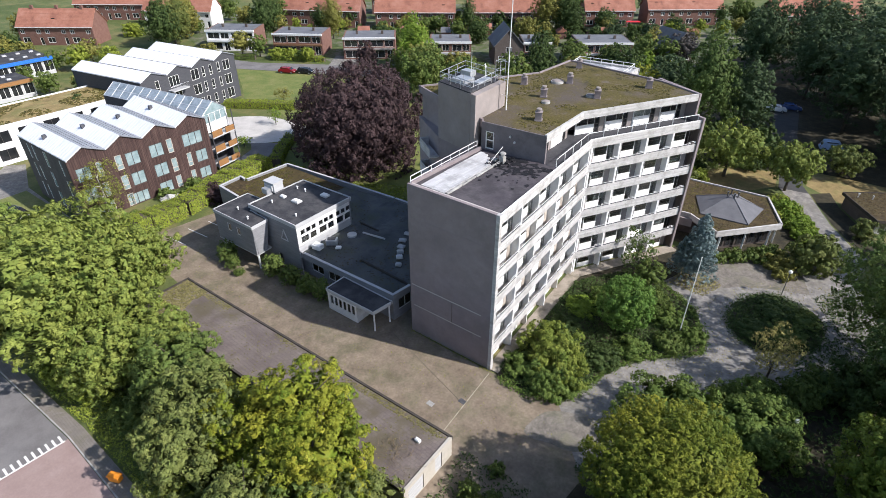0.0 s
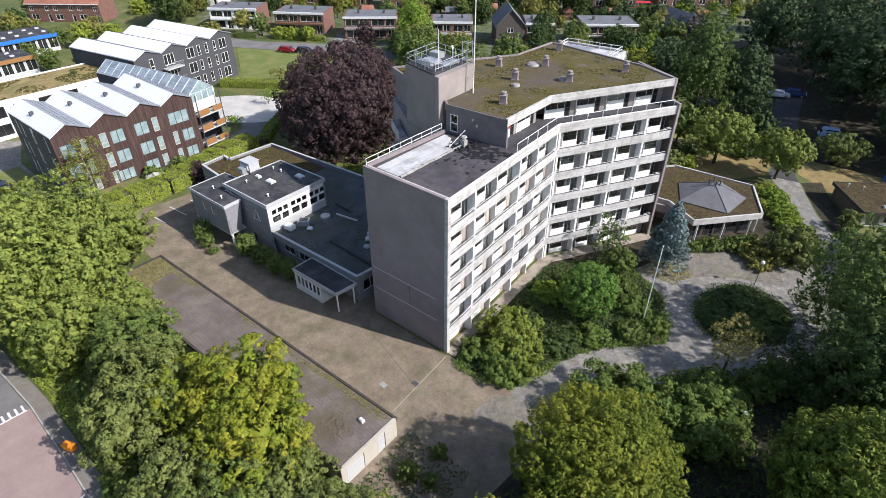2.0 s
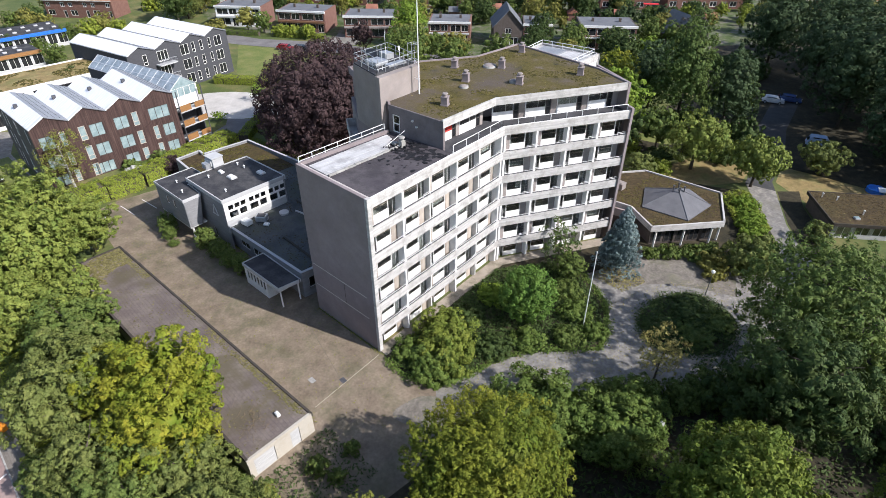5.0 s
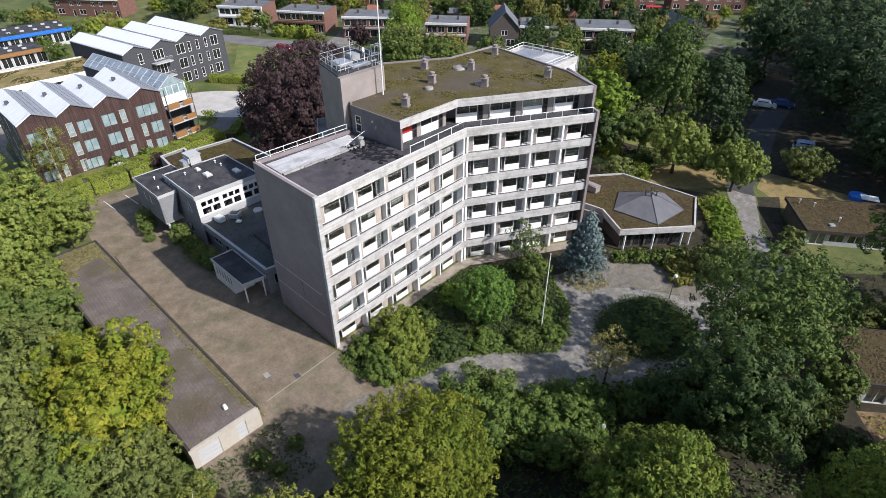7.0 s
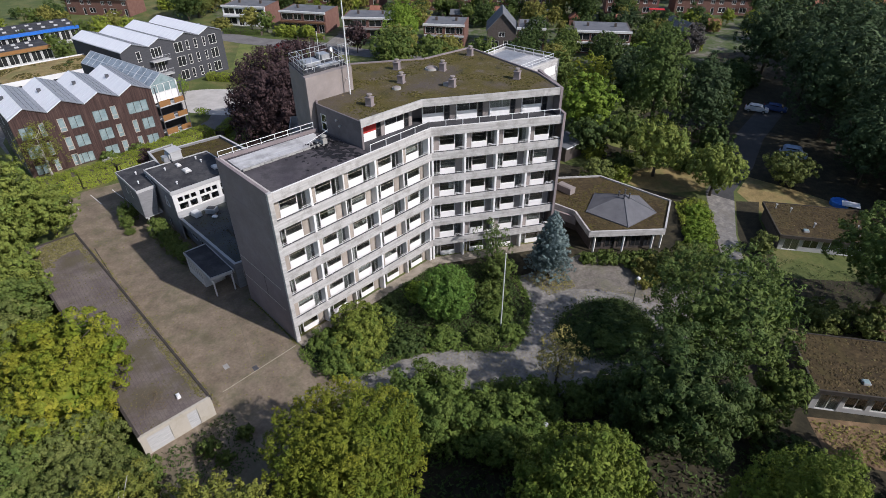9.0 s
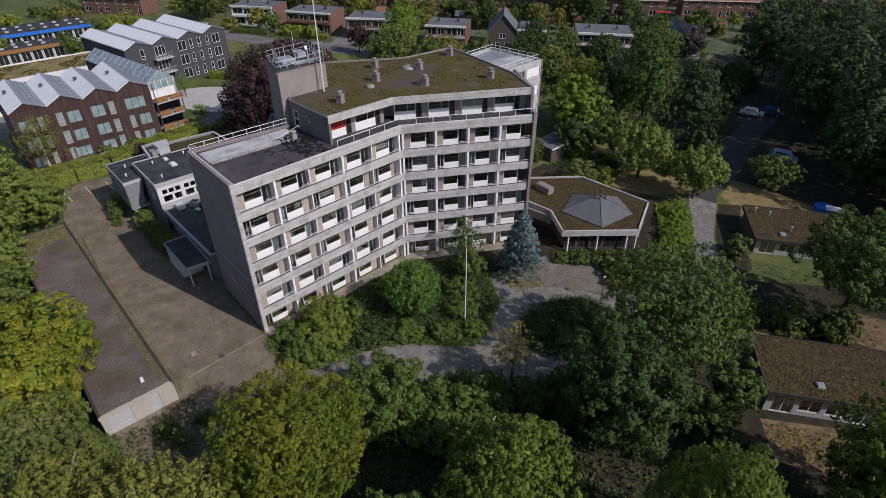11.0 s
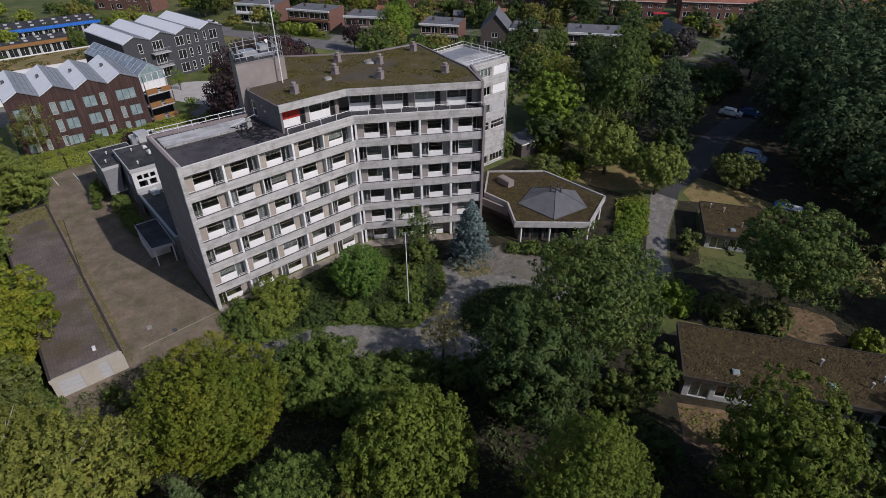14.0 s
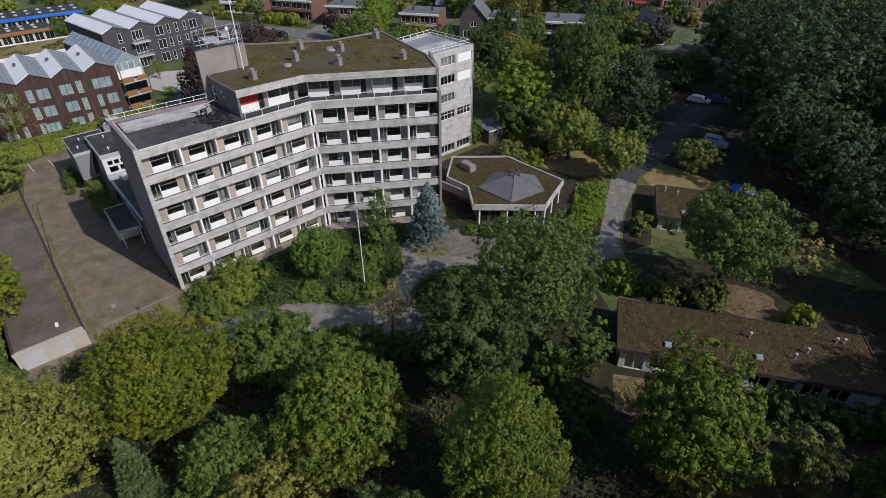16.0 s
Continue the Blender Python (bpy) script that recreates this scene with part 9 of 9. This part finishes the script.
ground_cover("fallen_leaves", [(-12.0, 41.0), (-9.4, 44.5), (-5.0, 49.0), (-5.6, 52.0), (-9.0, 56.4), (-5.6, 64.6), (-1.0, 68.5), (4.0, 71.0), (4.0, 64.0), (3.4, 55.0), (-1.0, 47.6), (-4.6, 42.6), (-7.6, 32.0), (-11.6, 34.4)], 2600, "lf_tan", "dry fallen leaves scattered on the drive", 0.03, 0.11)

# ---- small things ----
pole = thing("flagpole", "slender white flagpole on the shrub bed's edge", "flagpole", (-8.45, 50.4, 0.1))
bm = bmesh.new()
rod(bm, (0, 0, 0), (0, 0, 9.7), 0.065, 0.04, sides=8)
part("pole", bm, "whitesteel", pole)
bm = bmesh.new()
bmesh.ops.create_uvsphere(bm, u_segments=8, v_segments=6, radius=0.07, matrix=Matrix.Translation((0, 0, 9.75)))
part("finial", bm, "whitesteel", pole)
for x, y, h in ((3.8, 43.0, 2.2), (-1.8, 64.9, 3.1), (36.5, 62.0, 4.0)):
    lp = thing("garden_lamp", "slim lamp post with a white globe", "lamp post", (x, y, 0), group="garden lamps")
    bm = bmesh.new()
    rod(bm, (0, 0, 0), (0, 0, h), 0.05, 0.04, sides=8)
    part("post", bm, "darksteel", lp)
    bm = bmesh.new()
    bmesh.ops.create_uvsphere(bm, u_segments=12, v_segments=8, radius=0.22, matrix=Matrix.Translation((0, 0, h + 0.18)))
    part("globe", bm, "whitepanel", lp, smooth=True)
tb = thing("salt_bin", "orange plastic grit bin by the kerb", "grit bin", (-36.6, 4.0, 0.11), 25)
bm = boxes((-0.5, 0.5, -0.26, 0.26, 0, 0.5))
bmesh.ops.bevel(bm, geom=list(bm.edges), offset=0.04, segments=1, affect="EDGES")
part("bin", bm, "orange", tb)
part("lid", boxes((-0.54, 0.54, -0.3, 0.3, 0.5, 0.6)), "orange", tb)
part("base", boxes((-0.42, 0.42, -0.22, 0.22, -0.02, 0.0)), "darksteel", tb)
pl = thing("paddling_pool", "round blue pool cover on the dry grass", "pool", (5.4, 105.8, 0), 20)
bm = bmesh.new()
rod(bm, (0, 0, 0), (0, 0, 0.6), 1.25, 1.2, sides=24)
part("pool_wall", bm, "tarp", pl)
part("cover", boxes((0.2, 2.4, -1.3, 0.3, 0.602, 0.72)), "whitepanel", pl)
for i, (x, y) in enumerate(((-86.0, 58.6), (-85.2, 59.6), (-84.6, 58.4), (-87.0, 59.8), (-83.8, 59.6))):
    ch = thing("garden_chair", "white plastic garden chair on the terrace", "chair", (x, y, 0), 70 * i, group="garden chairs")
    part("seat", boxes((-0.26, 0.26, -0.26, 0.26, 0.40, 0.45)), "whitepanel", ch)
    part("backrest", boxes((-0.26, 0.26, 0.22, 0.28, 0.45, 0.95)), "whitepanel", ch)
    for lx in (-0.22, 0.22):
        for ly in (-0.22, 0.22):
            part("leg", boxes((lx - 0.025, lx + 0.025, ly - 0.025, ly + 0.025, 0, 0.40)), "whitepanel", ch)
gt = thing("garden_table", "round white garden table", "table", (-85.4, 58.9, 0))
bm = bmesh.new()
rod(bm, (0, 0, 0.70), (0, 0, 0.74), 0.6, sides=18)
part("tabletop", bm, "whitepanel", gt)
bm = bmesh.new()
rod(bm, (0, 0, 0), (0, 0, 0.70), 0.06, sides=8)
part("leg", bm, "whitepanel", gt)
bm = bmesh.new()
bmesh.ops.create_icosphere(bm, subdivisions=3, radius=1.0)
rk = random.Random(3)
for v in bm.verts:
    n = noise.noise(v.co * 2.2) * 0.35 + rk.uniform(-0.05, 0.05)
    v.co = Vector((v.co.x * 1.9 * (1 + n), v.co.y * 1.0 * (1 + n), max(-0.05, v.co.z * 1.1 * (1 + n))))
bm.transform(pose(-78.1, 31.0, 0, 0, 0, 50))
solid("rockery", bm, "rock", "pale rough rockery before the timber block", "rockery")
